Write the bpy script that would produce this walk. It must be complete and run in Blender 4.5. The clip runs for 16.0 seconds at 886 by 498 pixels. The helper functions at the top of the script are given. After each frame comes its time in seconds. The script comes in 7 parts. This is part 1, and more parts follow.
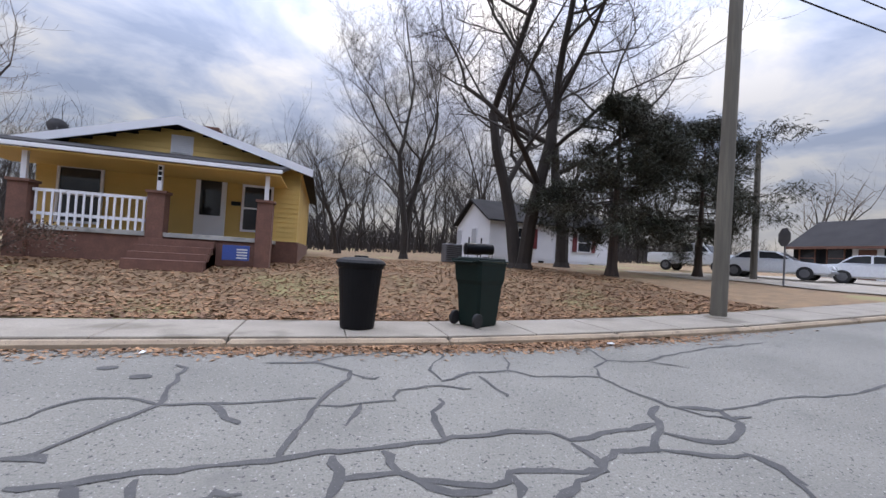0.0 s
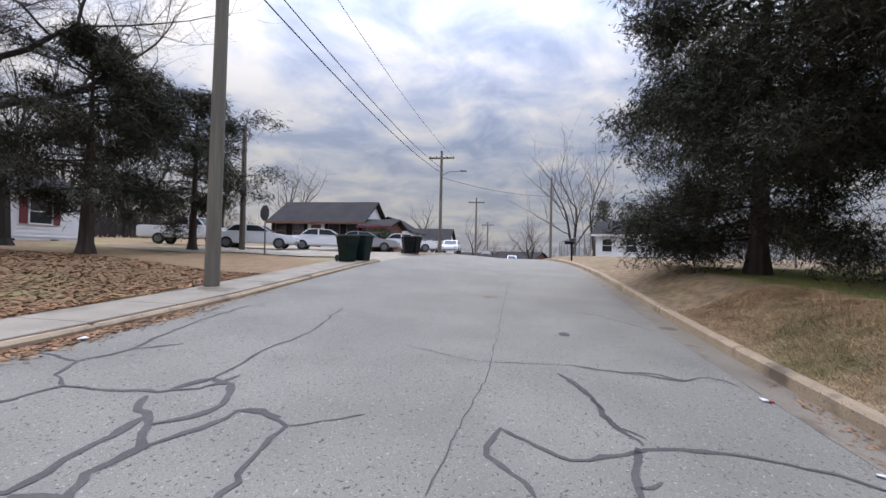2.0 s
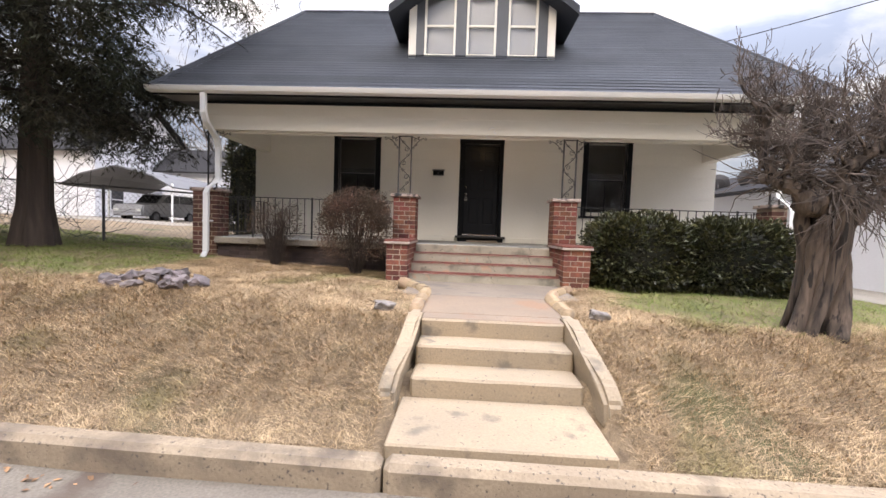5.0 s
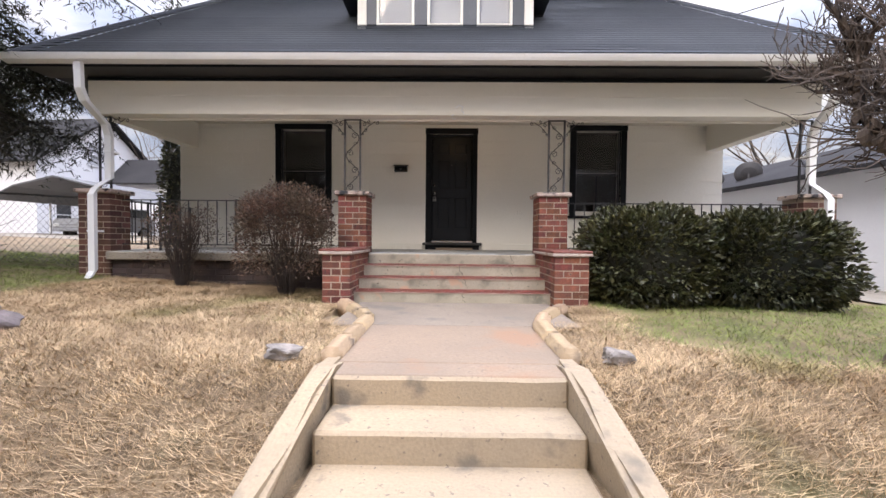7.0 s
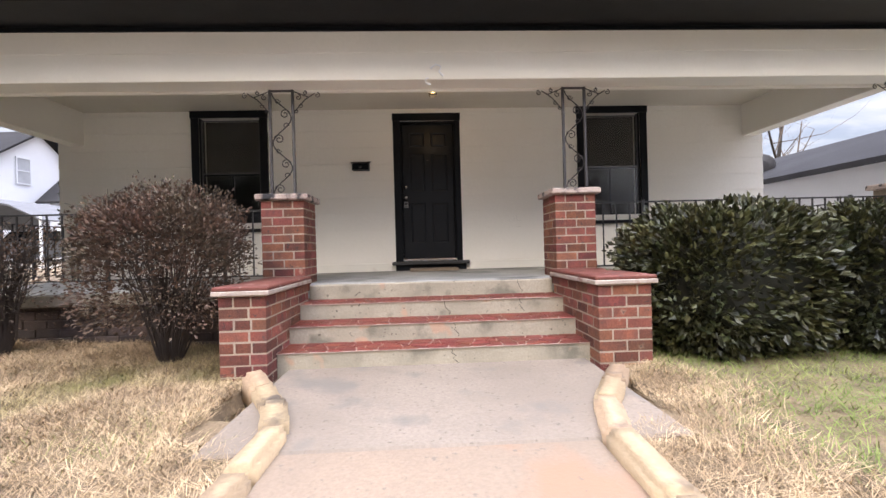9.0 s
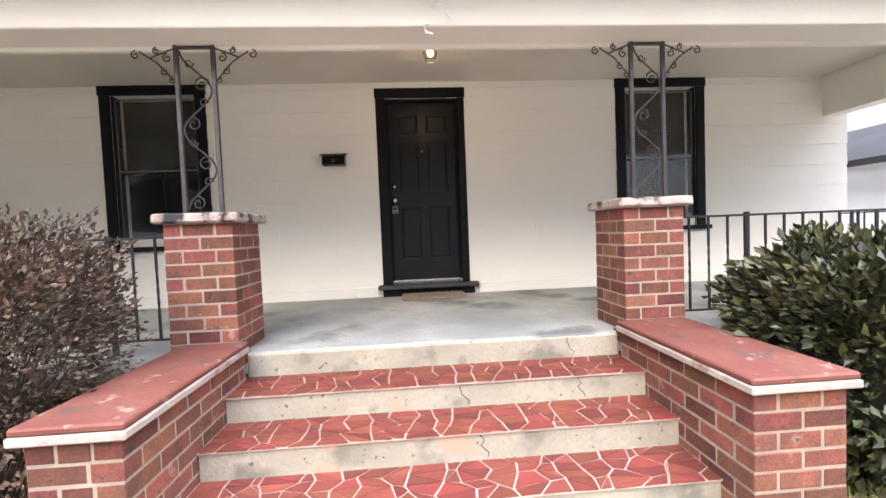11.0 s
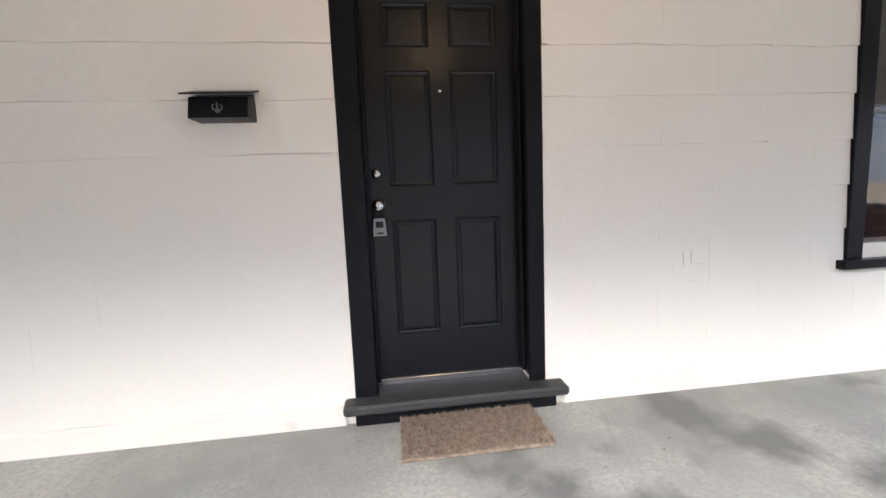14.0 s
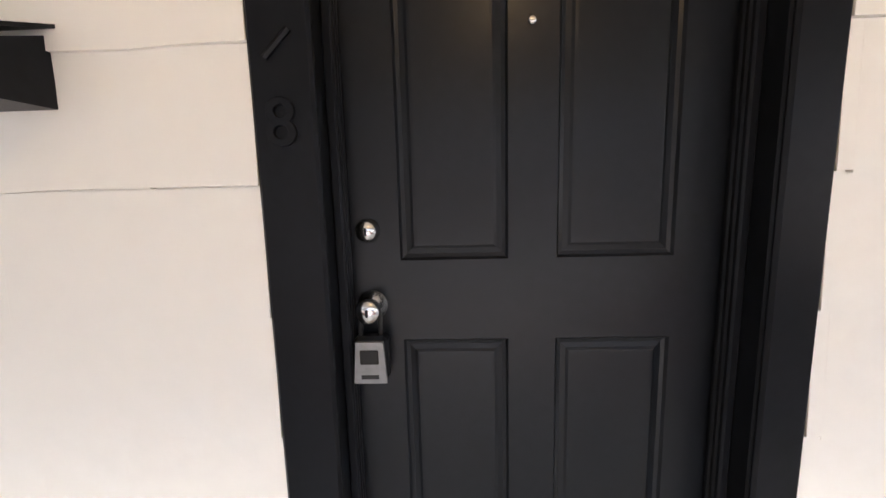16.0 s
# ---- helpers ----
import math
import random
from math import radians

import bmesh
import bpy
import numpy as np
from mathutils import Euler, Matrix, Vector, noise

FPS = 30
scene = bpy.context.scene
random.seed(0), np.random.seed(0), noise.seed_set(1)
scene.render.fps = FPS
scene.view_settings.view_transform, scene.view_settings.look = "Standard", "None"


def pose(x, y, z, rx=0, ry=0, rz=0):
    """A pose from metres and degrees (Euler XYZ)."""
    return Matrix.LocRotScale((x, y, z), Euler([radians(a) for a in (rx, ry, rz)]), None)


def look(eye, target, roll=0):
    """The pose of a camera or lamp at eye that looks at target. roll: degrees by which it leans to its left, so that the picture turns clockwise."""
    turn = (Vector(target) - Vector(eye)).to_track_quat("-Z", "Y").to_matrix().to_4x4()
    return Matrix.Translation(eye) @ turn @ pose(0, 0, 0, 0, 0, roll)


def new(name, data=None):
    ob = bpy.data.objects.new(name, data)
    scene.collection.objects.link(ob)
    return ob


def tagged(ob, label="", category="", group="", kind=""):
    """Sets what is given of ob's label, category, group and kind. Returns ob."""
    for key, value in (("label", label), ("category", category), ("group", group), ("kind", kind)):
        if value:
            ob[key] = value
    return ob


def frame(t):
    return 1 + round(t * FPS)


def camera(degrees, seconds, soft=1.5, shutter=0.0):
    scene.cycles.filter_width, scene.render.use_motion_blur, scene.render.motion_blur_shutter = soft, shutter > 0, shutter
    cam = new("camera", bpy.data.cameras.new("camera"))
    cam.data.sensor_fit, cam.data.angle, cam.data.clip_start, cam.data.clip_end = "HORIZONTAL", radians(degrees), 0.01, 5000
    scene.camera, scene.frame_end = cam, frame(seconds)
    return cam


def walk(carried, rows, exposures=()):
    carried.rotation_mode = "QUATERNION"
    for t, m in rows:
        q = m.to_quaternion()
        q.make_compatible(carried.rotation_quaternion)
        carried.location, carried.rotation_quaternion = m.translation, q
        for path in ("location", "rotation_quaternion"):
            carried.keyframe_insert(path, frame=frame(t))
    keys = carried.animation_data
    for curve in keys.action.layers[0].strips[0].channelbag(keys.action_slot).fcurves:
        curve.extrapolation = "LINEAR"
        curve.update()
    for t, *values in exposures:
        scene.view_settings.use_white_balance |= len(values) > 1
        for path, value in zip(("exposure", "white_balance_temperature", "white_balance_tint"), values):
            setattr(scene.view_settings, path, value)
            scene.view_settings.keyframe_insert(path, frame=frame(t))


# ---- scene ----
cam = camera(94.8, 16.0)
PATH = [
    (0, (0.304, 0.92, 1.6), (-0.264, -0.997, 1.647), 3.5),
    (0.5, (0.234, 0.801, 1.595), (-0.844, -0.882, 1.66), 3.0),
    (1, (0.18, 0.729, 1.598), (-1.321, -0.591, 1.661), 2.2),
    (1.5, (0.154, 0.753, 1.601), (-1.659, -0.091, 1.645), 1.5),
    (2, (0.13, 0.826, 1.596), (-1.84, 0.482, 1.613), 1.2),
    (2.5, (0.126, 1.028, 1.588), (-1.867, 1.196, 1.575), 1.3),
    (3, (0.131, 1.27, 1.568), (-1.717, 2.033, 1.532), 1.3),
    (3.5, (0.14, 1.397, 1.558), (-1.357, 2.722, 1.502), 1.2),
    (4, (0.105, 1.5, 1.558), (-0.831, 3.266, 1.491), 1.0),
    (4.5, (0.099, 1.566, 1.553), (-0.313, 3.521, 1.467), 1.0),
    (5, (0.179, 1.712, 1.523), (0.074, 3.707, 1.422), 2.0),
    (5.2, (0.23, 1.853, 1.499), (0.17, 3.849, 1.399), 2.7),
    (7.5, (0.469, 3.68, 1.46), (0.455, 5.68, 1.456), -0.0),
    (8, (0.48, 4.193, 1.462), (0.491, 6.192, 1.508), -0.3),
    (10.5, (0.362, 6.079, 1.866), (0.517, 8.071, 1.772), -3.1),
    (11, (0.373, 6.465, 1.944), (0.51, 8.459, 1.863), -2.3),
    (11.5, (0.363, 6.935, 1.949), (0.517, 8.928, 1.891), -1.7),
    (12, (0.374, 7.453, 1.95), (0.494, 9.449, 1.914), -1.9),
    (12.5, (0.266, 7.949, 1.971), (0.501, 9.935, 1.955), -1.4),
    (13, (0.206, 8.433, 2.034), (0.414, 10.421, 2.102), -1.0),
    (13.5, (0.214, 8.819, 2.205), (0.276, 10.818, 2.174), -2.7),
    (14, (0.229, 9.114, 2.343), (0.469, 11.085, 2.107), -2.4),
    (14.5, (0.263, 9.422, 2.476), (0.384, 11.389, 2.136), -2.6),
    (15, (0.28, 9.708, 2.596), (0.391, 11.68, 2.278), -2.4),
    (15.5, (0.353, 10.022, 2.6), (0.31, 11.993, 2.258), -1.8),
    (16, (0.353, 10.382, 2.574), (0.275, 12.359, 2.279), -1.5),
]
walk(cam, [(t, look(eye, target, roll)) for t, eye, target, roll in PATH],
     exposures=[(0, 0.47, 6660, 10), (2.0, 0.5, 6830, 10), (3.0, 0.62, 6850, 10), (3.5, 0.74, 6950, 10), (4.0, 1.12, 7850, 11), (5.0, 1.17, 7600, 11), (8.0, 1.27, 7200, 12), (10.5, 2.15, 7050, 10), (12.0, 2.4, 6800, 9), (13.0, 2.58, 6500, 9), (14.2, 2.66, 6450, 9), (15.2, 2.75, 6550, 10), (16.0, 3.15, 6800, 10)])

# ---- world and sun ----
world = bpy.data.worlds.new("overcast_evening")
scene.world = world
world.use_nodes = True
wn, wl = world.node_tree.nodes, world.node_tree.links
wn.clear()
sky = wn.new("ShaderNodeTexSky")
sky.sky_type, sky.sun_disc, sky.sun_elevation, sky.sun_rotation = "NISHITA", False, radians(34), radians(202)
sky.air_density, sky.dust_density = 1.2, 1.5
geo = wn.new("ShaderNodeTexCoord")
sep = wn.new("ShaderNodeSeparateXYZ")
wl.new(geo.outputs["Generated"], sep.inputs[0])


def wmath(op, a, b=None, clamp=False):
    n = wn.new("ShaderNodeMath")
    n.operation, n.use_clamp = op, clamp
    for k, v in enumerate((a, b)):
        if v is None:
            continue
        if isinstance(v, (int, float)):
            n.inputs[k].default_value = v
        else:
            wl.new(v, n.inputs[k])
    return n.outputs[0]


def wmix(f, a, b):
    n = wn.new("ShaderNodeMix")
    n.data_type = "RGBA"
    for k, v in ((0, f), (6, a), (7, b)):
        if isinstance(v, (int, float)):
            n.inputs[k].default_value = v
        elif isinstance(v, tuple):
            n.inputs[k].default_value = (*v, 1)
        else:
            wl.new(v, n.inputs[k])
    return n.outputs[2]


# cloud sheet: the view direction carried up to a flat layer
lift = wmath("MAXIMUM", wmath("ADD", sep.outputs[2], 0.16), 0.05)
sheet = wn.new("ShaderNodeCombineXYZ")
wl.new(wmath("DIVIDE", sep.outputs[0], lift), sheet.inputs[0])
wl.new(wmath("DIVIDE", sep.outputs[1], lift), sheet.inputs[1])
clouds = wn.new("ShaderNodeTexNoise")
clouds.inputs["Scale"].default_value, clouds.inputs["Detail"].default_value = 2.3, 9.0
clouds.inputs["Roughness"].default_value, clouds.inputs["Distortion"].default_value = 0.55, 0.4
wl.new(sheet.outputs[0], clouds.inputs["Vector"])
ramp = wn.new("ShaderNodeValToRGB")
ramp.color_ramp.elements[0].position, ramp.color_ramp.elements[0].color = 0.38, (0.44, 0.53, 0.79, 1)
ramp.color_ramp.elements[1].position, ramp.color_ramp.elements[1].color = 0.64, (1.0, 1.0, 1.08, 1)
mid = ramp.color_ramp.elements.new(0.48)
mid.color = (0.62, 0.70, 0.95, 1)
wl.new(clouds.outputs["Fac"], ramp.inputs[0])
# warm band low in the west
west = wmath("ADD", wmath("MULTIPLY", sep.outputs[0], -0.85), wmath("MULTIPLY", sep.outputs[1], -0.53))
low = wmath("SUBTRACT", 1.0, wmath("MULTIPLY", wmath("ABSOLUTE", wmath("SUBTRACT", sep.outputs[2], 0.10)), 6.0), True)
glow = wmath("MULTIPLY", wmath("MULTIPLY", wmath("POWER", wmath("MAXIMUM", west, 0.0), 6.0), low), 0.15, True)
haze = wmath("SUBTRACT", 1.0, wmath("MULTIPLY", wmath("ABSOLUTE", sep.outputs[2]), 3.5), True)
veil = wmix(wmath("MULTIPLY", haze, 0.5), ramp.outputs[0], (0.72, 0.77, 0.92))
tinted = wmix(glow, veil, (1.25, 0.98, 0.74))
bg_clouds, bg_sky, both = wn.new("ShaderNodeBackground"), wn.new("ShaderNodeBackground"), wn.new("ShaderNodeAddShader")
# an overcast sky is brightest overhead
wl.new(wmath("ADD", 0.295, wmath("MULTIPLY", wmath("POWER", wmath("MAXIMUM", sep.outputs[2], 0.0), 2.8), 4.8)), bg_clouds.inputs[1])
bg_sky.inputs[1].default_value = 0.01
wl.new(tinted, bg_clouds.inputs[0])
wl.new(sky.outputs[0], bg_sky.inputs[0])
wl.new(bg_clouds.outputs[0], both.inputs[0])
wl.new(bg_sky.outputs[0], both.inputs[1])
wl.new(both.outputs[0], wn.new("ShaderNodeOutputWorld").inputs[0])
sun = new("sun", bpy.data.lights.new("sun", "SUN"))
sun.data.energy, sun.data.angle, sun.data.color = 0.78, radians(25), (1.0, 0.9, 0.78)
sun.matrix_basis = look((0, 0, 50), (4.5, 11.0, 42))

# ---- materials ----


def mat(name, c1, c2=None, scale=6.0, rough=0.7, bump=0.15, fine=90.0, metal=0.0, stain=None, rnd=0.0, island=0.0, stretch=(1, 1, 1), detail=5.0, grain=1.0, spec=0.5, speck=()):
    """A surface with two scales of colour variation and fine relief, laid out in world metres."""
    m = bpy.data.materials.new(name)
    m.use_nodes = True
    n, k = m.node_tree.nodes, m.node_tree.links
    b = n["Principled BSDF"]
    b.inputs["Roughness"].default_value, b.inputs["Metallic"].default_value = rough, metal
    b.inputs["Specular IOR Level"].default_value = spec
    pos = n.new("ShaderNodeNewGeometry")
    mp = n.new("ShaderNodeMapping")
    mp.inputs["Scale"].default_value = stretch
    k.new(pos.outputs["Position"], mp.inputs[0])

    def tex(sc, det=detail):
        t = n.new("ShaderNodeTexNoise")
        t.inputs["Scale"].default_value, t.inputs["Detail"].default_value = sc, det
        k.new(mp.outputs[0], t.inputs["Vector"])
        return t.outputs["Fac"]

    def mix(f, a, c):
        x = n.new("ShaderNodeMix")
        x.data_type = "RGBA"
        for j, v in ((0, f), (6, a), (7, c)):
            if isinstance(v, tuple):
                x.inputs[j].default_value = (*v, 1)
            elif isinstance(v, float):
                x.inputs[j].default_value = v
            else:
                k.new(v, x.inputs[j])
        return x.outputs[2]

    def spread(f, lo, hi):
        r = n.new("ShaderNodeMapRange")
        r.inputs[1].default_value, r.inputs[2].default_value = lo, hi
        k.new(f, r.inputs[0])
        return r.outputs[0]

    c2 = c2 or tuple(v * 0.8 for v in c1)
    big = tex(scale)
    col = mix(spread(big, 0.35, 0.65), c1, c2)
    small = tex(fine)
    col = mix(spread(small, 0.3, 0.9), col, tuple(0.5 * (u + v) * (1 - 0.28 * grain) for u, v in zip(c1, c2)))
    if stain:
        col = mix(spread(tex(stain[1], 8.0), stain[2], stain[2] + 0.12), col, stain[0])
    for tone, size, level in speck:
        col = mix(spread(tex(size, 2.0), level, level + 0.07), col, tone)
    if rnd or island:
        src = n.new("ShaderNodeObjectInfo").outputs["Random"] if rnd else pos.outputs["Random Per Island"]
        h = n.new("ShaderNodeHueSaturation")
        amt = rnd or island
        r = n.new("ShaderNodeMapRange")
        r.inputs[3].default_value, r.inputs[4].default_value = 1 - amt, 1 + amt
        k.new(src, r.inputs[0])
        k.new(r.outputs[0], h.inputs["Value"])
        k.new(col, h.inputs["Color"])
        if rnd:
            mul, frac, hue = n.new("ShaderNodeMath"), n.new("ShaderNodeMath"), n.new("ShaderNodeMapRange")
            mul.operation, frac.operation = "MULTIPLY", "FRACT"
            mul.inputs[1].default_value = 7.31
            hue.inputs[3].default_value, hue.inputs[4].default_value = 0.5 - 0.045 * rnd, 0.5 + 0.035 * rnd
            k.new(src, mul.inputs[0])
            k.new(mul.outputs[0], frac.inputs[0])
            k.new(frac.outputs[0], hue.inputs[0])
            k.new(hue.outputs[0], h.inputs["Hue"])
        col = h.outputs[0]
    k.new(col, b.inputs["Base Color"])
    if bump:
        bp = n.new("ShaderNodeBump")
        bp.inputs["Strength"].default_value, bp.inputs["Distance"].default_value = bump, 0.01
        k.new(small, bp.inputs["Height"])
        k.new(bp.outputs[0], b.inputs["Normal"])
    return m


def glass(name, tint=(0.9, 0.92, 0.95)):
    m = bpy.data.materials.new(name)
    m.use_nodes = True
    b = m.node_tree.nodes["Principled BSDF"]
    b.inputs["Base Color"].default_value = (*tint, 1)
    b.inputs["Roughness"].default_value, b.inputs["Transmission Weight"].default_value, b.inputs["IOR"].default_value = 0.02, 1.0, 1.45
    return m


ASPHALT = mat("asphalt", (0.213, 0.203, 0.175), (0.165, 0.158, 0.137), 0.7, 0.9, 0.9, 70, stain=((0.125, 0.119, 0.105), 1.4, 0.66), grain=1.6, detail=2.0, speck=(((0.30, 0.29, 0.26), 42, 0.645), ((0.055, 0.053, 0.049), 33, 0.62)))
TAR = mat("tar_sealant", (0.048, 0.047, 0.046), (0.075, 0.072, 0.068), 3, 0.85, 0.2, 30, speck=(((0.15, 0.145, 0.135), 80, 0.66),))
CONCRETE = mat("concrete", (0.30, 0.265, 0.215), (0.23, 0.20, 0.16), 1.6, 0.85, 0.3, 70, stain=((0.14, 0.12, 0.092), 1.1, 0.58), grain=1.6, speck=(((0.16, 0.14, 0.11), 40, 0.64),))
KERB = mat("kerb_concrete", (0.36, 0.28, 0.19), (0.25, 0.19, 0.13), 2.2, 0.9, 0.4, 50, stain=((0.11, 0.085, 0.064), 1.6, 0.56), speck=(((0.12, 0.095, 0.073), 35, 0.63),))
GUTTER_DIRT = mat("gutter_dirt", (0.22, 0.19, 0.15), (0.16, 0.135, 0.105), 1.5, 0.9, 0.2, 60, stain=((0.10, 0.075, 0.056), 2.2, 0.56), grain=1.8)
PORCH_FLOOR = mat("porch_concrete", (0.43, 0.42, 0.385), (0.25, 0.252, 0.238), 1.6, 0.75, 0.0, 60, stain=((0.165, 0.165, 0.155), 1.9, 0.54), grain=0.9, detail=10.0, spec=0.2, speck=(((0.16, 0.16, 0.15), 22.0, 0.72),))
STEP_CONC = mat("step_concrete", (0.385, 0.295, 0.192), (0.30, 0.238, 0.165), 1.4, 0.85, 0.35, 60, stain=((0.17, 0.14, 0.105), 4.5, 0.59), grain=0.9, speck=(((0.18, 0.145, 0.11), 30, 0.66),))
PORCH_STEP = mat("weathered_riser_concrete", (0.42, 0.37, 0.285), (0.31, 0.275, 0.21), 3.0, 0.85, 0.35, 60, stain=((0.19, 0.175, 0.135), 4, 0.56), grain=0.8, speck=(((0.42, 0.285, 0.20), 5, 0.64), ((0.12, 0.105, 0.08), 26, 0.68)))
WALK = mat("walk_concrete", (0.29, 0.212, 0.148), (0.225, 0.172, 0.126), 1.2, 0.85, 0.35, 60, stain=((0.27, 0.165, 0.105), 1.6, 0.54), grain=0.8, speck=(((0.17, 0.135, 0.105), 30, 0.67),))
GREY_SLAB = mat("grey_slab_concrete", (0.275, 0.222, 0.172), (0.215, 0.172, 0.132), 1.4, 0.85, 0.35, 60, stain=((0.17, 0.145, 0.12), 2.6, 0.57), grain=0.9, speck=(((0.14, 0.115, 0.09), 30, 0.66),))
BED = mat("worn_cap_bed", (0.50, 0.42, 0.36), (0.36, 0.29, 0.25), 6, 0.9, 0.3, 60, stain=((0.22, 0.10, 0.075), 7, 0.58))
STRAW = mat("dry_lawn", (0.29, 0.205, 0.118), (0.135, 0.094, 0.056), 5.0, 0.95, 0.9, 60, stain=((0.09, 0.085, 0.035), 0.7, 0.56), grain=2.2)
LEAFY = mat("leaf_strewn_lawn", (0.25, 0.16, 0.085), (0.15, 0.10, 0.055), 2.8, 0.95, 0.9, 30, stain=((0.20, 0.175, 0.075), 0.4, 0.53))
BLADE_DRY = mat("dry_grass", (0.60, 0.44, 0.265), (0.28, 0.19, 0.108), 3.6, 0.9, 0, 14, island=0.6, stain=((0.19, 0.165, 0.06), 0.8, 0.58))
BLADE_GREEN = mat("green_grass", (0.15, 0.215, 0.045), (0.25, 0.26, 0.08), 2, 0.9, 0, 30, island=0.4)
LITTER = mat("fallen_leaves", (0.32, 0.18, 0.09), (0.15, 0.078, 0.04), 3, 0.85, 0, 30, island=0.5)
BRICK = mat("red_brick", (0.255, 0.083, 0.05), (0.14, 0.056, 0.042), 9, 0.85, 0.6, 80, rnd=0.4, stain=((0.34, 0.22, 0.155), 11, 0.64), grain=1.6, speck=(((0.08, 0.045, 0.038), 22, 0.64),))
BRICK_BROWN = mat("brown_brick", (0.16, 0.07, 0.05), (0.10, 0.05, 0.04), 5, 0.85, 0.5, 80, rnd=0.4, grain=1.5)
BRICK_DARK = mat("dark_brick", (0.085, 0.06, 0.052), (0.055, 0.042, 0.04), 7, 0.85, 0.5, 80, rnd=0.35)
MORTAR = mat("lime_mortar", (0.42, 0.335, 0.255), (0.30, 0.235, 0.185), 5, 0.95, 0.3, 60)
CAP = mat("chipped_cap_paint", (0.54, 0.45, 0.40), (0.42, 0.31, 0.27), 6, 0.7, 0.5, 60, stain=((0.03, 0.03, 0.034), 9, 0.465))
CAP_RED = mat("red_painted_cap", (0.165, 0.042, 0.032), (0.20, 0.07, 0.05), 5, 0.7, 0.3, 60, stain=((0.09, 0.05, 0.045), 6, 0.57), speck=(((0.30, 0.19, 0.155), 14, 0.66),))
TILE_RED = mat("red_mosaic_tile", (0.205, 0.045, 0.028), (0.15, 0.037, 0.026), 9, 0.55, 0.1, 60, rnd=0.25)
GROUT = mat("pale_grout", (0.44, 0.33, 0.27), (0.33, 0.24, 0.20), 8, 0.9, 0.3, 90)
SIDING = mat("white_painted_siding", (0.84, 0.81, 0.74), (0.80, 0.765, 0.69), 0.7, 0.5, 0.0, 25, stain=((0.72, 0.67, 0.575), 1.3, 0.74), grain=0.12)
TRIM = mat("cream_trim_paint", (0.83, 0.805, 0.735), (0.77, 0.74, 0.665), 0.9, 0.5, 0.0, 40, stain=((0.60, 0.55, 0.48), 2.2, 0.73), grain=0.12)
# ceiling cream, darker than TRIM, with darker blotches
CEILING = mat("darker_cream_ceiling_paint", (0.66, 0.625, 0.545), (0.60, 0.56, 0.48), 0.9, 0.55, 0.0, 40, stain=((0.50, 0.46, 0.39), 1.8, 0.66), grain=0.2)
BLACK = mat("black_paint", (0.0075, 0.0085, 0.0105), (0.011, 0.012, 0.0145), 5, 0.34, 0.05, 40, spec=0.12)
DOORPAINT = mat("blue_black_door_paint", (0.0075, 0.0092, 0.012), (0.0105, 0.0122, 0.015), 3, 0.32, 0.04, 50, spec=0.25)
SILLWOOD = mat("worn_black_sill", (0.03, 0.03, 0.032), (0.05, 0.05, 0.05), 4, 0.6, 0.4, 30, stain=((0.20, 0.18, 0.16), 9, 0.66), stretch=(1, 6, 6))
IRON = mat("grey_wrought_iron", (0.05, 0.048, 0.052), (0.08, 0.075, 0.08), 8, 0.5, 0.2, 60, metal=0.3)
IRON_BLACK = mat("black_iron_paint", (0.014, 0.015, 0.017), (0.022, 0.023, 0.026), 5, 0.45, 0.1, 40)
CHROME = mat("chrome", (0.75, 0.75, 0.77), (0.7, 0.7, 0.72), 5, 0.18, 0, 30, metal=1.0)
SHINGLE = mat("charcoal_shingles", (0.055, 0.062, 0.075), (0.035, 0.04, 0.05), 1.2, 0.9, 0.6, 40, island=0.22)
SHINGLE_GREY = mat("grey_shingles", (0.045, 0.044, 0.046), (0.032, 0.031, 0.033), 0.8, 0.95, 0.5, 25, island=0.2, spec=0.1)
GUTTERMETAL = mat("white_gutter_metal", (0.78, 0.79, 0.80), (0.72, 0.73, 0.74), 1.5, 0.35, 0.03, 30, stain=((0.5, 0.5, 0.5), 2, 0.72), grain=0.2)
SLATE_TRIM = mat("slate_grey_trim", (0.11, 0.12, 0.14), (0.085, 0.095, 0.11), 3, 0.5, 0.05, 40)
GLASS = glass("window_glass")
# very dark: the dimness of the rooms is put into this colour
INSIDE = mat("interior_painted_dim", (0.06, 0.055, 0.05), (0.04, 0.038, 0.035), 1, 0.9, 0, 20)
SCREEN = mat("window_blind", (0.42, 0.43, 0.45), (0.36, 0.37, 0.39), 3, 0.8, 0.05, 60)
BARK = mat("grey_bark", (0.042, 0.034, 0.029), (0.026, 0.021, 0.018), 3, 0.95, 0.9, 25, stretch=(1, 1, 0.25))
BARK_RED = mat("cedar_bark", (0.085, 0.062, 0.05), (0.03, 0.022, 0.019), 6, 0.95, 0.9, 22, stretch=(1, 1, 0.08))
BARK_GNARL = mat("gnarled_bark", (0.15, 0.11, 0.083), (0.03, 0.023, 0.019), 14, 0.95, 1.0, 40, stretch=(1, 1, 0.08), grain=2.0, speck=(((0.016, 0.012, 0.01), 24, 0.57),))
SHRUB_STEM = mat("shrub_stems", (0.075, 0.055, 0.045), (0.045, 0.034, 0.028), 3, 0.95, 0, 25)
TWIG = mat("grey_twigs", (0.16, 0.125, 0.10), (0.10, 0.08, 0.068), 3, 0.95, 0, 25)
SHOOTS = mat("brown_shoots", (0.05, 0.039, 0.034), (0.12, 0.092, 0.075), 4, 0.9, 0, 25, island=0.4)
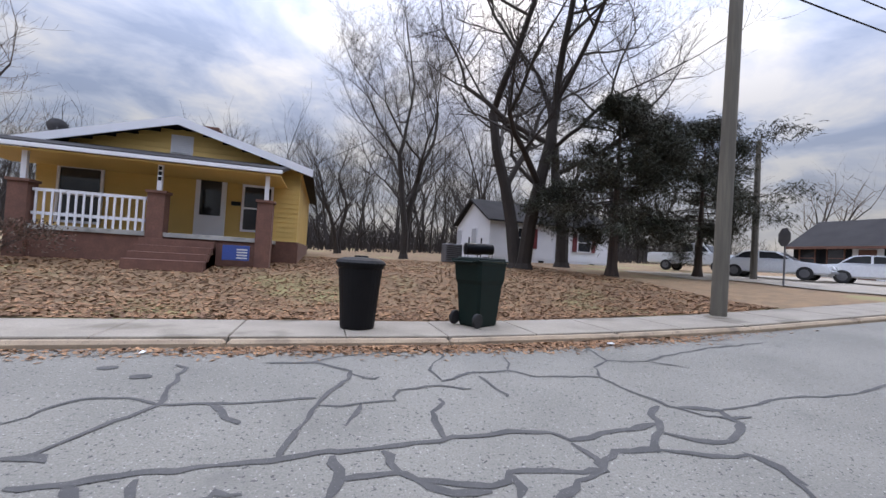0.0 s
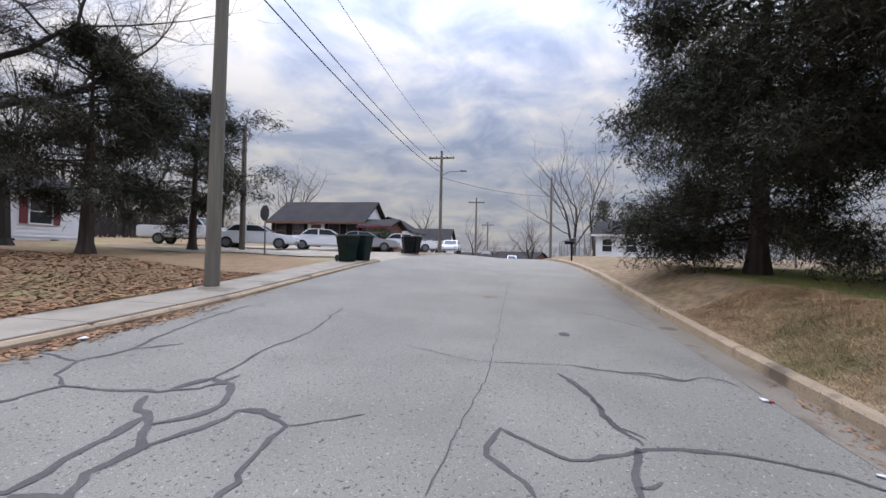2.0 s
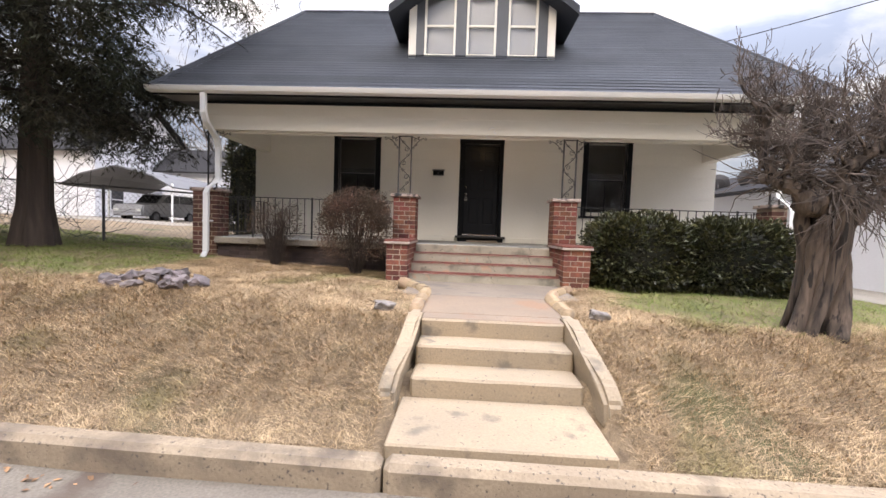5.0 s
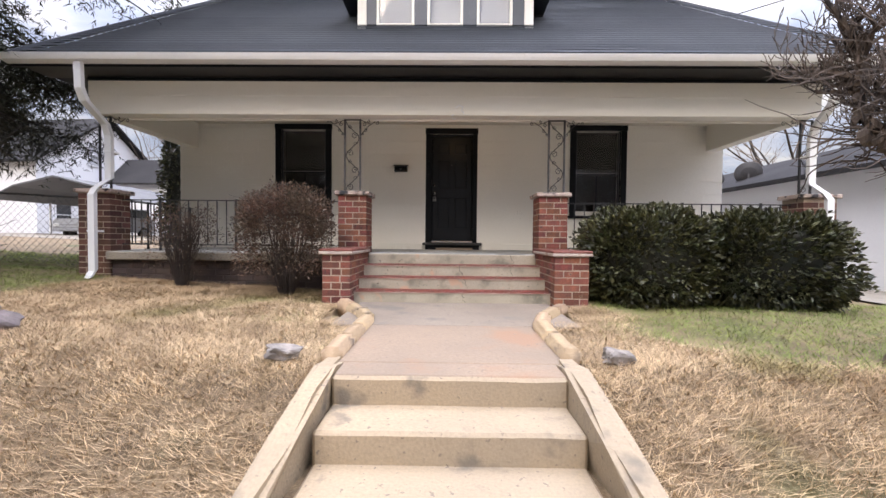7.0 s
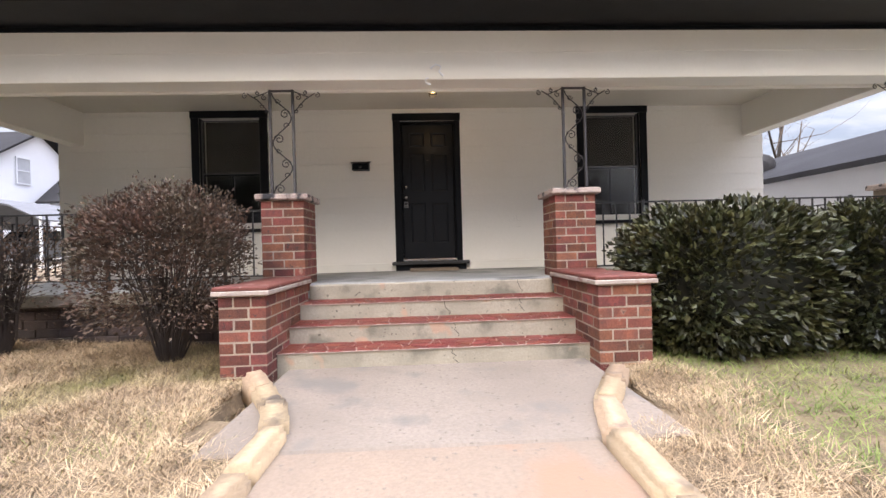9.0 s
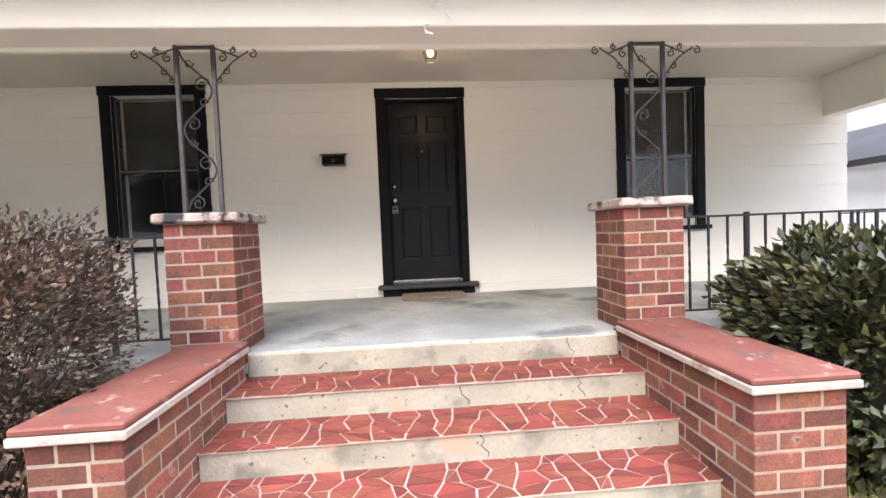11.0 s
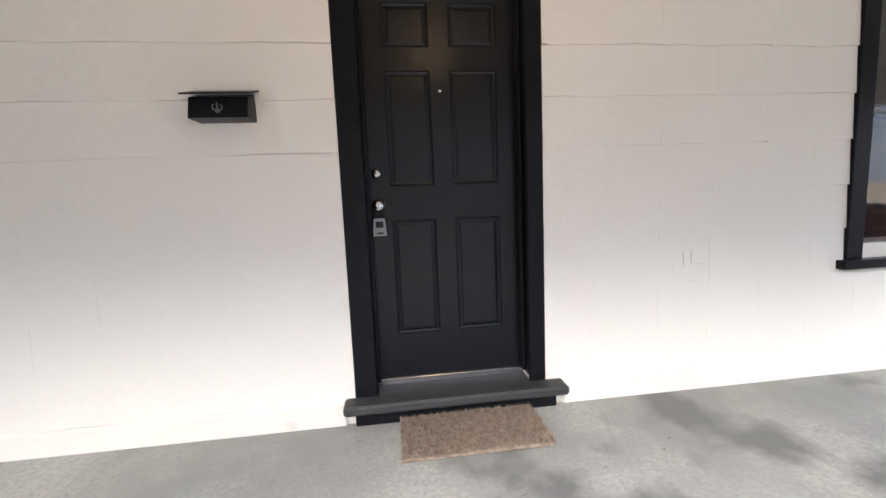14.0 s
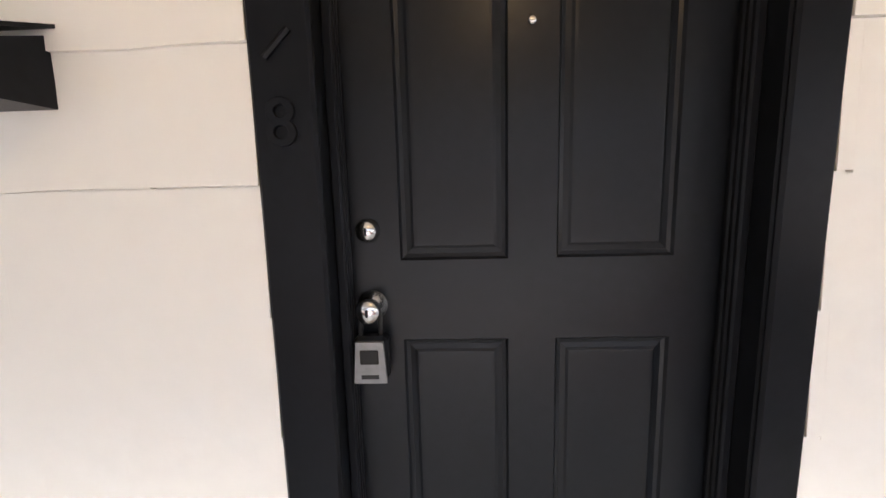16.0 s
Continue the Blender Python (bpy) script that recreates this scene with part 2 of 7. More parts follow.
TWIG_DARK = mat("dark_twigs", (0.036, 0.029, 0.026), (0.025, 0.02, 0.018), 2, 0.95, 0, 25)
CEDAR = mat("cedar_foliage", (0.017, 0.025, 0.012), (0.045, 0.04, 0.027), 0.9, 0.9, 0, 25, island=0.55)
HEDGE = mat("broad_evergreen_leaves", (0.022, 0.032, 0.011), (0.075, 0.07, 0.026), 6, 0.48, 0, 25, island=0.8)
# near-black green: the shade between the leaves is put into this colour
HEDGE_CORE = mat("painted_hedge_shade", (0.012, 0.016, 0.008), (0.02, 0.018, 0.012), 4, 0.95, 0, 25)
BUSH = mat("russet_small_leaves", (0.125, 0.062, 0.044), (0.075, 0.062, 0.038), 3, 0.7, 0, 25, island=0.6)
YELLOW = mat("yellow_lap_siding", (0.62, 0.43, 0.13), (0.54, 0.37, 0.11), 1.0, 0.6, 0.05, 30, grain=0.2)
WHITE = mat("white_house_paint", (0.70, 0.71, 0.74), (0.65, 0.66, 0.69), 0.8, 0.6, 0.05, 30, grain=0.2)
REDTRIM = mat("dark_red_paint", (0.17, 0.025, 0.03), (0.12, 0.02, 0.024), 3, 0.6, 0.05, 40)
WOODPOLE = mat("weathered_pole_wood", (0.16, 0.145, 0.115), (0.095, 0.085, 0.07), 5, 0.9, 0.8, 22, stretch=(1, 1, 0.08))
BIN_BLACK = mat("black_bin_plastic", (0.004, 0.004, 0.005), (0.006, 0.006, 0.007), 4, 0.6, 0.05, 60, spec=0.2)
BIN_GREEN = mat("dark_green_bin_plastic", (0.004, 0.014, 0.011), (0.003, 0.011, 0.009), 4, 0.55, 0.05, 60, spec=0.22)
RUBBER = mat("black_rubber", (0.012, 0.012, 0.012), (0.02, 0.02, 0.02), 5, 0.8, 0.1, 60)
LABEL = mat("pale_label", (0.6, 0.62, 0.62), (0.5, 0.52, 0.52), 5, 0.6, 0, 30)
CARWHITE = mat("white_car_paint", (0.72, 0.74, 0.77), (0.70, 0.72, 0.75), 1, 0.22, 0, 20)
CARGREY = mat("silver_car_paint", (0.30, 0.31, 0.33), (0.28, 0.29, 0.31), 1, 0.25, 0, 20)
CARDARK = mat("dark_car_paint", (0.03, 0.032, 0.036), (0.025, 0.027, 0.03), 1, 0.25, 0, 20)
CARGLASS = mat("tinted_car_glass", (0.02, 0.022, 0.026), (0.03, 0.032, 0.036), 2, 0.06, 0, 20)
REDLAMP = mat("red_lamp_lens", (0.35, 0.02, 0.02), (0.3, 0.02, 0.02), 2, 0.2, 0, 20)
ROCK = mat("grey_fieldstone", (0.24, 0.20, 0.19), (0.13, 0.11, 0.11), 5, 0.9, 0.8, 30, rnd=0.4)
PALE_ROCK = mat("pale_weathered_stone", (0.34, 0.30, 0.265), (0.13, 0.115, 0.105), 9, 0.9, 0.8, 30)
EDGE_STONE = mat("tan_edging_stone", (0.44, 0.32, 0.19), (0.33, 0.235, 0.145), 3, 0.9, 0.5, 40, rnd=0.2, stain=((0.12, 0.09, 0.068), 4, 0.58))
COIR = mat("coir_mat", (0.42, 0.335, 0.26), (0.23, 0.17, 0.125), 34, 0.95, 1.0, 160)
BLUE = mat("blue_sign", (0.03, 0.07, 0.28), (0.03, 0.06, 0.22), 4, 0.5, 0, 30)
SIGNMETAL = mat("bare_sign_metal", (0.16, 0.16, 0.17), (0.12, 0.12, 0.13), 4, 0.5, 0, 30, metal=0.4)
CARPORT = mat("carport_sheet_metal", (0.10, 0.10, 0.105), (0.075, 0.075, 0.08), 2, 0.5, 0.05, 20)
BLOCK = mat("brown_brick_far", (0.17, 0.085, 0.06), (0.12, 0.06, 0.045), 4, 0.9, 0.2, 20)
BUD = mat("brown_brush", (0.15, 0.085, 0.06), (0.09, 0.055, 0.04), 0.5, 0.95, 0, 25, island=0.4)
SAFE_GREY = mat("dull_safe_metal", (0.30, 0.30, 0.30), (0.24, 0.24, 0.24), 8, 0.5, 0.05, 60, metal=0.3)
SCUFF = mat("faint_scuff", (0.60, 0.57, 0.52), (0.68, 0.65, 0.59), 9, 0.7, 0, 40)


# ---- building helpers ----


def thing(name, loc=(0, 0, 0), label="", category="", group="", kind="", rz=0.0):
    ob = new(name)
    ob.matrix_basis = pose(*loc, 0, 0, rz)
    ob.empty_display_size = 0.1
    return tagged(ob, label, category, group, kind)


def finish(ob, material, parent=None, label=""):
    ob.data.materials.append(material)
    if parent is not None:
        ob.parent = parent
    if label:
        tagged(ob, label)
    return ob


def part(name, bm, material, parent=None, label="", smooth_faces=False):
    """Links a bmesh as one mesh object under a thing or a part."""
    me = bpy.data.meshes.new(name)
    bmesh.ops.recalc_face_normals(bm, faces=bm.faces)
    bm.to_mesh(me)
    bm.free()
    if smooth_faces:
        me.shade_smooth()
    return finish(new(name, me), material, parent, label)


def raw(name, verts, faces, material, parent=None, label=""):
    me = bpy.data.meshes.new(name)
    me.from_pydata(verts, [], faces)
    me.update()
    return finish(new(name, me), material, parent, label)


def add_box(bm, a, b, bevel=0.0, m=None):
    c = [(a[i] + b[i]) / 2 for i in range(3)]
    d = [abs(b[i] - a[i]) for i in range(3)]
    vs = bmesh.ops.create_cube(bm, size=1.0, matrix=Matrix.Translation(c) @ Matrix.Diagonal((*d, 1)))["verts"]
    if bevel:
        es = list({e for v in vs for e in v.link_edges})
        r = bmesh.ops.bevel(bm, geom=es, offset=min(bevel, min(d) * 0.45), segments=1, affect="EDGES")
        vs = list({v for f in r["faces"] for v in f.verts} | {v for v in vs if v.is_valid})
    if m is not None:
        bmesh.ops.transform(bm, matrix=m, verts=[v for v in vs if v.is_valid])
    return vs


def box(name, a, b, material, parent=None, label="", bevel=0.004):
    bm = bmesh.new()
    add_box(bm, a, b, bevel)
    return part(name, bm, material, parent, label)


def boxes(name, spans, material, parent=None, label="", bevel=0.0):
    bm = bmesh.new()
    for a, b in spans:
        add_box(bm, a, b, bevel)
    return part(name, bm, material, parent, label)


def tube(bm, pts, r, n=6):
    """A round bar along points; r one radius or one a point."""
    pts = [Vector(p) for p in pts]
    rs = r if isinstance(r, (list, tuple)) else [r] * len(pts)
    rings = []
    ref = None
    for i, p in enumerate(pts):
        d = (pts[min(i + 1, len(pts) - 1)] - pts[max(i - 1, 0)]).normalized()
        if ref is None or abs(ref.dot(d)) > 0.95:
            ref = Vector((0, 0, 1)) if abs(d.z) < 0.8 else Vector((1, 0, 0))
        u = d.cross(ref).normalized()
        v = d.cross(u)
        rings.append([bm.verts.new(p + rs[i] * (math.cos(2 * math.pi * k / n) * u + math.sin(2 * math.pi * k / n) * v)) for k in range(n)])
    for a, b in zip(rings, rings[1:]):
        for k in range(n):
            bm.faces.new((a[k], a[(k + 1) % n], b[(k + 1) % n], b[k]))
    bm.faces.new(rings[0])
    bm.faces.new(rings[-1])


def rod(name, pts, r, material, parent=None, label="", n=6):
    bm = bmesh.new()
    tube(bm, pts, r, n)
    return part(name, bm, material, parent, label, smooth_faces=n > 6)


def lathe(bm, profile, n=20, m=None, squash=1.0):
    """A turned body from (radius, height) pairs, about z."""
    rings = []
    for r, z in profile:
        rings.append([bm.verts.new((r * math.cos(2 * math.pi * k / n), squash * r * math.sin(2 * math.pi * k / n), z)) for k in range(n)])
    for a, b in zip(rings, rings[1:]):
        for k in range(n):
            bm.faces.new((a[k], a[(k + 1) % n], b[(k + 1) % n], b[k]))
    bm.faces.new(rings[0])
    bm.faces.new(rings[-1])
    if m is not None:
        bmesh.ops.transform(bm, matrix=m, verts=[v for ring in rings for v in ring])


def prism(bm, outline, y0, y1, axis="y"):
    """An outline in two axes drawn out along the third."""
    def at(p, w):
        return (p[0], w, p[1]) if axis == "y" else (w, p[0], p[1])
    a = [bm.verts.new(at(p, y0)) for p in outline]
    b = [bm.verts.new(at(p, y1)) for p in outline]
    n = len(outline)
    for k in range(n):
        bm.faces.new((a[k], a[(k + 1) % n], b[(k + 1) % n], b[k]))
    bm.faces.new(a)
    bm.faces.new(b)


# ---- the lie of the land ----
STREET = ((-400, -6.0), (-150, -4.0), (-80, -1.5), (-50, 0.8), (-38, 1.12), (-26, 1.1), (-20, 0.98), (-15, 0.75), (-10, 0.4), (-8, 0.25), (-6.4, 0.17), (-4, 0.06), (-2, 0.0), (60, -0.4))
KERB_NEAR, KERB_FAR = 3.95, -4.8


def ease(a, b, v):
    t = min(1.0, max(0.0, (v - a) / (b - a)))
    return t * t * (3 - 2 * t)


def street_z(x):
    for (xa, za), (xb, zb) in zip(STREET, STREET[1:]):
        if x <= xb:
            return za + (zb - za) * max(0.0, (x - xa) / (xb - xa))
    return STREET[-1][1]


def road_z(x, y):
    return street_z(x) + 0.3 * ease(1.0, -4.8, y) + 0.03 * ease(3.9, 2.5, y)


def far_z(x, y):
    low = street_z(x) + 0.45
    high = 0.95 + 0.035 * (min(-y, 45) - 9) + 0.02 * min(40.0, max(0.0, -x)) - 3.5 * ease(-45, -100, x)
    return low + (high - low) * ease(-6.3, -11.5, y)


def near_z(x, y):
    low = street_z(x) + 0.15
    high = 0.65 + 0.055 * min(6.0, max(0.0, -x - 0.5)) + 0.6 * (street_z(x) - 0.17 if x < -6.4 else 0.0) - 0.03 * max(0.0, min(6.0, x - 4))
    z = low + (high - low) * ease(4.1, 5.9, y)
    if -0.3 < x < 1.24 and y < 5.7:
        return min(z, 0.12 + street_z(x) if y < 4.9 else 0.3)
    if (-0.3 < x < 1.24 and y < 8.3) or (y > 7.3 and -0.8 < x < 1.75) or (y > 9.0 and -4.4 < x < 5.4):
        return z - 0.12
    return z


def land(x, y):
    if y > KERB_NEAR:
        return near_z(x, y)
    return far_z(x, y) if y < KERB_FAR else road_z(x, y)


def steps_between(a, b, n):
    return [a + (b - a) * k / n for k in range(n + 1)]


XS = sorted([-0.34, -0.29, 1.23, 1.29, -0.82, -0.78, 1.73, 1.78] + [-400, -250, -150, -110, -80, -65] + steps_between(-55, -14, 28) + steps_between(-13, 7, 60) + [9, 12, 16, 22, 30, 45, 70, 120, 300])


def sheet_of(name, xs, ys, height, material, label, category, bumps=0.0, parent=None):
    verts = [(x, y, height(x, y) + (bumps * noise.noise(Vector((x * 1.7, y * 1.7, 0))) if bumps else 0)) for y in ys for x in xs]
    w = len(xs)
    faces = [(j * w + i, j * w + i + 1, (j + 1) * w + i + 1, (j + 1) * w + i) for j in range(len(ys) - 1) for i in range(w - 1)]
    ob = raw(name, verts, faces, material)
    ob.data.shade_smooth()
    return tagged(ob, label, category, kind="structure")


# one base sheet under all, out to the horizon
def under(x, y):
    return land(x, y) - 0.12


sheet_of("ground", XS, [-400, -200, -100, -60, -45, -35, -26, -20, -15, -12, -10, -8, -7, -6, -5.2, -4.9, -4, -2, 0, 2, 3.9, 4.2, 5, 6, 7, 8.5, 10, 12, 16, 22, 30, 45, 90, 200, 400], under, LEAFY, "brown earth of the whole neighbourhood", "ground")
sheet_of("road", XS, steps_between(KERB_FAR + 0.01, KERB_NEAR - 0.42, 26), road_z, ASPHALT, "worn pale asphalt street with sealed cracks", "road", 0.004)
sheet_of("road_gutter", XS, [KERB_NEAR - 0.42, KERB_NEAR - 0.2, KERB_NEAR + 0.01], lambda x, y: road_z(x, y) + 0.004, GUTTER_DIRT, "dirty concrete gutter beside the kerb", "gutter")
sheet_of("lawn_far", XS, steps_between(-6.25, -14, 22) + [-16, -18, -21, -25, -30, -38, -50, -80, -150], lambda x, y: far_z(x, y), LEAFY, "far lawn strewn with brown leaves", "lawn", 0.03)
sheet_of("lawn_near", XS, steps_between(4.12, 10.4, 30) + [11.5, 13, 15, 18, 22, 28, 40, 70, 150], near_z, STRAW, "dry straw-coloured winter lawn on a low bank", "lawn", 0.035)


def slab_row(name, x0, x1, length, y0, y1, height, thick, material, parent, gap=0.012, bevel=0.02):
    x = x0
    k = 0
    while x < x1 - 0.05:
        w = min(length, x1 - x)
        za, zb = height(x + gap), height(x + w - gap)
        bm = bmesh.new()
        vs = add_box(bm, (x + gap, y0, 0), (x + w - gap, y1, thick), bevel)
        for v in bm.verts:
            f = (v.co.x - x) / w
            v.co.z += za + (zb - za) * f
        part(name, bm, material, parent)
        x += w
        k += 1


# kerbs: long cast stones with open joints
kerb_near = thing("kerb", label="worn tan concrete kerb with open joints", category="kerb", kind="structure")
slab_row("kerb_stone", -46, 11, 3.05, KERB_NEAR, KERB_NEAR + 0.17, lambda x: street_z(x) - 0.12, 0.29, KERB, kerb_near, 0.008, 0.035)
kerb_far = thing("kerb", label="crumbling concrete kerb along the far side", category="kerb", kind="structure")
slab_row("kerb_stone", -16.6, 12, 3.0, KERB_FAR - 0.16, KERB_FAR, lambda x: street_z(x) + 0.2, 0.22, KERB, kerb_far, 0.012, 0.04)
slab_row("kerb_stone", -46, -24, 3.0, KERB_FAR - 0.16, KERB_FAR, lambda x: street_z(x) + 0.2, 0.22, KERB, kerb_far, 0.012, 0.04)
pavement = thing("pavement", label="grey concrete pavement slabs along the far kerb", category="pavement", kind="structure")
slab_row("paving_slab", -16.6, 12, 1.5, -6.28, KERB_FAR - 0.165, lambda x: street_z(x) + 0.33, 0.115, CONCRETE, pavement, 0.006, 0.012)
slab_row("paving_slab", -46, -24, 1.5, -6.28, KERB_FAR - 0.165, lambda x: street_z(x) + 0.33, 0.115, CONCRETE, pavement, 0.006, 0.012)


def strip(name, x0, x1, y0, y1, material, label, category, lift=0.02, n=14):
    xs, ys = steps_between(x0, x1, n), steps_between(y0, y1, n)
    return sheet_of(name, xs, ys, lambda x, y: land(x, y) + lift, material, label, category)


# pale driveway where the cars stand, and the apron down to the street
strip("driveway", -33, -14.5, -16.8, -12.2, CONCRETE, "pale concrete drive with parked cars", "driveway", 0.03)
sheet_of("driveway_apron", steps_between(-24.0, -16.6, 14), steps_between(-12.2, -4.75, 16), lambda x, y: far_z(x, y) + 0.045 - 0.17 * ease(-6.3, -4.8, y), CONCRETE, "pale concrete apron sloping to the street", "driveway")
strip("driveway_right", 6.6, 9.0, 4.3, 30, CONCRETE, "grey drive beside the porch", "driveway", 0.02)
strip("driveway_left", -24, -12.5, 18.5, 30.0, CONCRETE, "pale drive under the carport", "driveway", 0.02)


def crack(pts, width=0.05):
    """A wandering tar seal laid on the asphalt."""
    fine = []
    for (xa, ya), (xb, yb) in zip(pts, pts[1:]):
        n = max(2, int(math.hypot(xb - xa, yb - ya) / 0.09))
        for k in range(n):
            f = k / n
            x, y = xa + (xb - xa) * f, ya + (yb - ya) * f
            s = min(f, 1 - f) * 2
            fine.append((x + 0.09 * s * noise.noise(Vector((x * 3, y * 3, 1))) + 0.02 * noise.noise(Vector((x * 9, y * 9, 1))), y + 0.09 * s * noise.noise(Vector((x * 3, y * 3, 7))) + 0.02 * noise.noise(Vector((x * 9, y * 9, 5)))))
    fine.append(pts[-1])
    v, f = [], []
    for i, (x, y) in enumerate(fine):
        xa, ya = fine[max(i - 1, 0)]
        xb, yb = fine[min(i + 1, len(fine) - 1)]
        d = math.hypot(xb - xa, yb - ya) or 1
        nx, ny = -(yb - ya) / d, (xb - xa) / d
        w = width * (0.75 + 0.6 * noise.noise(Vector((x * 5, y * 5, 3)))) * (0.45 if i in (0, len(fine) - 1) else 1)
        for s in (-1, 1):
            px, py = x + s * nx * w / 2, y + s * ny * w / 2
            v.append((px, py, road_z(px, py) + 0.006))
        if i:
            f.append((2 * i - 2, 2 * i - 1, 2 * i + 1, 2 * i))
    return v, f


SEALS = []
SEALS.append(([(2.43, -2.79), (2.31, -2.99), (2.11, -3.19), (1.79, -3.18), (1.52, -3.01)], 0.050))
SEALS.append(([(2.12, -2.27), (1.98, -2.33), (1.77, -2.67), (1.52, -3.01), (1.57, -3.42), (1.58, -3.95), (1.72, -4.07)], 0.055))
SEALS.append(([(1.52, -3.01), (1.14, -2.98), (0.69, -2.98), (0.27, -3.01)], 0.050))
SEALS.append(([(1.14, -2.98), (0.95, -2.71), (0.83, -2.58)], 0.080))
SEALS.append(([(1.93, -1.96), (1.63, -1.97), (1.28, -2.02), (0.88, -2.03), (0.54, -2.04), (0.25, -2.08), (-0.23, -2.09), (-0.67, -2.11), (-0.92, -2.15), (-1.27, -2.17), (-1.62, -2.12), (-1.73, -1.97), (-2.29, -2.04), (-2.70, -2.09)], 0.075))
SEALS.append(([(0.50, -2.04), (0.42, -2.33), (0.26, -2.85), (0.05, -3.30), (-0.08, -3.72), (0.28, -4.05), (0.83, -4.07)], 0.060))
SEALS.append(([(0.26, -2.85), (-0.13, -2.85), (-0.45, -2.87), (-0.52, -3.11), (-0.98, -3.19), (-1.28, -3.07)], 0.050))
SEALS.append(([(-0.13, -2.85), (0.03, -2.44)], 0.050))
SEALS.append(([(-0.08, -3.63), (-0.19, -3.48), (-0.38, -3.50)], 0.050))
SEALS.append(([(-1.03, -3.35), (-0.98, -3.67), (-1.32, -4.23), (-1.31, -4.69)], 0.045))
SEALS.append(([(0.41, -4.01), (0.02, -4.28), (-0.49, -4.40), (-0.93, -4.19)], 0.040))
SEALS.append(([(-1.01, -3.30), (-1.42, -3.54), (-1.95, -3.59), (-2.16, -3.34), (-2.96, -3.21), (-3.04, -2.67), (-3.13, -2.39), (-3.34, -2.12), (-3.78, -2.02)], 0.055))
SEALS.append(([(-1.49, -3.44), (-1.55, -3.02), (-1.57, -2.83)], 0.060))
SEALS.append(([(-0.71, -2.10), (-0.71, -2.43), (-0.89, -2.78), (-0.88, -2.87)], 0.080))
SEALS.append(([(0.18, -1.57), (0.11, -1.74), (0.14, -2.03)], 0.090))
SEALS.append(([(0.14, -1.74), (-0.11, -1.76), (-0.33, -1.76), (-0.53, -1.62), (-0.85, -1.53), (-1.03, -1.65), (-1.36, -1.62), (-1.74, -1.56), (-1.78, -1.68), (-1.71, -1.93)], 0.075))
SEALS.append(([(-0.22, -2.05), (-0.24, -1.87), (-0.39, -1.66), (-0.57, -1.51), (-0.83, -1.48)], 0.085))
SEALS.append(([(-1.04, -1.63), (-0.97, -1.38)], 0.080))
SEALS.append(([(-1.74, -1.56), (-1.46, -1.49), (-1.21, -1.34)], 0.080))
SEALS.append(([(-1.75, -1.58), (-2.00, -1.77), (-2.36, -1.73), (-2.63, -1.95), (-2.79, -2.24), (-3.04, -2.40)], 0.090))
SEALS.append(([(-2.63, -1.95), (-2.82, -1.78), (-3.10, -1.70), (-3.53, -1.94), (-3.59, -2.21), (-3.23, -2.34)], 0.085))
SEALS.append(([(-2.39, -1.71), (-2.70, -1.57), (-3.07, -1.50), (-3.14, -1.33), (-3.08, -1.11)], 0.070))
SEALS.append(([(-2.96, -3.21), (-3.12, -3.54), (-3.50, -3.75), (-4.02, -3.65), (-5.56, -4.03), (-6.89, -4.11)], 0.050))
SEALS.append(([(-3.50, -3.75), (-3.62, -4.48)], 0.045))
SEALS.append(([(-4.02, -3.65), (-4.23, -3.48), (-4.44, -3.31)], 0.040))
SEALS.append(([(-1.95, -3.59), (-2.14, -4.15)], 0.040))
SEALS.append(([(1.63, -1.97), (1.51, -1.79)], 0.100))
SEALS.append(([(1.23, -1.75), (1.28, -1.95)], 0.110))
SEALS.append(([(0.91, -1.70), (0.82, -1.76), (0.66, -1.71)], 0.100))
SEALS.append(([(2.14, -2.31), (2.02, -2.29), (1.88, -2.23), (1.98, -2.33)], 0.070))
SEALS.append(([(-3.09, 3.48), (-3.26, 3.15), (-3.38, 2.62), (-3.38, 2.24), (-3.33, 1.88), (-3.15, 1.51), (-3.05, 1.27), (-3.22, 1.03), (-3.47, 0.74), (-3.22, 0.67), (-2.98, 0.65), (-2.70, 0.92), (-2.54, 0.99)], 0.060))
SEALS.append(([(-3.38, 1.89), (-3.82, 1.70), (-4.54, 1.63), (-5.05, 1.38)], 0.055))
SEALS.append(([(-3.35, 1.82), (-2.94, 1.69), (-2.67, 1.66), (-2.48, 1.53), (-2.40, 1.40)], 0.080))
SEALS.append(([(-2.78, 1.67), (-2.88, 1.85)], 0.050))
SEALS.append(([(-5.43, 1.52), (-5.23, 2.21), (-5.09, 2.82), (-5.34, 3.18), (-5.10, 3.52)], 0.030))
SEALS.append(([(-9.42, 1.74), (-8.82, 2.57), (-7.77, 3.42)], 0.030))
SEALS.append(([(-3.05, -1.54), (-3.11, -1.26), (-2.96, -0.99), (-2.56, -0.97), (-2.21, -0.87), (-1.89, -0.90)], 0.050))
SEALS.append(([(-2.96, -0.99), (-3.15, -0.76), (-3.38, -0.47)], 0.025))
SEALS.append(([(-5.40, 1.65), (-5.26, 2.18), (-5.29, 2.59), (-5.10, 2.86)], 0.035))
SEALS.append(([(-4.83, 1.46), (-4.35, 1.66), (-3.87, 1.71), (-3.52, 1.94)], 0.050))
SEALS.append(([(-3.6, -2.2), (-4.6, -2.3), (-5.6, -2.2), (-7.5, -2.5)], 0.045))
SEALS.append(([(-5.4, 1.5), (-5.3, 0.4), (-5.6, -0.6)], 0.015))
SEALS.append(([(-2.4, 0.3), (-5.0, 0.55), (-9.0, 0.6), (-14.0, 0.7)], 0.014))
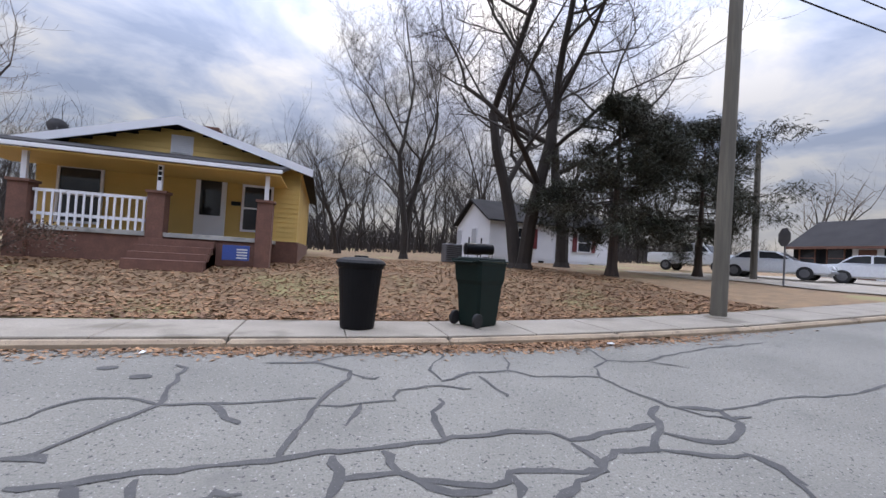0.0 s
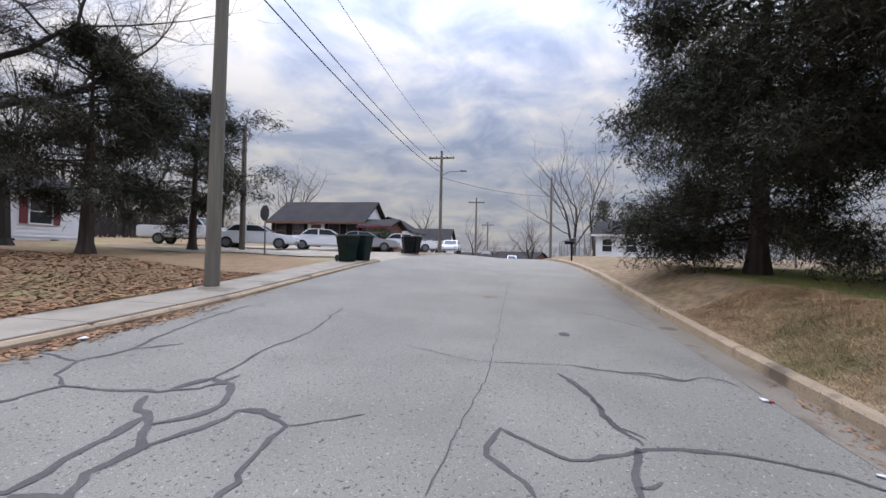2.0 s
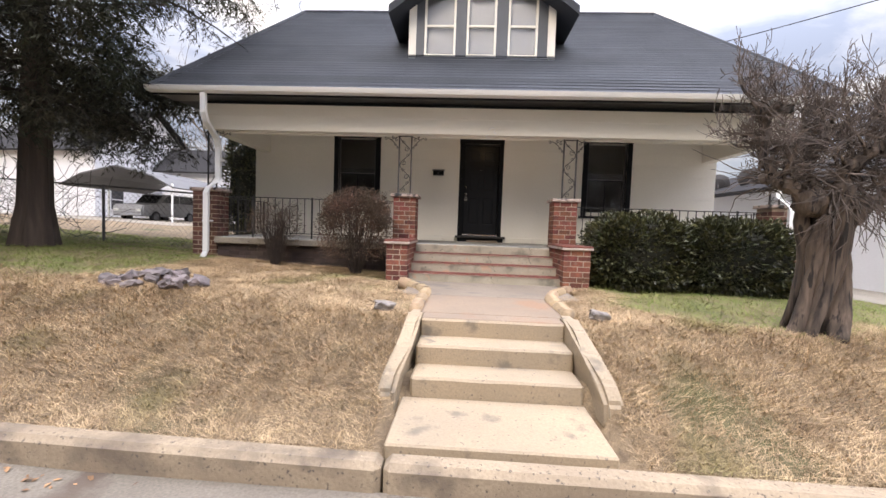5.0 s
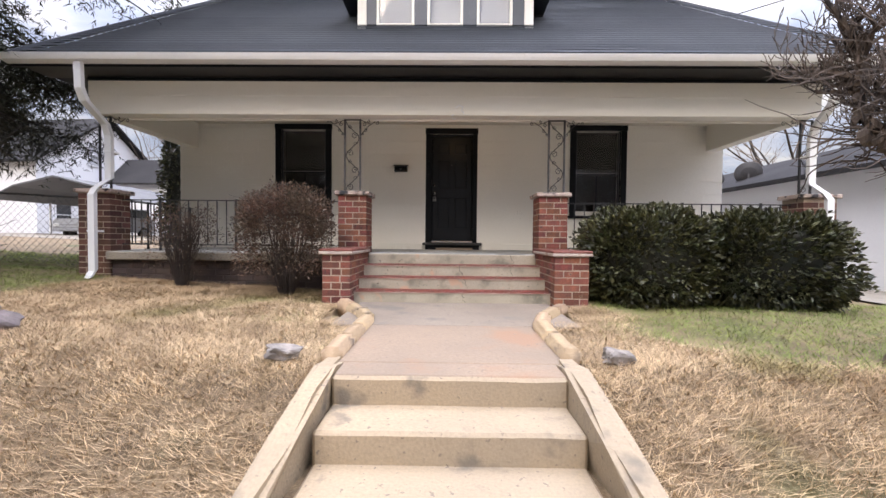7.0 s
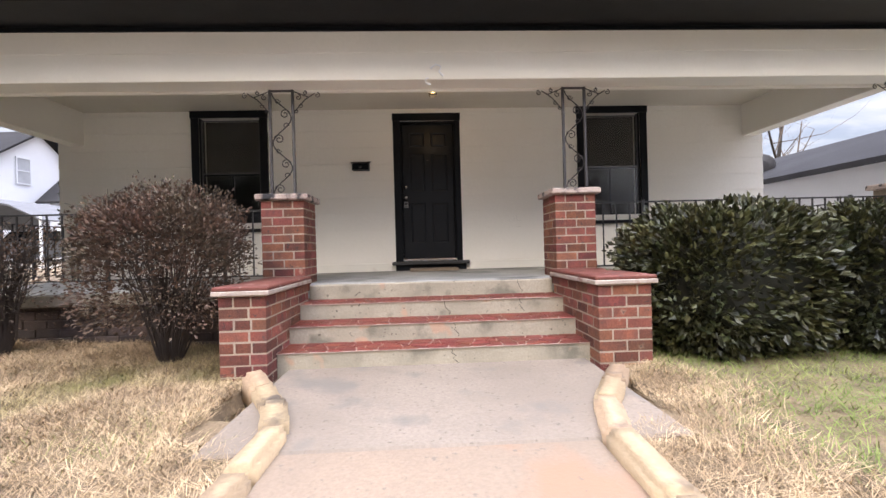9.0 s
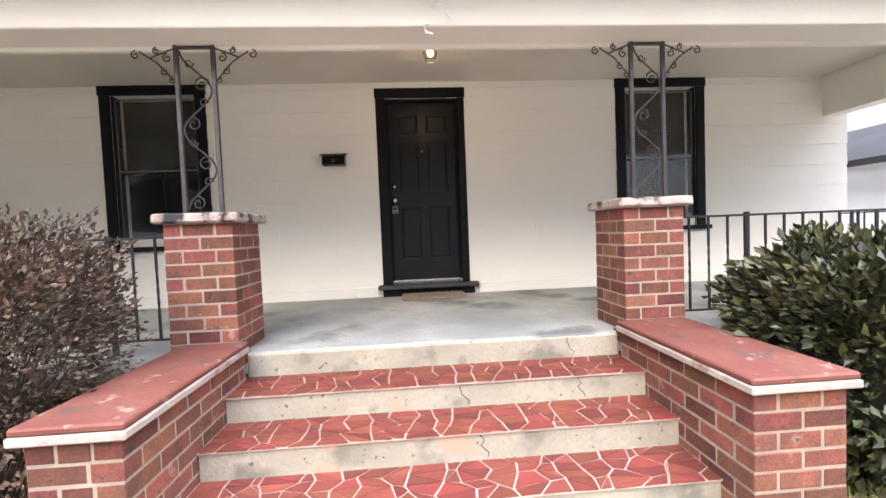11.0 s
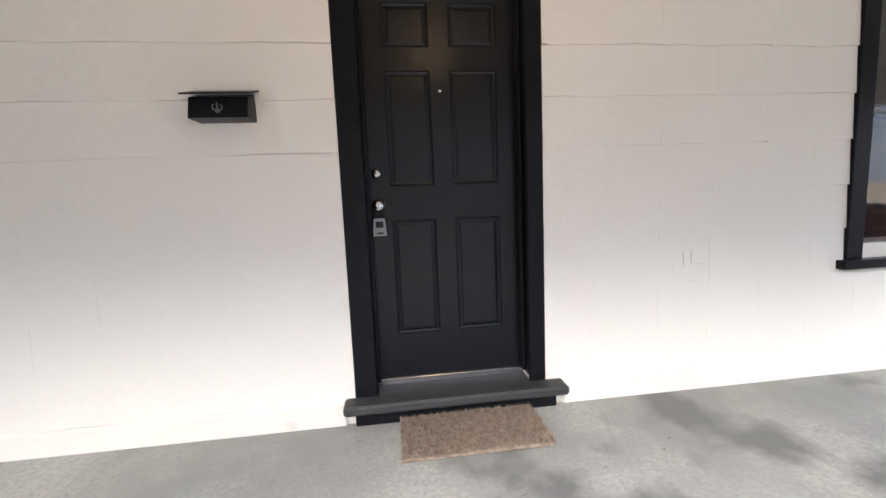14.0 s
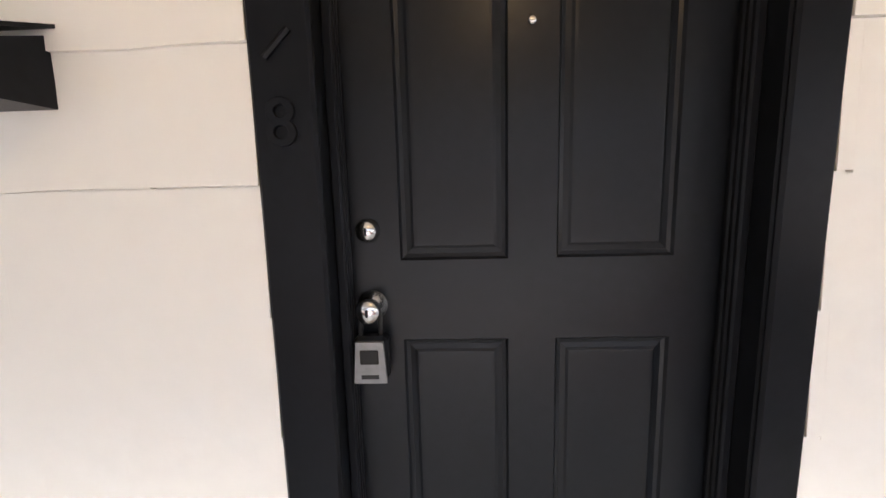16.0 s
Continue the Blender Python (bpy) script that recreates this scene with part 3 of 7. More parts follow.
for pts, w in SEALS:
    pts = [(x, max(KERB_FAR + 0.15, min(3.4, y))) for x, y in pts]
    v, f = crack(pts, w * 1.0)
    tagged(raw("tar_seal", v, f, TAR), "dark tar seal wandering over the asphalt", "road marking", "tar seals", "structure")


def patch(name, x, y, rx, ry, material, label):
    n = 22
    v = [(x, y, road_z(x, y) + 0.007)]
    for k in range(n):
        a = 2 * math.pi * k / n
        j = 1 + 0.25 * noise.noise(Vector((x + math.cos(a) * 1.5, y + math.sin(a) * 1.5, 2)))
        px, py = x + rx * j * math.cos(a), y + ry * j * math.sin(a)
        v.append((px, py, road_z(px, py) + 0.007))
    tagged(raw(name, v, [(0, 1 + k, 1 + (k + 1) % n) for k in range(n)], material), label, "road patch", kind="structure")


patch("oil_stain", -7.1, 1.7, 0.13, 0.1, TAR, "small dark oil spot on the asphalt")
patch("oil_stain", -8.7, 1.33, 0.16, 0.09, ASPHALT, "faint old patch on the asphalt")
patch("manhole_cover", -10.5, 0.27, 0.3, 0.28, GUTTER_DIRT, "worn round manhole cover in the street")
patch("oil_stain", 2.3, -4.0, 0.1, 0.06, TAR, "small dark oil spot on the asphalt")
patch("oil_stain", 1.9, -3.7, 0.1, 0.06, TAR, "small dark oil spot on the asphalt")

# ---- the white house with its porch ----
WALL_Y, FLOOR_Z = 11.12, 1.24
HX0, HX1 = -4.78, 5.67


def wall_with_openings(x0, x1, z0, z1, holes):
    """Boxes that fill a front wall round its openings (x0, x1, z0, z1)."""
    spans, x = [], x0
    for hx0, hx1, hz0, hz1 in sorted(holes):
        spans.append(((x, WALL_Y, z0), (hx0, WALL_Y + 0.2, z1)))
        spans.append(((hx0, WALL_Y, z0), (hx1, WALL_Y + 0.2, hz0)))
        spans.append(((hx0, WALL_Y, hz1), (hx1, WALL_Y + 0.2, z1)))
        x = hx1
    spans.append(((x, WALL_Y, z0), (x1, WALL_Y + 0.2, z1)))
    return [s for s in spans if s[1][0] - s[0][0] > 0.001 and s[1][2] - s[0][2] > 0.001]


HOLES = [(-2.81, -1.93, 2.0, 3.54), (0.10, 0.91, 1.30, 3.46), (2.87, 3.74, 2.0, 3.54)]
wall_front = tagged(boxes("wall_front", wall_with_openings(HX0, HX1, 1.0, 3.70, HOLES), SIDING), "cream-white front wall of painted shingles", "wall", kind="structure")
for nm, a, b in (("wall_west", (HX0, WALL_Y + 0.2, 0.8), (HX0 + 0.2, 18.6, 3.70)), ("wall_east", (HX1 - 0.2, WALL_Y + 0.2, 0.8), (HX1, 18.6, 3.70)), ("wall_back", (HX0, 18.6, 0.8), (HX1, 18.8, 3.70))):
    tagged(box(nm, a, b, SIDING), "cream-white painted outer wall", "wall", kind="structure")
# added dark box behind the windows; its colour stands for the unlit room
tagged(box("floor_inside", (HX0 + 0.2, WALL_Y + 0.2, 1.1), (HX1 - 0.2, 18.6, 1.25), INSIDE), "floor inside the house, dimness put into its dark colour", "floor", kind="structure")
tagged(box("ceiling_inside", (HX0 + 0.2, WALL_Y + 0.2, 3.6), (HX1 - 0.2, 18.6, 3.68), INSIDE), "ceiling inside the house, dimness put into its dark colour", "ceiling", kind="structure")
tagged(box("wall_inside", (HX0 + 0.2, WALL_Y + 1.6, 1.25), (HX1 - 0.2, WALL_Y + 1.68, 3.6), INSIDE), "added inner backing wall, dimness put into its dark colour", "wall", kind="structure")

# shingle panels: wide courses that lap, each panel a piece
COURSE = 0.245
CASINGS = [(-2.915, -1.825, 1.86, 3.645), (-0.003, 0.994, 1.0, 3.575), (2.765, 3.845, 1.86, 3.645)]
panel_meshes = {}


def siding_panel(x0, x1, z0, z1):
    key = (round(x1 - x0, 3), round(z1 - z0, 3))
    if key not in panel_meshes:
        w, h = key
        bm = bmesh.new()
        # the lower edge stands proud and wavers a little
        n = max(1, int(w / 0.1))
        low_f, low_b, top = [], [], []
        for k in range(n + 1):
            x = w * k / n
            dz = 0.004 * math.sin(3.1 * x + w * 9) + 0.0025 * math.sin(17 * x)
            low_f.append(bm.verts.new((x, -0.0125, dz)))
            low_b.append(bm.verts.new((x, 0.004, dz)))
            top.append(bm.verts.new((x, -0.0015, h)))
        for k in range(n):
            bm.faces.new((low_f[k], low_f[k + 1], top[k + 1], top[k]))
            bm.faces.new((low_b[k], low_b[k + 1], low_f[k + 1], low_f[k]))
        bm.faces.new((low_f[0], top[0], low_b[0]))
        bm.faces.new((low_f[-1], low_b[-1], top[-1]))
        me = bpy.data.meshes.new("siding_panel")
        bm.to_mesh(me)
        bm.free()
        me.materials.append(SIDING)
        panel_meshes[key] = me
    ob = new("siding_panel", panel_meshes[key])
    ob.location = (x0, WALL_Y - 0.002, z0)
    ob.parent = wall_front


z = 1.36
row = 0
while z < 3.66:
    z1 = min(z + COURSE, 3.69)
    x = HX0 - (0.3 if row % 2 else 0.0)
    while x < HX1:
        a, b = max(x + 0.0003, HX0), min(x + 0.6098, HX1)
        pieces = [(a, b)]
        for cx0, cx1, cz0, cz1 in CASINGS:
            if cz0 < z1 - 0.01 and cz1 > z + 0.01:
                cut = []
                for p, q in pieces:
                    if q <= cx0 or p >= cx1:
                        cut.append((p, q))
                    else:
                        if p < cx0:
                            cut.append((p, cx0))
                        if q > cx1:
                            cut.append((cx1, q))
                pieces = cut
        for p, q in pieces:
            if q - p > 0.008:
                siding_panel(p, q, z, z1)
        x += 0.61
    z += COURSE
    row += 1
skirt = thing("skirting_board", label="white painted skirting board on the porch wall", category="baseboard", kind="structure")
box("board", (HX0, WALL_Y - 0.03, 1.235), (-0.05, WALL_Y, 1.36), TRIM, skirt, bevel=0.008)
box("board", (1.085, WALL_Y - 0.03, 1.235), (HX1, WALL_Y, 1.36), TRIM, skirt, bevel=0.008)


def window_unit(name, x0, x1, z0, z1, label):
    """A double-hung window in a black casing, with storm frame and glass."""
    w = thing(name, (x0, WALL_Y, z0), label, "window", kind="structure")
    W, H = x1 - x0, z1 - z0
    c = 0.105
    box("casing", (0, -0.028, 0.05), (c, 0.0, H - c), BLACK, w)
    box("casing", (W - c, -0.028, 0.05), (W, 0.0, H - c), BLACK, w)
    box("head_casing", (-0.01, -0.034, H - c), (W + 0.01, 0.0, H), BLACK, w)
    box("sill", (-0.05, -0.065, 0.0), (W + 0.05, 0.02, 0.05), BLACK, w)
    box("jamb", (c - 0.002, 0.0, 0.05), (c + 0.022, 0.12, H - c), BLACK, w)
    box("jamb", (W - c - 0.022, 0.0, 0.05), (W - c + 0.002, 0.12, H - c), BLACK, w)
    mid = H * 0.49
    fr = thing("storm_frame", (0, 0, 0))
    fr.parent = w
    for a, b in (((c + 0.022, 0.018, 0.10), (c + 0.036, 0.034, H - c - 0.03)), ((W - c - 0.036, 0.018, 0.10), (W - c - 0.022, 0.034, H - c - 0.03)),
                 ((c + 0.036, 0.018, H - c - 0.045), (W - c - 0.036, 0.034, H - c - 0.03)), ((c + 0.036, 0.014, mid - 0.010), (W - c - 0.036, 0.034, mid + 0.010)),
                 ((c + 0.036, 0.018, 0.10), (W - c - 0.036, 0.034, 0.118))):
        box("rail", a, b, SIGNMETAL, fr, bevel=0.002)
    box("bottom_rail", (c + 0.022, 0.012, 0.05), (W - c - 0.022, 0.05, 0.10), BLACK, w)
    for za, zb in ((0.118, mid - 0.01), (mid + 0.01, H - c - 0.045)):
        p = box("pane", (c + 0.036, 0.024, za), (W - c - 0.036, 0.028, zb), GLASS, w, bevel=0)
        p.visible_shadow = False
    box("sash_bar", (W / 2 - 0.012, 0.07, 0.1), (W / 2 + 0.012, 0.09, mid), BLACK, w)
    box("sash_rail", (c, 0.07, mid - 0.03), (W - c, 0.1, mid + 0.03), BLACK, w)
    # dark sheet behind the upper sash, room dimness in its colour
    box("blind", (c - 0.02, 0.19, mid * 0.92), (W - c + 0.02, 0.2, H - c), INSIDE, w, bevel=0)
    return w


window_unit("window_1", -2.915, -1.825, 1.865, 3.645, "black-cased double-hung sash window with storm frame")
window_unit("window_2", 2.765, 3.845, 1.865, 3.645, "black-cased double-hung sash window with storm frame")

# front door
door = thing("door_1", (0, WALL_Y, 0), "closed blue-black six-panel front door in black casing", "door", kind="structure")
box("casing", (-0.002, -0.016, 1.372), (0.110, 0.0, 3.462), BLACK, door, bevel=0.006)
box("casing", (0.905, -0.016, 1.372), (0.993, 0.0, 3.462), BLACK, door, bevel=0.006)
box("head_casing", (-0.010, -0.022, 3.462), (1.003, 0.0, 3.575), BLACK, door, bevel=0.006)
box("jamb", (0.085, 0.0, 1.40), (0.108, 0.2, 3.46), BLACK, door)
box("jamb", (0.905, 0.0, 1.40), (0.925, 0.2, 3.46), BLACK, door)
box("head_jamb", (0.108, 0.0, 3.44), (0.905, 0.2, 3.46), BLACK, door)
for k, x in enumerate((0.108, 0.885)):
    bm = bmesh.new()
    for j in range(3):
        add_box(bm, (x + 0.006 * j * (1 if k == 0 else 0), 0.05 + 0.018 * j, 1.41), (x + 0.02 - 0.006 * j * (1 if k else 0), 0.066 + 0.018 * j, 3.44), 0.004)
    part("door_stop", bm, BLACK, door)
bm = bmesh.new()
add_box(bm, (-0.055, -0.115, 1.325), (1.085, 0.19, 1.375), 0.012)
part("threshold", bm, SILLWOOD, door, "worn black-painted wooden threshold")
box("riser_board", (-0.005, -0.045, 1.235), (1.04, 0.0, 1.325), BLACK, door)
box("weather_strip", (0.108, 0.095, 1.375), (0.905, 0.11, 1.41), CHROME, door, "scratched metal weather strip", bevel=0.003)
leaf = box("leaf", (0.11, 0.125, 1.412), (0.903, 0.2, 3.44), DOORPAINT, door, bevel=0)
COLS, ROWS = ((0.229, 0.456), (0.556, 0.796)), ((1.648, 2.25), (2.425, 2.99), (3.10, 3.31))
bars = [((0.11, 1.412), (0.229, 3.44)), ((0.796, 1.412), (0.903, 3.44)), ((0.456, 1.412), (0.556, 3.44))]
zs = [1.412] + [v for r in ROWS for v in r] + [3.44]
for ca, cb in COLS:
    for k in range(0, len(zs), 2):
        bars.append(((ca, zs[k]), (cb, zs[k + 1])))
bm = bmesh.new()
for a, b in bars:
    add_box(bm, (a[0], 0.108, a[1]), (b[0], 0.126, b[1]))
part("stile_and_rail", bm, DOORPAINT, leaf)
for ca, cb in COLS:
    for ra, rb in ROWS:
        bm = bmesh.new()
        # sloped moulding down into the groove, then the raised field
        o = [(ca, ra), (cb, ra), (cb, rb), (ca, rb)]
        rings = []
        for inset, y in ((0.0, 0.108), (0.005, 0.1145), (0.013, 0.117), (0.024, 0.1145), (0.03, 0.1115), (0.036, 0.111)):
            rings.append([bm.verts.new((p[0] + (inset if p[0] == ca else -inset), y, p[1] + (inset if p[1] == ra else -inset))) for p in o])
        for p, q in zip(rings, rings[1:]):
            for k in range(4):
                bm.faces.new((p[k], p[(k + 1) % 4], q[(k + 1) % 4], q[k]))
        bm.faces.new(rings[-1])
        part("panel", bm, DOORPAINT, leaf)


def turned(name, profile, at, material, parent, label="", n=20):
    bm = bmesh.new()
    lathe(bm, profile, n, Matrix.Translation(at) @ pose(0, 0, 0, 90, 0, 0))
    return part(name, bm, material, parent, label, smooth_faces=True)


bolt = turned("deadbolt", [(0.001, -0.002), (0.026, 0), (0.026, 0.008), (0.022, 0.016), (0.020, 0.026), (0.001, 0.027)], (0.163, 0.108, 2.49), CHROME, door, "round chrome deadbolt")
box("keyhole", (0.1605, 0.079, 2.482), (0.1655, 0.081, 2.498), BLACK, bolt, bevel=0)
knob = turned("door_handle", [(0.001, -0.002), (0.033, 0), (0.033, 0.006), (0.016, 0.012), (0.013, 0.032), (0.024, 0.044), (0.0265, 0.056), (0.022, 0.066), (0.001, 0.067)], (0.166, 0.108, 2.33), CHROME, door, "round chrome door knob")
box("keyhole", (0.1635, 0.039, 2.322), (0.1685, 0.0415, 2.338), BLACK, knob, bevel=0)
turned("peephole", [(0.001, -0.002), (0.009, 0), (0.009, 0.004), (0.005, 0.006), (0.001, 0.006)], (0.503, 0.108, 2.89), CHROME, door, "small chrome peephole", 12)
tagged(door, "closed blue-black six-panel front door in black casing")
digits = bpy.data.curves.new("house_number", "FONT")
digits.body, digits.size, digits.extrude, digits.bevel_depth = "8", 0.115, 0.004, 0.001
num = new("house_number", digits)
num.matrix_basis = Matrix.Translation((0.022, -0.02, 2.655)) @ pose(0, 0, 0, 90, 0, 0)
finish(num, BLACK, door, "black painted house number")
for k in range(2):
    rod("number_bar", [(0.03, -0.02, 2.80 + 0.11 * k), (0.075, -0.02, 2.845 + 0.11 * k)], 0.006, BLACK, door)

# key safe hung on the knob
safe = thing("key_safe", (0.166, WALL_Y + 0.108 - 0.036, 2.24), "grey key safe hanging by a shackle from the knob", "lock box")
bm = bmesh.new()
add_box(bm, (-0.036, -0.018, -0.062), (0.036, 0.022, 0.035), 0.010)
part("body", bm, BLACK, safe)
bm = bmesh.new()
prism(bm, [(-0.034, -0.06), (0.034, -0.06), (0.029, 0.028), (-0.027, 0.028)], -0.027, -0.018)
part("face", bm, SAFE_GREY, safe, "dull silver front plate")
box("slide", (-0.019, -0.031, -0.018), (0.019, -0.0265, 0.012), RUBBER, safe)
box("name_bar", (-0.018, -0.029, -0.05), (0.018, -0.0268, -0.042), RUBBER, safe, bevel=0)
rod("shackle", [(-0.02, 0, 0.03), (-0.021, 0, 0.075), (-0.012, 0, 0.098), (0.0, 0, 0.105), (0.012, 0, 0.098), (0.021, 0, 0.075), (0.02, 0, 0.03)], 0.005, RUBBER, safe, n=8)

# faint pencil marks left on the paint
marks = thing("wall_marks", (1.68, WALL_Y - 0.0112, 1.84), "faint grey scuff marks on the white wall", "wall marks", kind="structure")
MK = random.Random(4)
for k in range(9):
    x, z, w, h = MK.uniform(0, 0.15), MK.uniform(0, 0.13), MK.uniform(0.03, 0.08), 0.0025
    if k % 2:
        w, h = h, w
    box("scuff", (x, 0, z), (x + w, 0.003, z + h), SCUFF, marks, bevel=0)

# letter box on the wall
lb = thing("letter_box", (-0.475, WALL_Y - 0.006, 2.73), "black metal wall letter box with a sloping lid", "letter box")
bm = bmesh.new()
prism(bm, [(-0.125, 0.0), (-0.09, 0.0), (0.0, 0.0), (0.0, 0.125), (-0.10, 0.09)], -0.12, 0.12, axis="x")
part("body", bm, BLACK, lb)
bm = bmesh.new()
prism(bm, [(-0.135, 0.093), (-0.135, 0.10), (0.0, 0.142), (0.0, 0.135)], -0.142, 0.142, axis="x")
part("lid", bm, BLACK, lb)
bm = bmesh.new()
lathe(bm, [(0.001, -0.002), (0.011, 0), (0.011, 0.003), (0.001, 0.004)], 10, Matrix.Translation((0, -0.122, 0.03)) @ pose(0, 0, 0, 90, 0, 0))
for s in (-1, 0, 1):
    tube(bm, [(0.016 * s, -0.123, 0.03), (0.02 * s, -0.123, 0.05), (0.012 * s, -0.123, 0.062 - 0.008 * abs(s))], 0.003)
part("ornament", bm, SIGNMETAL, lb, "small grey ornament")

# door mat
mat_thing = thing("door_mat", (0.555, 10.93, FLOOR_Z + 0.0), "coarse brown coir door mat before the threshold", "door mat")
mv, mf = [], []
mr = random.Random(8)
bm = bmesh.new()
add_box(bm, (-0.34, -0.2, 0.004), (0.34, 0.2, 0.022), 0.006)
part("backing", bm, COIR, mat_thing)
for k in range(5200):
    x, y = mr.uniform(-0.34, 0.34), mr.uniform(-0.2, 0.2)
    a, lean = mr.uniform(0, 6.3), mr.uniform(0.002, 0.012)
    dx, dy = 0.004 * math.cos(a), 0.004 * math.sin(a)
    i = len(mv)
    mv += [(x - dx, y - dy, 0.018), (x + dx, y + dy, 0.018), (x + lean * math.cos(a + 1), y + lean * math.sin(a + 1), 0.034 + mr.uniform(0, 0.008))]
    mf.append((i, i + 1, i + 2))
pile = raw("mat_top", mv, mf, COIR, mat_thing, "bristly coir pile")

# porch slab, beams, ceiling
tagged(boxes("floor_porch", [((-4.6, 9.07, 1.10), (5.65, 11.12, FLOOR_Z)), ((-4.35, 8.86, 1.12), (-1.14, 9.07, 1.235)), ((2.15, 8.86, 1.12), (5.36, 9.07, 1.235))], PORCH_FLOOR, bevel=0.012), "smooth grey stained concrete porch floor", "floor", kind="structure")
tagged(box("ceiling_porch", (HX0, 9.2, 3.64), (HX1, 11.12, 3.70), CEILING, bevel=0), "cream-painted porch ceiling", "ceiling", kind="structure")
beam = thing("porch_beam", label="deep cream-painted boards boxing in the porch beam", category="beam", kind="structure")
box("front_board", (-4.62, 8.92, 3.165), (5.55, 8.965, 3.70), TRIM, beam, bevel=0.006)
box("soffit_board", (-4.6, 8.965, 3.185), (5.53, 9.2, 3.215), TRIM, beam)
box("inner_board", (-4.6, 9.2, 3.16), (5.53, 9.235, 3.66), TRIM, beam)
box("lap_board", (-4.62, 8.912, 3.42), (5.55, 8.92, 3.70), TRIM, beam, bevel=0.003)
for x in (-4.62, 5.35):
    box("side_board", (x, 9.235, 3.16), (x + 0.2, 11.12, 3.66), TRIM, beam)

# base wall of dark brick under the slab
MESHES = {}


def brick_mesh(l, d, h, material):
    key = (round(l, 3), round(d, 3), round(h, 3), material.name)
    if key not in MESHES:
        bm = bmesh.new()
        add_box(bm, (0, 0, 0), (l, d, h), 0.004)
        me = bpy.data.meshes.new("brick")
        bm.to_mesh(me)
        bm.free()
        me.materials.append(material)
        MESHES[key] = me
    return MESHES[key]


BR = random.Random(21)


def brick_skin(parent, x0, x1, y0, y1, z0, courses, sides, material, course=0.082, length=0.214, depth=0.1, joint=0.0095):
    """Bricks laid in running bond round a rectangle; sides names the faces shown: f, b, l, r."""
    h = course - joint
    for c in range(courses):
        z = z0 + c * course
        odd = c % 2
        for side in sides:
            long_run = (side in "fb") == (not odd)
            inset = 0.0 if long_run else depth + joint
            run = ((x1 - x0) if side in "fb" else (y1 - y0)) - 2 * inset
            a = 0.0
            first = True
            while a < run - 0.02:
                l = length
                if run - a - l < length * 0.35:
                    l = run - a
                l = min(l, run - a)
                ob = new("brick", brick_mesh(l - (joint if a + l < run - 0.005 else 0), depth, h, material))
                j = BR.uniform(-0.002, 0.002)
                if side == "f":
                    ob.location = (x0 + inset + a, y0 + j, z)
                elif side == "b":
                    ob.location = (x0 + inset + a, y1 - depth + j, z)
                elif side == "l":
                    ob.matrix_basis = pose(x0 + depth + j, y0 + inset + a, z, 0, 0, 90)
                else:
                    ob.matrix_basis = pose(x1 + j, y0 + inset + a, z, 0, 0, 90)
                ob.parent = parent
                a += l
                first = False


base = thing("porch_base", label="dark weathered brick wall under the porch slab", category="wall", kind="structure")
for xa, xb in ((-4.35, -1.06), (2.12, 5.36)):
    box("mortar", (xa, 8.966, 0.3), (xb, 9.05, 1.12), BRICK_DARK, base, bevel=0)
    brick_skin(base, xa, xb, 8.955, 9.2, 0.585, 7, "f", BRICK_DARK)
    box("ledge", (xa, 8.84, 1.118), (xb, 8.97, 1.23), CONCRETE, base, "pale concrete ledge", bevel=0.012)

# brick piers with chipped caps
def pier(x0, x1, z0, z1, y0, y1, sides, label, courses, stuff=None):
    p = thing("porch_pier", label=label, category="pier", group="porch piers")
    box("mortar_core", (x0 + 0.0025, y0 + 0.0025, z0), (x1 - 0.0025, y1 - 0.0025, z1), MORTAR, p, bevel=0)
    brick_skin(p, x0, x1, y0, y1, z0 + 0.004, courses, sides, stuff or BRICK)
    bm = bmesh.new()
    add_box(bm, (x0 - 0.045, y0 - 0.045, z1), (x1 + 0.045, y1 + 0.045, z1 + 0.06), 0.012)
    bmesh.ops.subdivide_edges(bm, edges=bm.edges, cuts=4, use_grid_fill=True)
    for v in bm.verts:
        v.co += 0.006 * noise.noise_vector(v.co * 14)
    part("cap", bm, CAP, p, "chipped pale cap with black flakes")
    return p


pier(-1.13, -0.725, FLOOR_Z, 2.06, 9.02, 9.44, "fblr", "red brick pier with a chipped painted cap", 10)
pier(1.73, 2.135, FLOOR_Z, 2.06, 9.02, 9.44, "fblr", "red brick pier with a chipped painted cap", 10)
pier(-4.82, -4.36, 0.5, 2.06, 8.95, 9.32, "fblr", "darkened brick corner pier with a painted cap", 19, BRICK_BROWN)
pier(5.37, 5.83, 0.45, 2.06, 8.95, 9.32, "fblr", "brick corner pier behind the hedge", 19, BRICK_BROWN)

# wrought-iron supports
def scroll(cx, cz, r0, r1, a0, a1, n=14):
    return [(cx + (r0 + (r1 - r0) * k / n) * math.cos(radians(a0 + (a1 - a0) * k / n)), 0, cz + (r0 + (r1 - r0) * k / n) * math.sin(radians(a0 + (a1 - a0) * k / n))) for k in range(n + 1)]


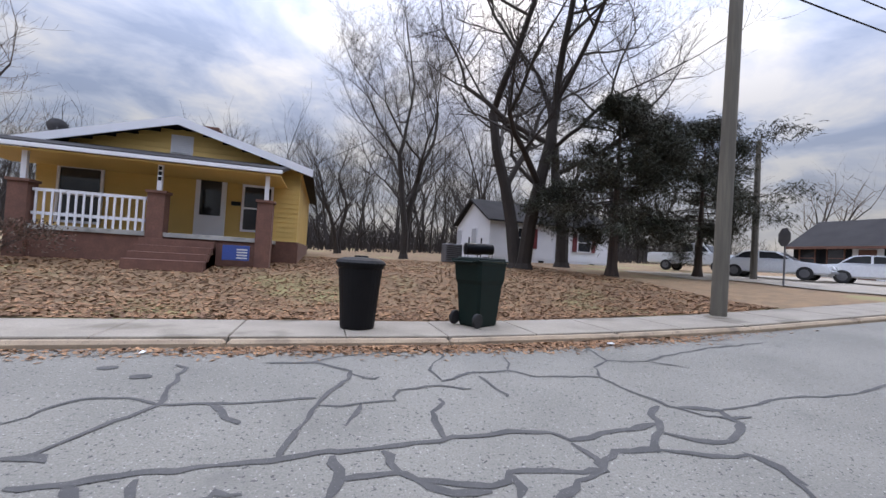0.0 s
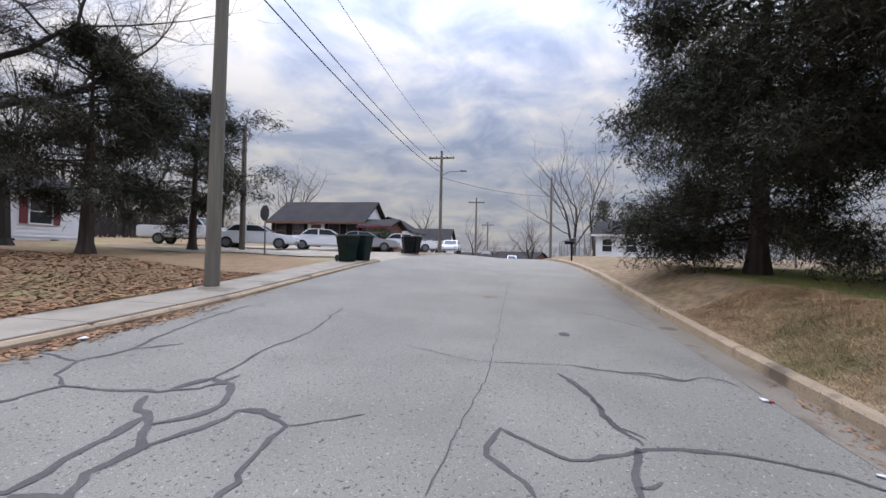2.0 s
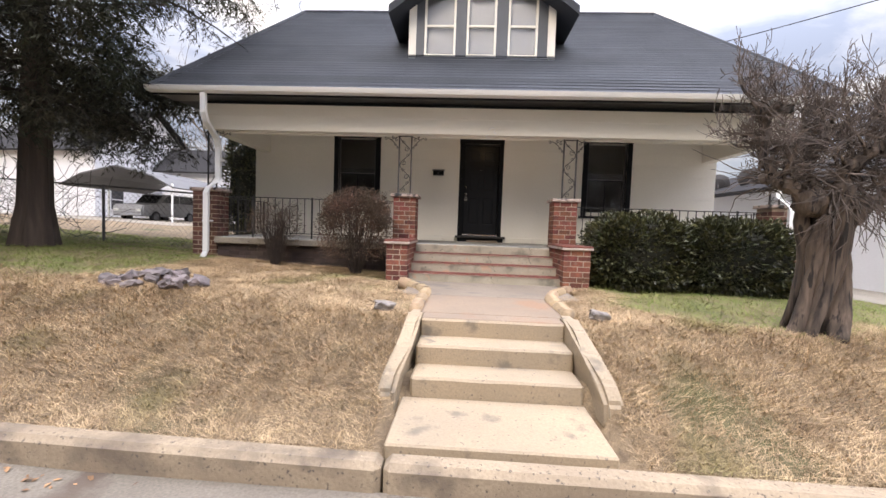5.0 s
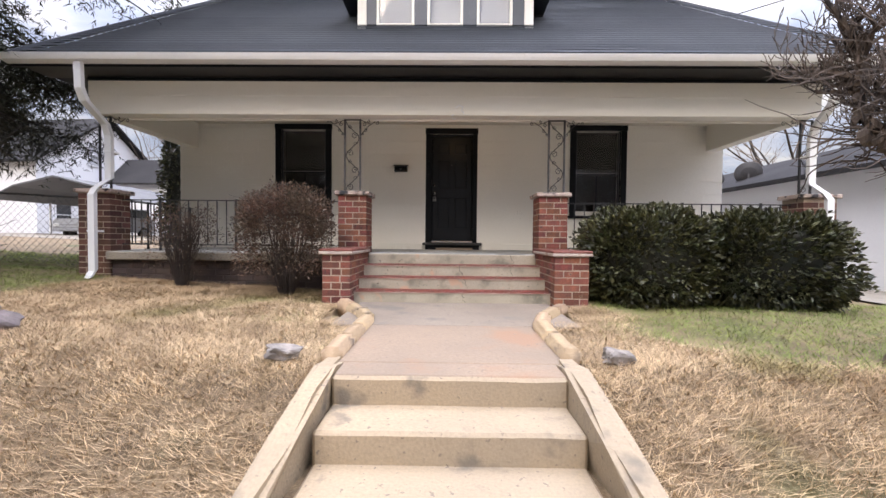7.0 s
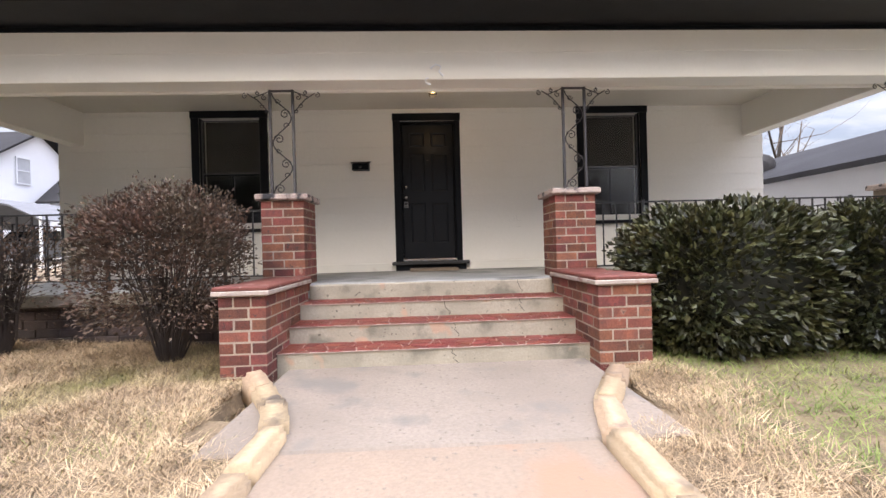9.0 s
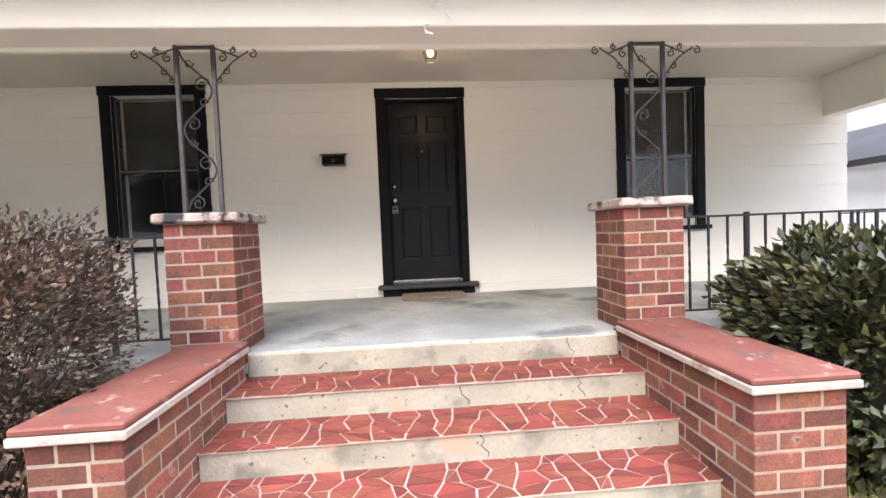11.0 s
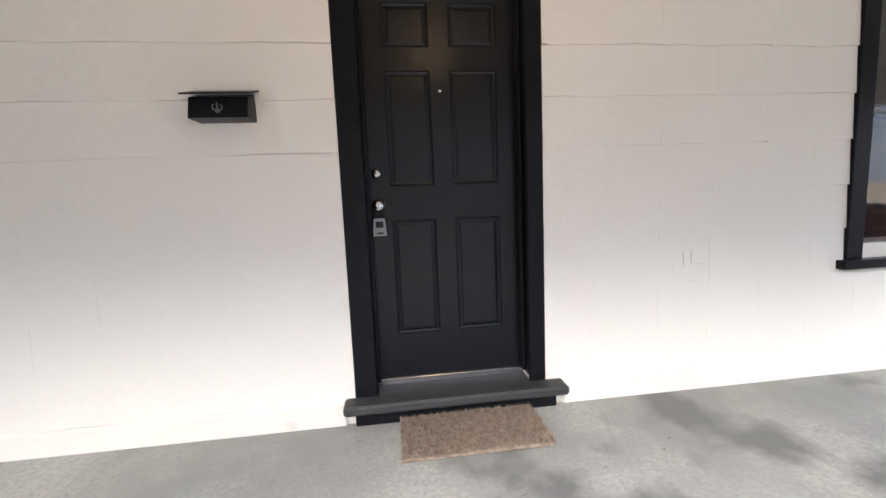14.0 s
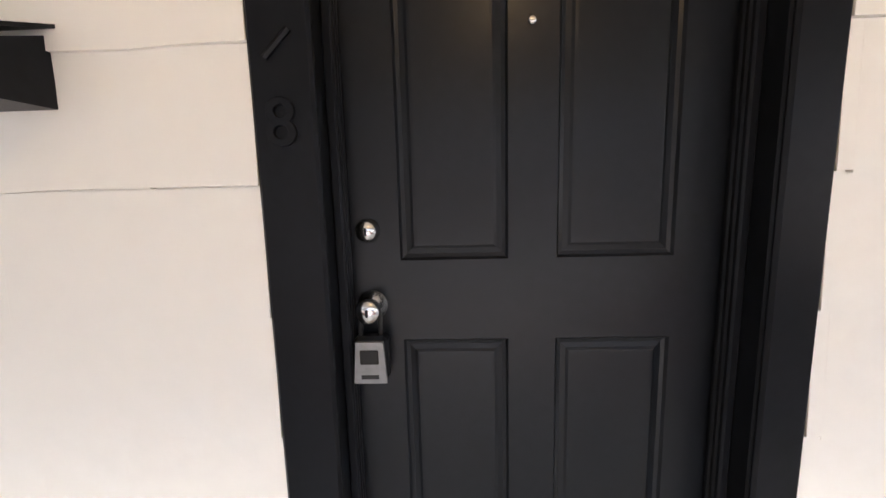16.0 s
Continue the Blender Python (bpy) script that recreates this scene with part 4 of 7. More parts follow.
def iron_support(x, y, z0, z1, gap, label, turn=0.0, brackets=(-1, 1), material=IRON):
    s = thing("iron_support", (x, y, z0), label, "porch support", "iron supports", rz=turn)
    H, g = z1 - z0, gap / 2
    for k in (-1, 1):
        box("upright", (k * g - 0.0125, -0.0125, 0), (k * g + 0.0125, 0.0125, H), material, s, bevel=0.002)
    for z in (0.01, H - 0.012):
        box("crossbar", (-g, -0.011, z - 0.008), (g, 0.011, z + 0.008), material, s, bevel=0.001)
    bm = bmesh.new()
    n = 4
    for k in range(n):
        za, zb = H * (0.03 + 0.235 * k), H * (0.03 + 0.235 * (k + 1))
        d = 1 if k % 2 else -1
        hgt = zb - za
        # an S that swings from one upright to the other, with a curl at each end
        pts = []
        for j in range(13):
            f = j / 12
            pts.append((d * g * 0.82 * math.cos(math.pi * f), 0, za + hgt * f))
        tube(bm, pts, 0.006, 4)
        tube(bm, scroll(d * g * 0.28, za + hgt * 0.16, 0.052, 0.012, 180 if d < 0 else 0, (180 if d < 0 else 0) + d * 500), 0.0055, 4)
        tube(bm, scroll(-d * g * 0.35, zb - hgt * 0.3, 0.03, 0.01, 0, -d * 380, 10), 0.005, 4)
    part("scrollwork", bm, material, s, "curled iron scrollwork")
    for k in brackets:
        bm = bmesh.new()
        tube(bm, [(k * g, 0, H - 0.235), (k * (g + 0.12), 0, H - 0.10), (k * (g + 0.22), 0, H - 0.035)], 0.0055, 4)
        tube(bm, [(k * g, 0, H - 0.012), (k * (g + 0.1), 0, H - 0.05), (k * (g + 0.16), 0, H - 0.075)], 0.0055, 4)
        for cx, cz, r in ((0.245, -0.055, 0.028), (0.12, -0.03, 0.022), (0.055, -0.075, 0.03), (0.075, -0.16, 0.024), (0.03, -0.215, 0.02)):
            tube(bm, scroll(k * (g + cx), H + cz, r, 0.007, 90, 90 - k * 430, 12), 0.005, 4)
        part("bracket", bm, material, s, "spreading scrolled bracket")
    return s


iron_support(-0.965, 9.19, 2.12, 3.185, 0.225, "grey wrought-iron porch support with scrolls")
iron_support(2.005, 9.19, 2.12, 3.185, 0.225, "grey wrought-iron porch support with scrolls")
iron_support(-4.56, 9.12, 2.12, 3.185, 0.16, "black wrought-iron corner support", brackets=(1,), material=IRON_BLACK)
iron_support(5.52, 9.12, 2.12, 3.185, 0.16, "black wrought-iron corner support", brackets=(-1,), material=IRON_BLACK)


def railing(xa, ya, xb, yb, label):
    L = math.hypot(xb - xa, yb - ya)
    r = thing("porch_railing", (xa, ya, FLOOR_Z), label, "railing", "porch railings", rz=math.degrees(math.atan2(yb - ya, xb - xa)))
    box("top_rail", (0, -0.015, 0.735), (L, 0.015, 0.75), IRON_BLACK, r, bevel=0.002)
    box("bottom_rail", (0, -0.011, 0.085), (L, 0.011, 0.098), IRON_BLACK, r, bevel=0.002)
    n = max(2, int(L / 0.135))
    for k in range(1, n):
        x = L * k / n
        if k % 8 == 4:
            box("post", (x - 0.014, -0.014, 0.0), (x + 0.014, 0.014, 0.765), IRON_BLACK, r, bevel=0.002)
            continue
        bm = bmesh.new()
        # square bar with a twisted middle
        rings = []
        for j in range(15):
            z = 0.098 + (0.735 - 0.098) * j / 14
            a = math.pi / 4 + (radians(60) * max(0, min(6, j - 4)))
            rings.append([bm.verts.new((x + 0.009 * math.cos(a + q * math.pi / 2), 0.009 * math.sin(a + q * math.pi / 2), z)) for q in range(4)])
        for p, q in zip(rings, rings[1:]):
            for i in range(4):
                bm.faces.new((p[i], p[(i + 1) % 4], q[(i + 1) % 4], q[i]))
        part("baluster", bm, IRON_BLACK, r)


railing(-4.36, 9.17, -1.13, 9.17, "black iron porch railing with twisted balusters")
railing(2.135, 9.17, 5.37, 9.17, "black iron porch railing with twisted balusters")
railing(-4.5, 9.32, -4.5, 11.1, "black iron railing at the porch side")
railing(5.56, 9.32, 5.56, 11.1, "black iron railing at the porch side")

# porch steps with mosaic treads, and the brick cheek walls
ptop = [(8.15, 0.67), (8.44, 0.8125), (8.74, 0.955), (9.06, 1.0975)]
psteps = thing("porch_steps", label="four concrete steps with red mosaic treads", category="steps", kind="structure")
for k, (y, z) in enumerate(ptop):
    bm = bmesh.new()
    add_box(bm, (-0.705, y, z - 0.08), (1.70, 9.3, z + 0.1425 - (0.012 if k < 3 else 0.010)), 0.012)
    bmesh.ops.subdivide_edges(bm, edges=[e for e in bm.edges if e.calc_length() > 1], cuts=18)
    for v in bm.verts:
        v.co.z += 0.004 * noise.noise(v.co * 3.0)
    part("step", bm, PORCH_STEP, psteps)
MR = random.Random(5)
for k, (y, z) in enumerate(ptop[:3]):
    zt = z + 0.1425 - 0.010
    depth = ptop[k + 1][0] - y - 0.004
    tread = box("tread_bed", (-0.70, y - 0.010, zt - 0.012), (1.695, y + depth, zt), GROUT, psteps, "pale grout between red tiles", bevel=0.003)
    nx, ny = 21, 4
    gx = [[(i + (0 if i in (0, nx) else MR.uniform(-0.42, 0.42))) / nx for i in range(nx + 1)] for j in range(ny + 1)]
    gy = [[(j + (0 if j in (0, ny) else MR.uniform(-0.38, 0.38))) / ny for i in range(nx + 1)] for j in range(ny + 1)]
    for j in range(ny):
        for i in range(nx):
            quad = [(gx[b][a] * 2.385 - 0.695, y - 0.012 + gy[b][a] * (depth + 0.01)) for a, b in ((i, j), (i + 1, j), (i + 1, j + 1), (i, j + 1))]
            tri = MR.random() < 0.55
            flip = MR.random() < 0.5
            halves = [[quad[0], quad[1], quad[3]], [quad[1], quad[2], quad[3]]] if flip else [quad[:3], [quad[0], quad[2], quad[3]]]
            for poly in (halves if tri else [quad]):
                mx, my = sum(p[0] for p in poly) / len(poly), sum(p[1] for p in poly) / len(poly)
                bm = bmesh.new()
                lo, hi = [], []
                for px, py in poly:
                    d = math.hypot(mx - px, my - py) or 1
                    s = max(0.2, 1 - 0.0065 / d)
                    lo.append(bm.verts.new((mx + (px - mx) * s, my + (py - my) * s, zt - 0.002)))
                    hi.append(bm.verts.new((mx + (px - mx) * s * 0.97, my + (py - my) * s * 0.97, zt + 0.004)))
                bm.faces.new(hi)
                m = len(poly)
                for q in range(m):
                    bm.faces.new((lo[q], lo[(q + 1) % m], hi[(q + 1) % m], hi[q]))
                part("mosaic_tile", bm, TILE_RED, tread)


# cracks running down the risers
CK = random.Random(9)
for x, k in ((0.62, 0), (0.66, 1), (0.60, 2), (1.28, 2), (1.35, 3)):
    y, z = ptop[k]
    pts = []
    for j in range(7):
        pts.append((x + CK.uniform(-0.02, 0.02) + 0.006 * j, y - 0.0005, z + 0.125 - 0.02 * j))
    rod("crack", pts, 0.0022, BLACK, psteps, n=5)


def cheek(x0, x1, label):
    c = thing("cheek_wall", label=label, category="wall", group="cheek walls")
    y0, y1 = 7.97, 9.02
    box("mortar_core", (x0 + 0.0025, y0 + 0.0025, 0.3), (x1 - 0.0025, y1, 1.26), MORTAR, c, bevel=0)
    brick_skin(c, x0, x1, y0, y1 + 0.1, 0.605, 8, "flr", BRICK)
    box("cap_bed", (x0 - 0.035, y0 - 0.035, 1.26), (x1 + 0.035, y1, 1.295), BED, c, "pale worn mortar bed under the cap", bevel=0.006)
    box("cap", (x0 - 0.03, y0 - 0.03, 1.295), (x1 + 0.03, y1, 1.325), CAP_RED, c, "red painted cap", bevel=0.008)


cheek(-1.03, -0.70, "low red brick wall flanking the steps")
cheek(1.69, 2.09, "low red brick wall flanking the steps")

# front walk and lower steps
walk_thing = thing("front_walk", label="pale concrete front walk in three slabs", category="path", kind="structure")
for ya, yb, z, xa, xb in ((5.515, 5.75, 0.678, -0.205, 1.135), (5.757, 6.85, 0.677, -0.245, 1.205), (6.862, 8.16, 0.676, -0.62, 1.66), (4.12, 4.84, 0.195, -0.27, 1.15)):
    box("slab", (xa, ya, z - 0.14), (xb, yb, z), STEP_CONC if ya < 5 else (WALK if ya < 6 else GREY_SLAB), walk_thing, bevel=0.012)
lsteps = thing("lower_steps", label="three worn concrete steps between curved side walls", category="steps", kind="structure")
for y, z in ((4.84, 0.20), (5.17, 0.36), (5.5, 0.52)):
    bm = bmesh.new()
    add_box(bm, (-0.21, y, z - 0.2), (1.14, 5.9, z + 0.15), 0.018)
    bmesh.ops.subdivide_edges(bm, edges=[e for e in bm.edges if e.calc_length() > 0.8], cuts=14)
    for v in bm.verts:
        v.co += Vector((0, 0.006, 0.005)) * noise.noise(v.co * 4.0)
    part("step", bm, STEP_CONC, lsteps)
for s, xa, xb in ((-1, -0.34, -0.205), (1, 1.135, 1.28)):
    prof = [(4.62, 0.1), (4.64, 0.30), (4.75, 0.42), (5.0, 0.56), (5.3, 0.67), (5.6, 0.70), (5.85, 0.69), (5.95, 0.1)]
    bm = bmesh.new()
    prism(bm, prof, xa, xb, axis="x")
    bmesh.ops.bevel(bm, geom=list(bm.edges), offset=0.03, segments=2, affect="EDGES")
    for v in bm.verts:
        v.co.x += s * 0.10 * ease(5.1, 4.6, v.co.y)
    part("side_wall", bm, STEP_CONC, lsteps, "rounded concrete side wall", smooth_faces=False)


def stone(bm, c, r, seed, rough=0.25, cuts=2):
    vs = bmesh.ops.create_icosphere(bm, subdivisions=cuts, radius=1.0)["verts"]
    for v in vs:
        k = 1 + rough * noise.noise(v.co * 1.6 + Vector((seed * 3.7, seed * 1.3, seed)))
        d = v.co.normalized()
        q = Vector((max(-0.72, min(0.72, d.x)), max(-0.72, min(0.72, d.y)), max(-0.66, min(0.66, d.z)))) * 1.35
        v.co = Vector(c) + Vector((q.x * r[0], q.y * r[1], q.z * r[2])) * k


edging = thing("stone_edging", label="long tan cast blocks edging the walk on both sides", category="edging", kind="structure")
ER = random.Random(12)
for s in (-1, 1):
    # long low blocks along the walk, the last ones turned outwards in front of the steps
    run = [(0.0, 5.80), (0.0, 6.22), (0.0, 6.62), (0.0, 7.0), (0.12, 7.33), (0.30, 7.62), (0.46, 7.86)] if s < 0 else [(0.0, 5.84), (0.0, 6.34), (0.01, 6.80), (0.13, 7.20), (0.31, 7.50), (0.47, 7.76)]
    for (fa, ya), (fb, yb) in zip(run, run[1:]):
        xa, xb = (-0.30 - fa, -0.30 - fb) if s < 0 else (1.26 + fa, 1.26 + fb)
        L = math.hypot(xb - xa, yb - ya) + 0.004
        bm = bmesh.new()
        add_box(bm, (-0.068, -L / 2, -0.12), (0.068, L / 2, 0.075 + ER.uniform(-0.01, 0.012)))
        bmesh.ops.subdivide_edges(bm, edges=[e for e in bm.edges if e.calc_length() > 0.25], cuts=5, use_grid_fill=True)
        bmesh.ops.bevel(bm, geom=[e for e in bm.edges if e.calc_face_angle(0) > 1], offset=0.024, segments=2, affect="EDGES")
        for v in bm.verts:
            v.co += 0.012 * noise.noise_vector(v.co * 6 + Vector((s * 4, ya, 0)))
        ob = part("edging_block", bm, EDGE_STONE, edging, smooth_faces=True)
        ob.matrix_basis = pose((xa + xb) / 2, (ya + yb) / 2, 0.675, ER.uniform(-1, 1), ER.uniform(-3, 3), math.degrees(math.atan2(yb - ya, xb - xa)) - 90)
for x, y, sc in ((-0.62, 5.83, 0.72), (1.56, 5.86, 0.75)):
    bm = bmesh.new()
    stone(bm, (0, 0, 0), (0.13 * sc, 0.07 * sc, 0.06 * sc), x, 0.6, 3)
    ob = part("weathered_stone", bm, PALE_ROCK)
    ob.matrix_basis = pose(x, y, near_z(x, y) + 0.05, 6, 10, 25)
    tagged(ob, "pale weathered stone lying on the lawn", "stone", "loose stones")
heap = thing("stone_heap", (-3.25, 6.1, near_z(-3.25, 6.1)), "low heap of grey stones round an old stump", "stone heap")
HR = random.Random(3)
for k in range(34):
    a, r = HR.uniform(0, 6.3), 0.5 * math.sqrt(HR.random())
    bm = bmesh.new()
    stone(bm, (0, 0, 0), (HR.uniform(0.05, 0.1), HR.uniform(0.04, 0.08), HR.uniform(0.03, 0.055)), k, 0.5)
    ob = part("stone", bm, ROCK, heap)
    ob.matrix_basis = pose(r * math.cos(a), r * math.sin(a) * 0.8, 0.03 + 0.09 * (1 - r / 0.5), HR.uniform(-30, 30), HR.uniform(-30, 30), HR.uniform(0, 180))

# roof
EX0, EX1, EY, EZ = -5.15, 6.05, 8.34, 3.73
RY, RZ, RX0, RX1 = 14.0, 7.85, -4.85, 5.35
roof = thing("roof", label="charcoal shingle roof with a deep front slope", category="roof", kind="structure")
n = 44
v, f = [], []
for k in range(n):
    for j, t in ((0, k / n), (1, (k + 1.12) / n)):
        t = min(t, 1.0)
        y, z = EY + (RY - EY) * t, EZ + (RZ - EZ) * t + (0.018 if j == 0 else 0.0)
        xa, xb = EX0 + (RX0 - EX0) * t, EX1 + (RX1 - EX1) * t
        m = 46
        for i in range(m + 1):
            x = xa + (xb - xa) * i / m
            v.append((x, y + 0.004 * noise.noise(Vector((x * 2, k * 3.1, 0))), z))
    b = len(v) - 2 * (m + 1)
    for i in range(m):
        f.append((b + i, b + i + 1, b + m + 2 + i, b + m + 1 + i))
raw("shingle_courses", v, f, SHINGLE, roof, "lapped charcoal shingle courses")
bm = bmesh.new()
bk = RY + (RY - EY)
pts = {k: bm.verts.new(c) for k, c in dict(a=(EX0, EY + 0.02, EZ - 0.05), b=(EX1, EY + 0.02, EZ - 0.05), c=(RX1, RY, RZ - 0.05), d=(RX0, RY, RZ - 0.05), e=(EX1, bk, EZ - 0.05), g=(EX0, bk, EZ - 0.05)).items()}
for q in ("abcd", "bec", "ecdg", "gda", "abeg"):
    bm.faces.new([pts[c] for c in q])
part("deck", bm, SHINGLE, roof)
rod("ridge_cap", [(RX0, RY, RZ), (RX1, RY, RZ)], 0.05, SHINGLE, roof)
for xa, xb in ((EX0, RX0), (EX1, RX1)):
    rod("hip_cap", [(xa, EY, EZ), (xb, RY, RZ)], 0.045, SHINGLE, roof)
box("soffit", (EX0, EY + 0.09, 3.655), (EX1, 8.92, 3.70), BLACK, roof, "black boarded soffit", bevel=0)
box("fascia", (EX0, EY + 0.05, 3.60), (EX1, EY + 0.09, 3.73), BLACK, roof, "black fascia board", bevel=0.003)
box("frieze", (-4.62, 8.895, 3.62), (5.55, 8.912, 3.70), BLACK, roof, bevel=0)
bm = bmesh.new()
prism(bm, [(8.27, 3.645), (8.385, 3.63), (8.385, 3.722), (8.375, 3.722), (8.375, 3.642), (8.285, 3.655), (8.265, 3.69), (8.245, 3.715), (8.235, 3.715), (8.25, 3.68)], EX0 - 0.03, EX1 + 0.03, axis="x")
part("gutter", bm, GUTTERMETAL, roof, "white metal eaves gutter")


def downspout(x, mid, foot, label):
    d = thing("downspout", label=label, category="downspout", group="downspouts")
    pts = [(x, 8.33, 3.64), (x, 8.34, 3.32), (x + mid * 0.15, 8.42, 3.18), (x + mid * 0.85, 8.78, 2.98), (x + mid, 8.85, 2.85), (x + mid, 8.85, 2.25), (x + foot * 0.9, 8.78, 2.12), (x + foot, 8.74, 2.03), (x + foot, 8.74, 0.98), (x + foot, 8.66, 0.88), (x + foot, 8.52, 0.84)]
    bm = bmesh.new()
    rings = []
    for i, p in enumerate(pts):
        rings.append([bm.verts.new((p[0] + a, p[1] + b * 0.8, p[2] + b * 0.35)) for a, b in ((-0.045, -0.035), (0.045, -0.035), (0.045, 0.035), (-0.045, 0.035))])
    for a, b in zip(rings, rings[1:]):
        for k in range(4):
            bm.faces.new((a[k], a[(k + 1) % 4], b[(k + 1) % 4], b[k]))
    bm.faces.new(rings[0])
    bm.faces.new(rings[-1])
    part("pipe", bm, GUTTERMETAL, d)
    for z in (2.6, 1.5):
        y = 8.85 if z > 2.1 else 8.74
        xx = x + (mid if z > 2.1 else foot)
        box("strap", (xx - 0.052, y - 0.036, z), (xx + 0.052, y + 0.13, z + 0.03), GUTTERMETAL, d, bevel=0.002)


downspout(-4.22, -0.06, -0.21, "white downspout bending to the corner pier")
downspout(5.21, 0.16, 0.32, "white downspout bending behind the hedge")

# dormer with three windows
dm = thing("dormer", (0, 10.1, 0), "slate-grey dormer with three sash windows", "dormer", kind="structure")
box("cheek_board", (-1.02, 0.03, 4.9), (-1.0, 3.6, 6.35), SLATE_TRIM, dm, bevel=0)
box("cheek_board", (1.72, 0.03, 4.9), (1.74, 3.6, 6.35), SLATE_TRIM, dm, bevel=0)
DW = ((-0.785, -0.155), (0.06, 0.655), (0.885, 1.475))
spans = []
x = -1.0
for a, b in DW:
    spans.append(((x, 0.0, 4.94), (a, 0.05, 6.3)))
    spans.append(((a, 0.0, 6.16), (b, 0.05, 6.3)))
    spans.append(((a, 0.0, 4.94), (b, 0.05, 4.99)))
    x = b
spans.append(((x, 0.0, 4.94), (1.72, 0.05, 6.3)))
boxes("front_board", spans, SLATE_TRIM, dm)
# dark backing behind the dormer windows, dimness in its colour
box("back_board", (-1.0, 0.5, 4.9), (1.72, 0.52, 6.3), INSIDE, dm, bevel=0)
box("corner_board", (-1.10, -0.03, 4.92), (-0.95, 0.03, 6.02), TRIM, dm, "white corner board", bevel=0.004)
box("corner_board", (1.67, -0.03, 4.95), (1.82, 0.03, 6.05), TRIM, dm, "white corner board", bevel=0.004)
box("bracket", (-1.09, -0.22, 6.0), (-0.96, 0.0, 6.14), BLACK, dm)
box("bracket", (1.68, -0.22, 6.0), (1.81, 0.0, 6.14), BLACK, dm)
box("sill_board", (-0.96, -0.05, 4.925), (1.68, 0.02, 4.965), SLATE_TRIM, dm)
for a, b in DW:
    w = thing("dormer_window")
    w.parent = dm
    for p, q in (((a, -0.02, 4.98), (a + 0.045, 0.04, 6.17)), ((b - 0.045, -0.02, 4.98), (b, 0.04, 6.17)), ((a + 0.045, -0.02, 4.98), (b - 0.045, 0.04, 5.03)), ((a + 0.045, -0.02, 6.12), (b - 0.045, 0.04, 6.17)), ((a + 0.045, -0.012, 5.56), (b - 0.045, 0.04, 5.605))):
        box("frame", p, q, TRIM, w)
    box("pane", (a + 0.045, 0.02, 5.03), (b - 0.045, 0.024, 6.12), GLASS, w, bevel=0).visible_shadow = False
    box("blind", (a + 0.03, 0.07, 5.0), (b - 0.03, 0.075, 6.15), SCREEN, w, bevel=0)
bm = bmesh.new()
prism(bm, [(-1.45, 5.62), (0.36, 6.95), (2.17, 5.62), (2.17, 5.78), (0.36, 7.12), (-1.45, 5.78)], -0.42, 4.6)
part("dormer_roof", bm, SHINGLE, dm, "dark shingled dormer roof")
bm = bmesh.new()
prism(bm, [(-1.0, 6.28), (1.72, 6.28), (0.36, 6.98)], 0.0, 0.05)
part("gable_board", bm, SLATE_TRIM, dm)

# porch lantern and the old fixture wires on the beam
lamp = thing("porch_lantern", (0.58, 10.1, 3.64), "small black lantern with a lit warm bulb", "lantern")
bm = bmesh.new()
lathe(bm, [(0.001, 0.0), (0.055, 0.0), (0.055, -0.018), (0.012, -0.03), (0.012, -0.05), (0.001, -0.05)], 16)
part("canopy", bm, IRON_BLACK, lamp)
for sx in (-1, 1):
    for sy in (-1, 1):
        rod("frame_bar", [(0.05 * sx, 0.05 * sy, -0.05), (0.06 * sx, 0.06 * sy, -0.09), (0.038 * sx, 0.038 * sy, -0.185)], 0.004, IRON_BLACK, lamp, n=4)
for z, r in ((-0.05, 0.052), (-0.185, 0.04)):
    bm = bmesh.new()
    tube(bm, [(r, r, z), (-r, r, z), (-r, -r, z), (r, -r, z), (r, r, z)], 0.004, 4)
    part("hoop", bm, IRON_BLACK, lamp)
BULB = bpy.data.materials.new("warm_bulb")
BULB.use_nodes = True
b = BULB.node_tree.nodes["Principled BSDF"]
b.inputs["Base Color"].default_value = (1, 0.85, 0.55, 1)
b.inputs["Emission Color"].default_value, b.inputs["Emission Strength"].default_value = (1.0, 0.62, 0.22, 1), 5.0
bm = bmesh.new()
lathe(bm, [(0.001, -0.05), (0.011, -0.052), (0.012, -0.07), (0.022, -0.095), (0.026, -0.12), (0.018, -0.145), (0.001, -0.152)], 14)
part("bulb", bm, BULB, lamp, "glowing warm bulb", smooth_faces=True)
plight = new("lantern_light", bpy.data.lights.new("lantern_light", "POINT"))
plight.data.energy, plight.data.color, plight.data.shadow_soft_size = 0.55, (1.0, 0.70, 0.40), 0.03
plight.location = (0.58, 10.1, 3.43)
cable = thing("loose_cable", (0.55, 8.9, 3.2), "loose white cable ends at the beam", "cable")
rod("strand", [(-0.02, 0, 0.06), (0.03, -0.02, 0.09), (0.08, -0.02, 0.07), (0.06, -0.02, 0.02), (0.1, -0.02, -0.02)], 0.008, GUTTERMETAL, cable)
rod("strand", [(-0.04, 0, -0.03), (-0.07, -0.02, -0.05), (-0.06, -0.02, -0.09), (-0.02, -0.02, -0.1)], 0.008, GUTTERMETAL, cable)

# ---- plants ----


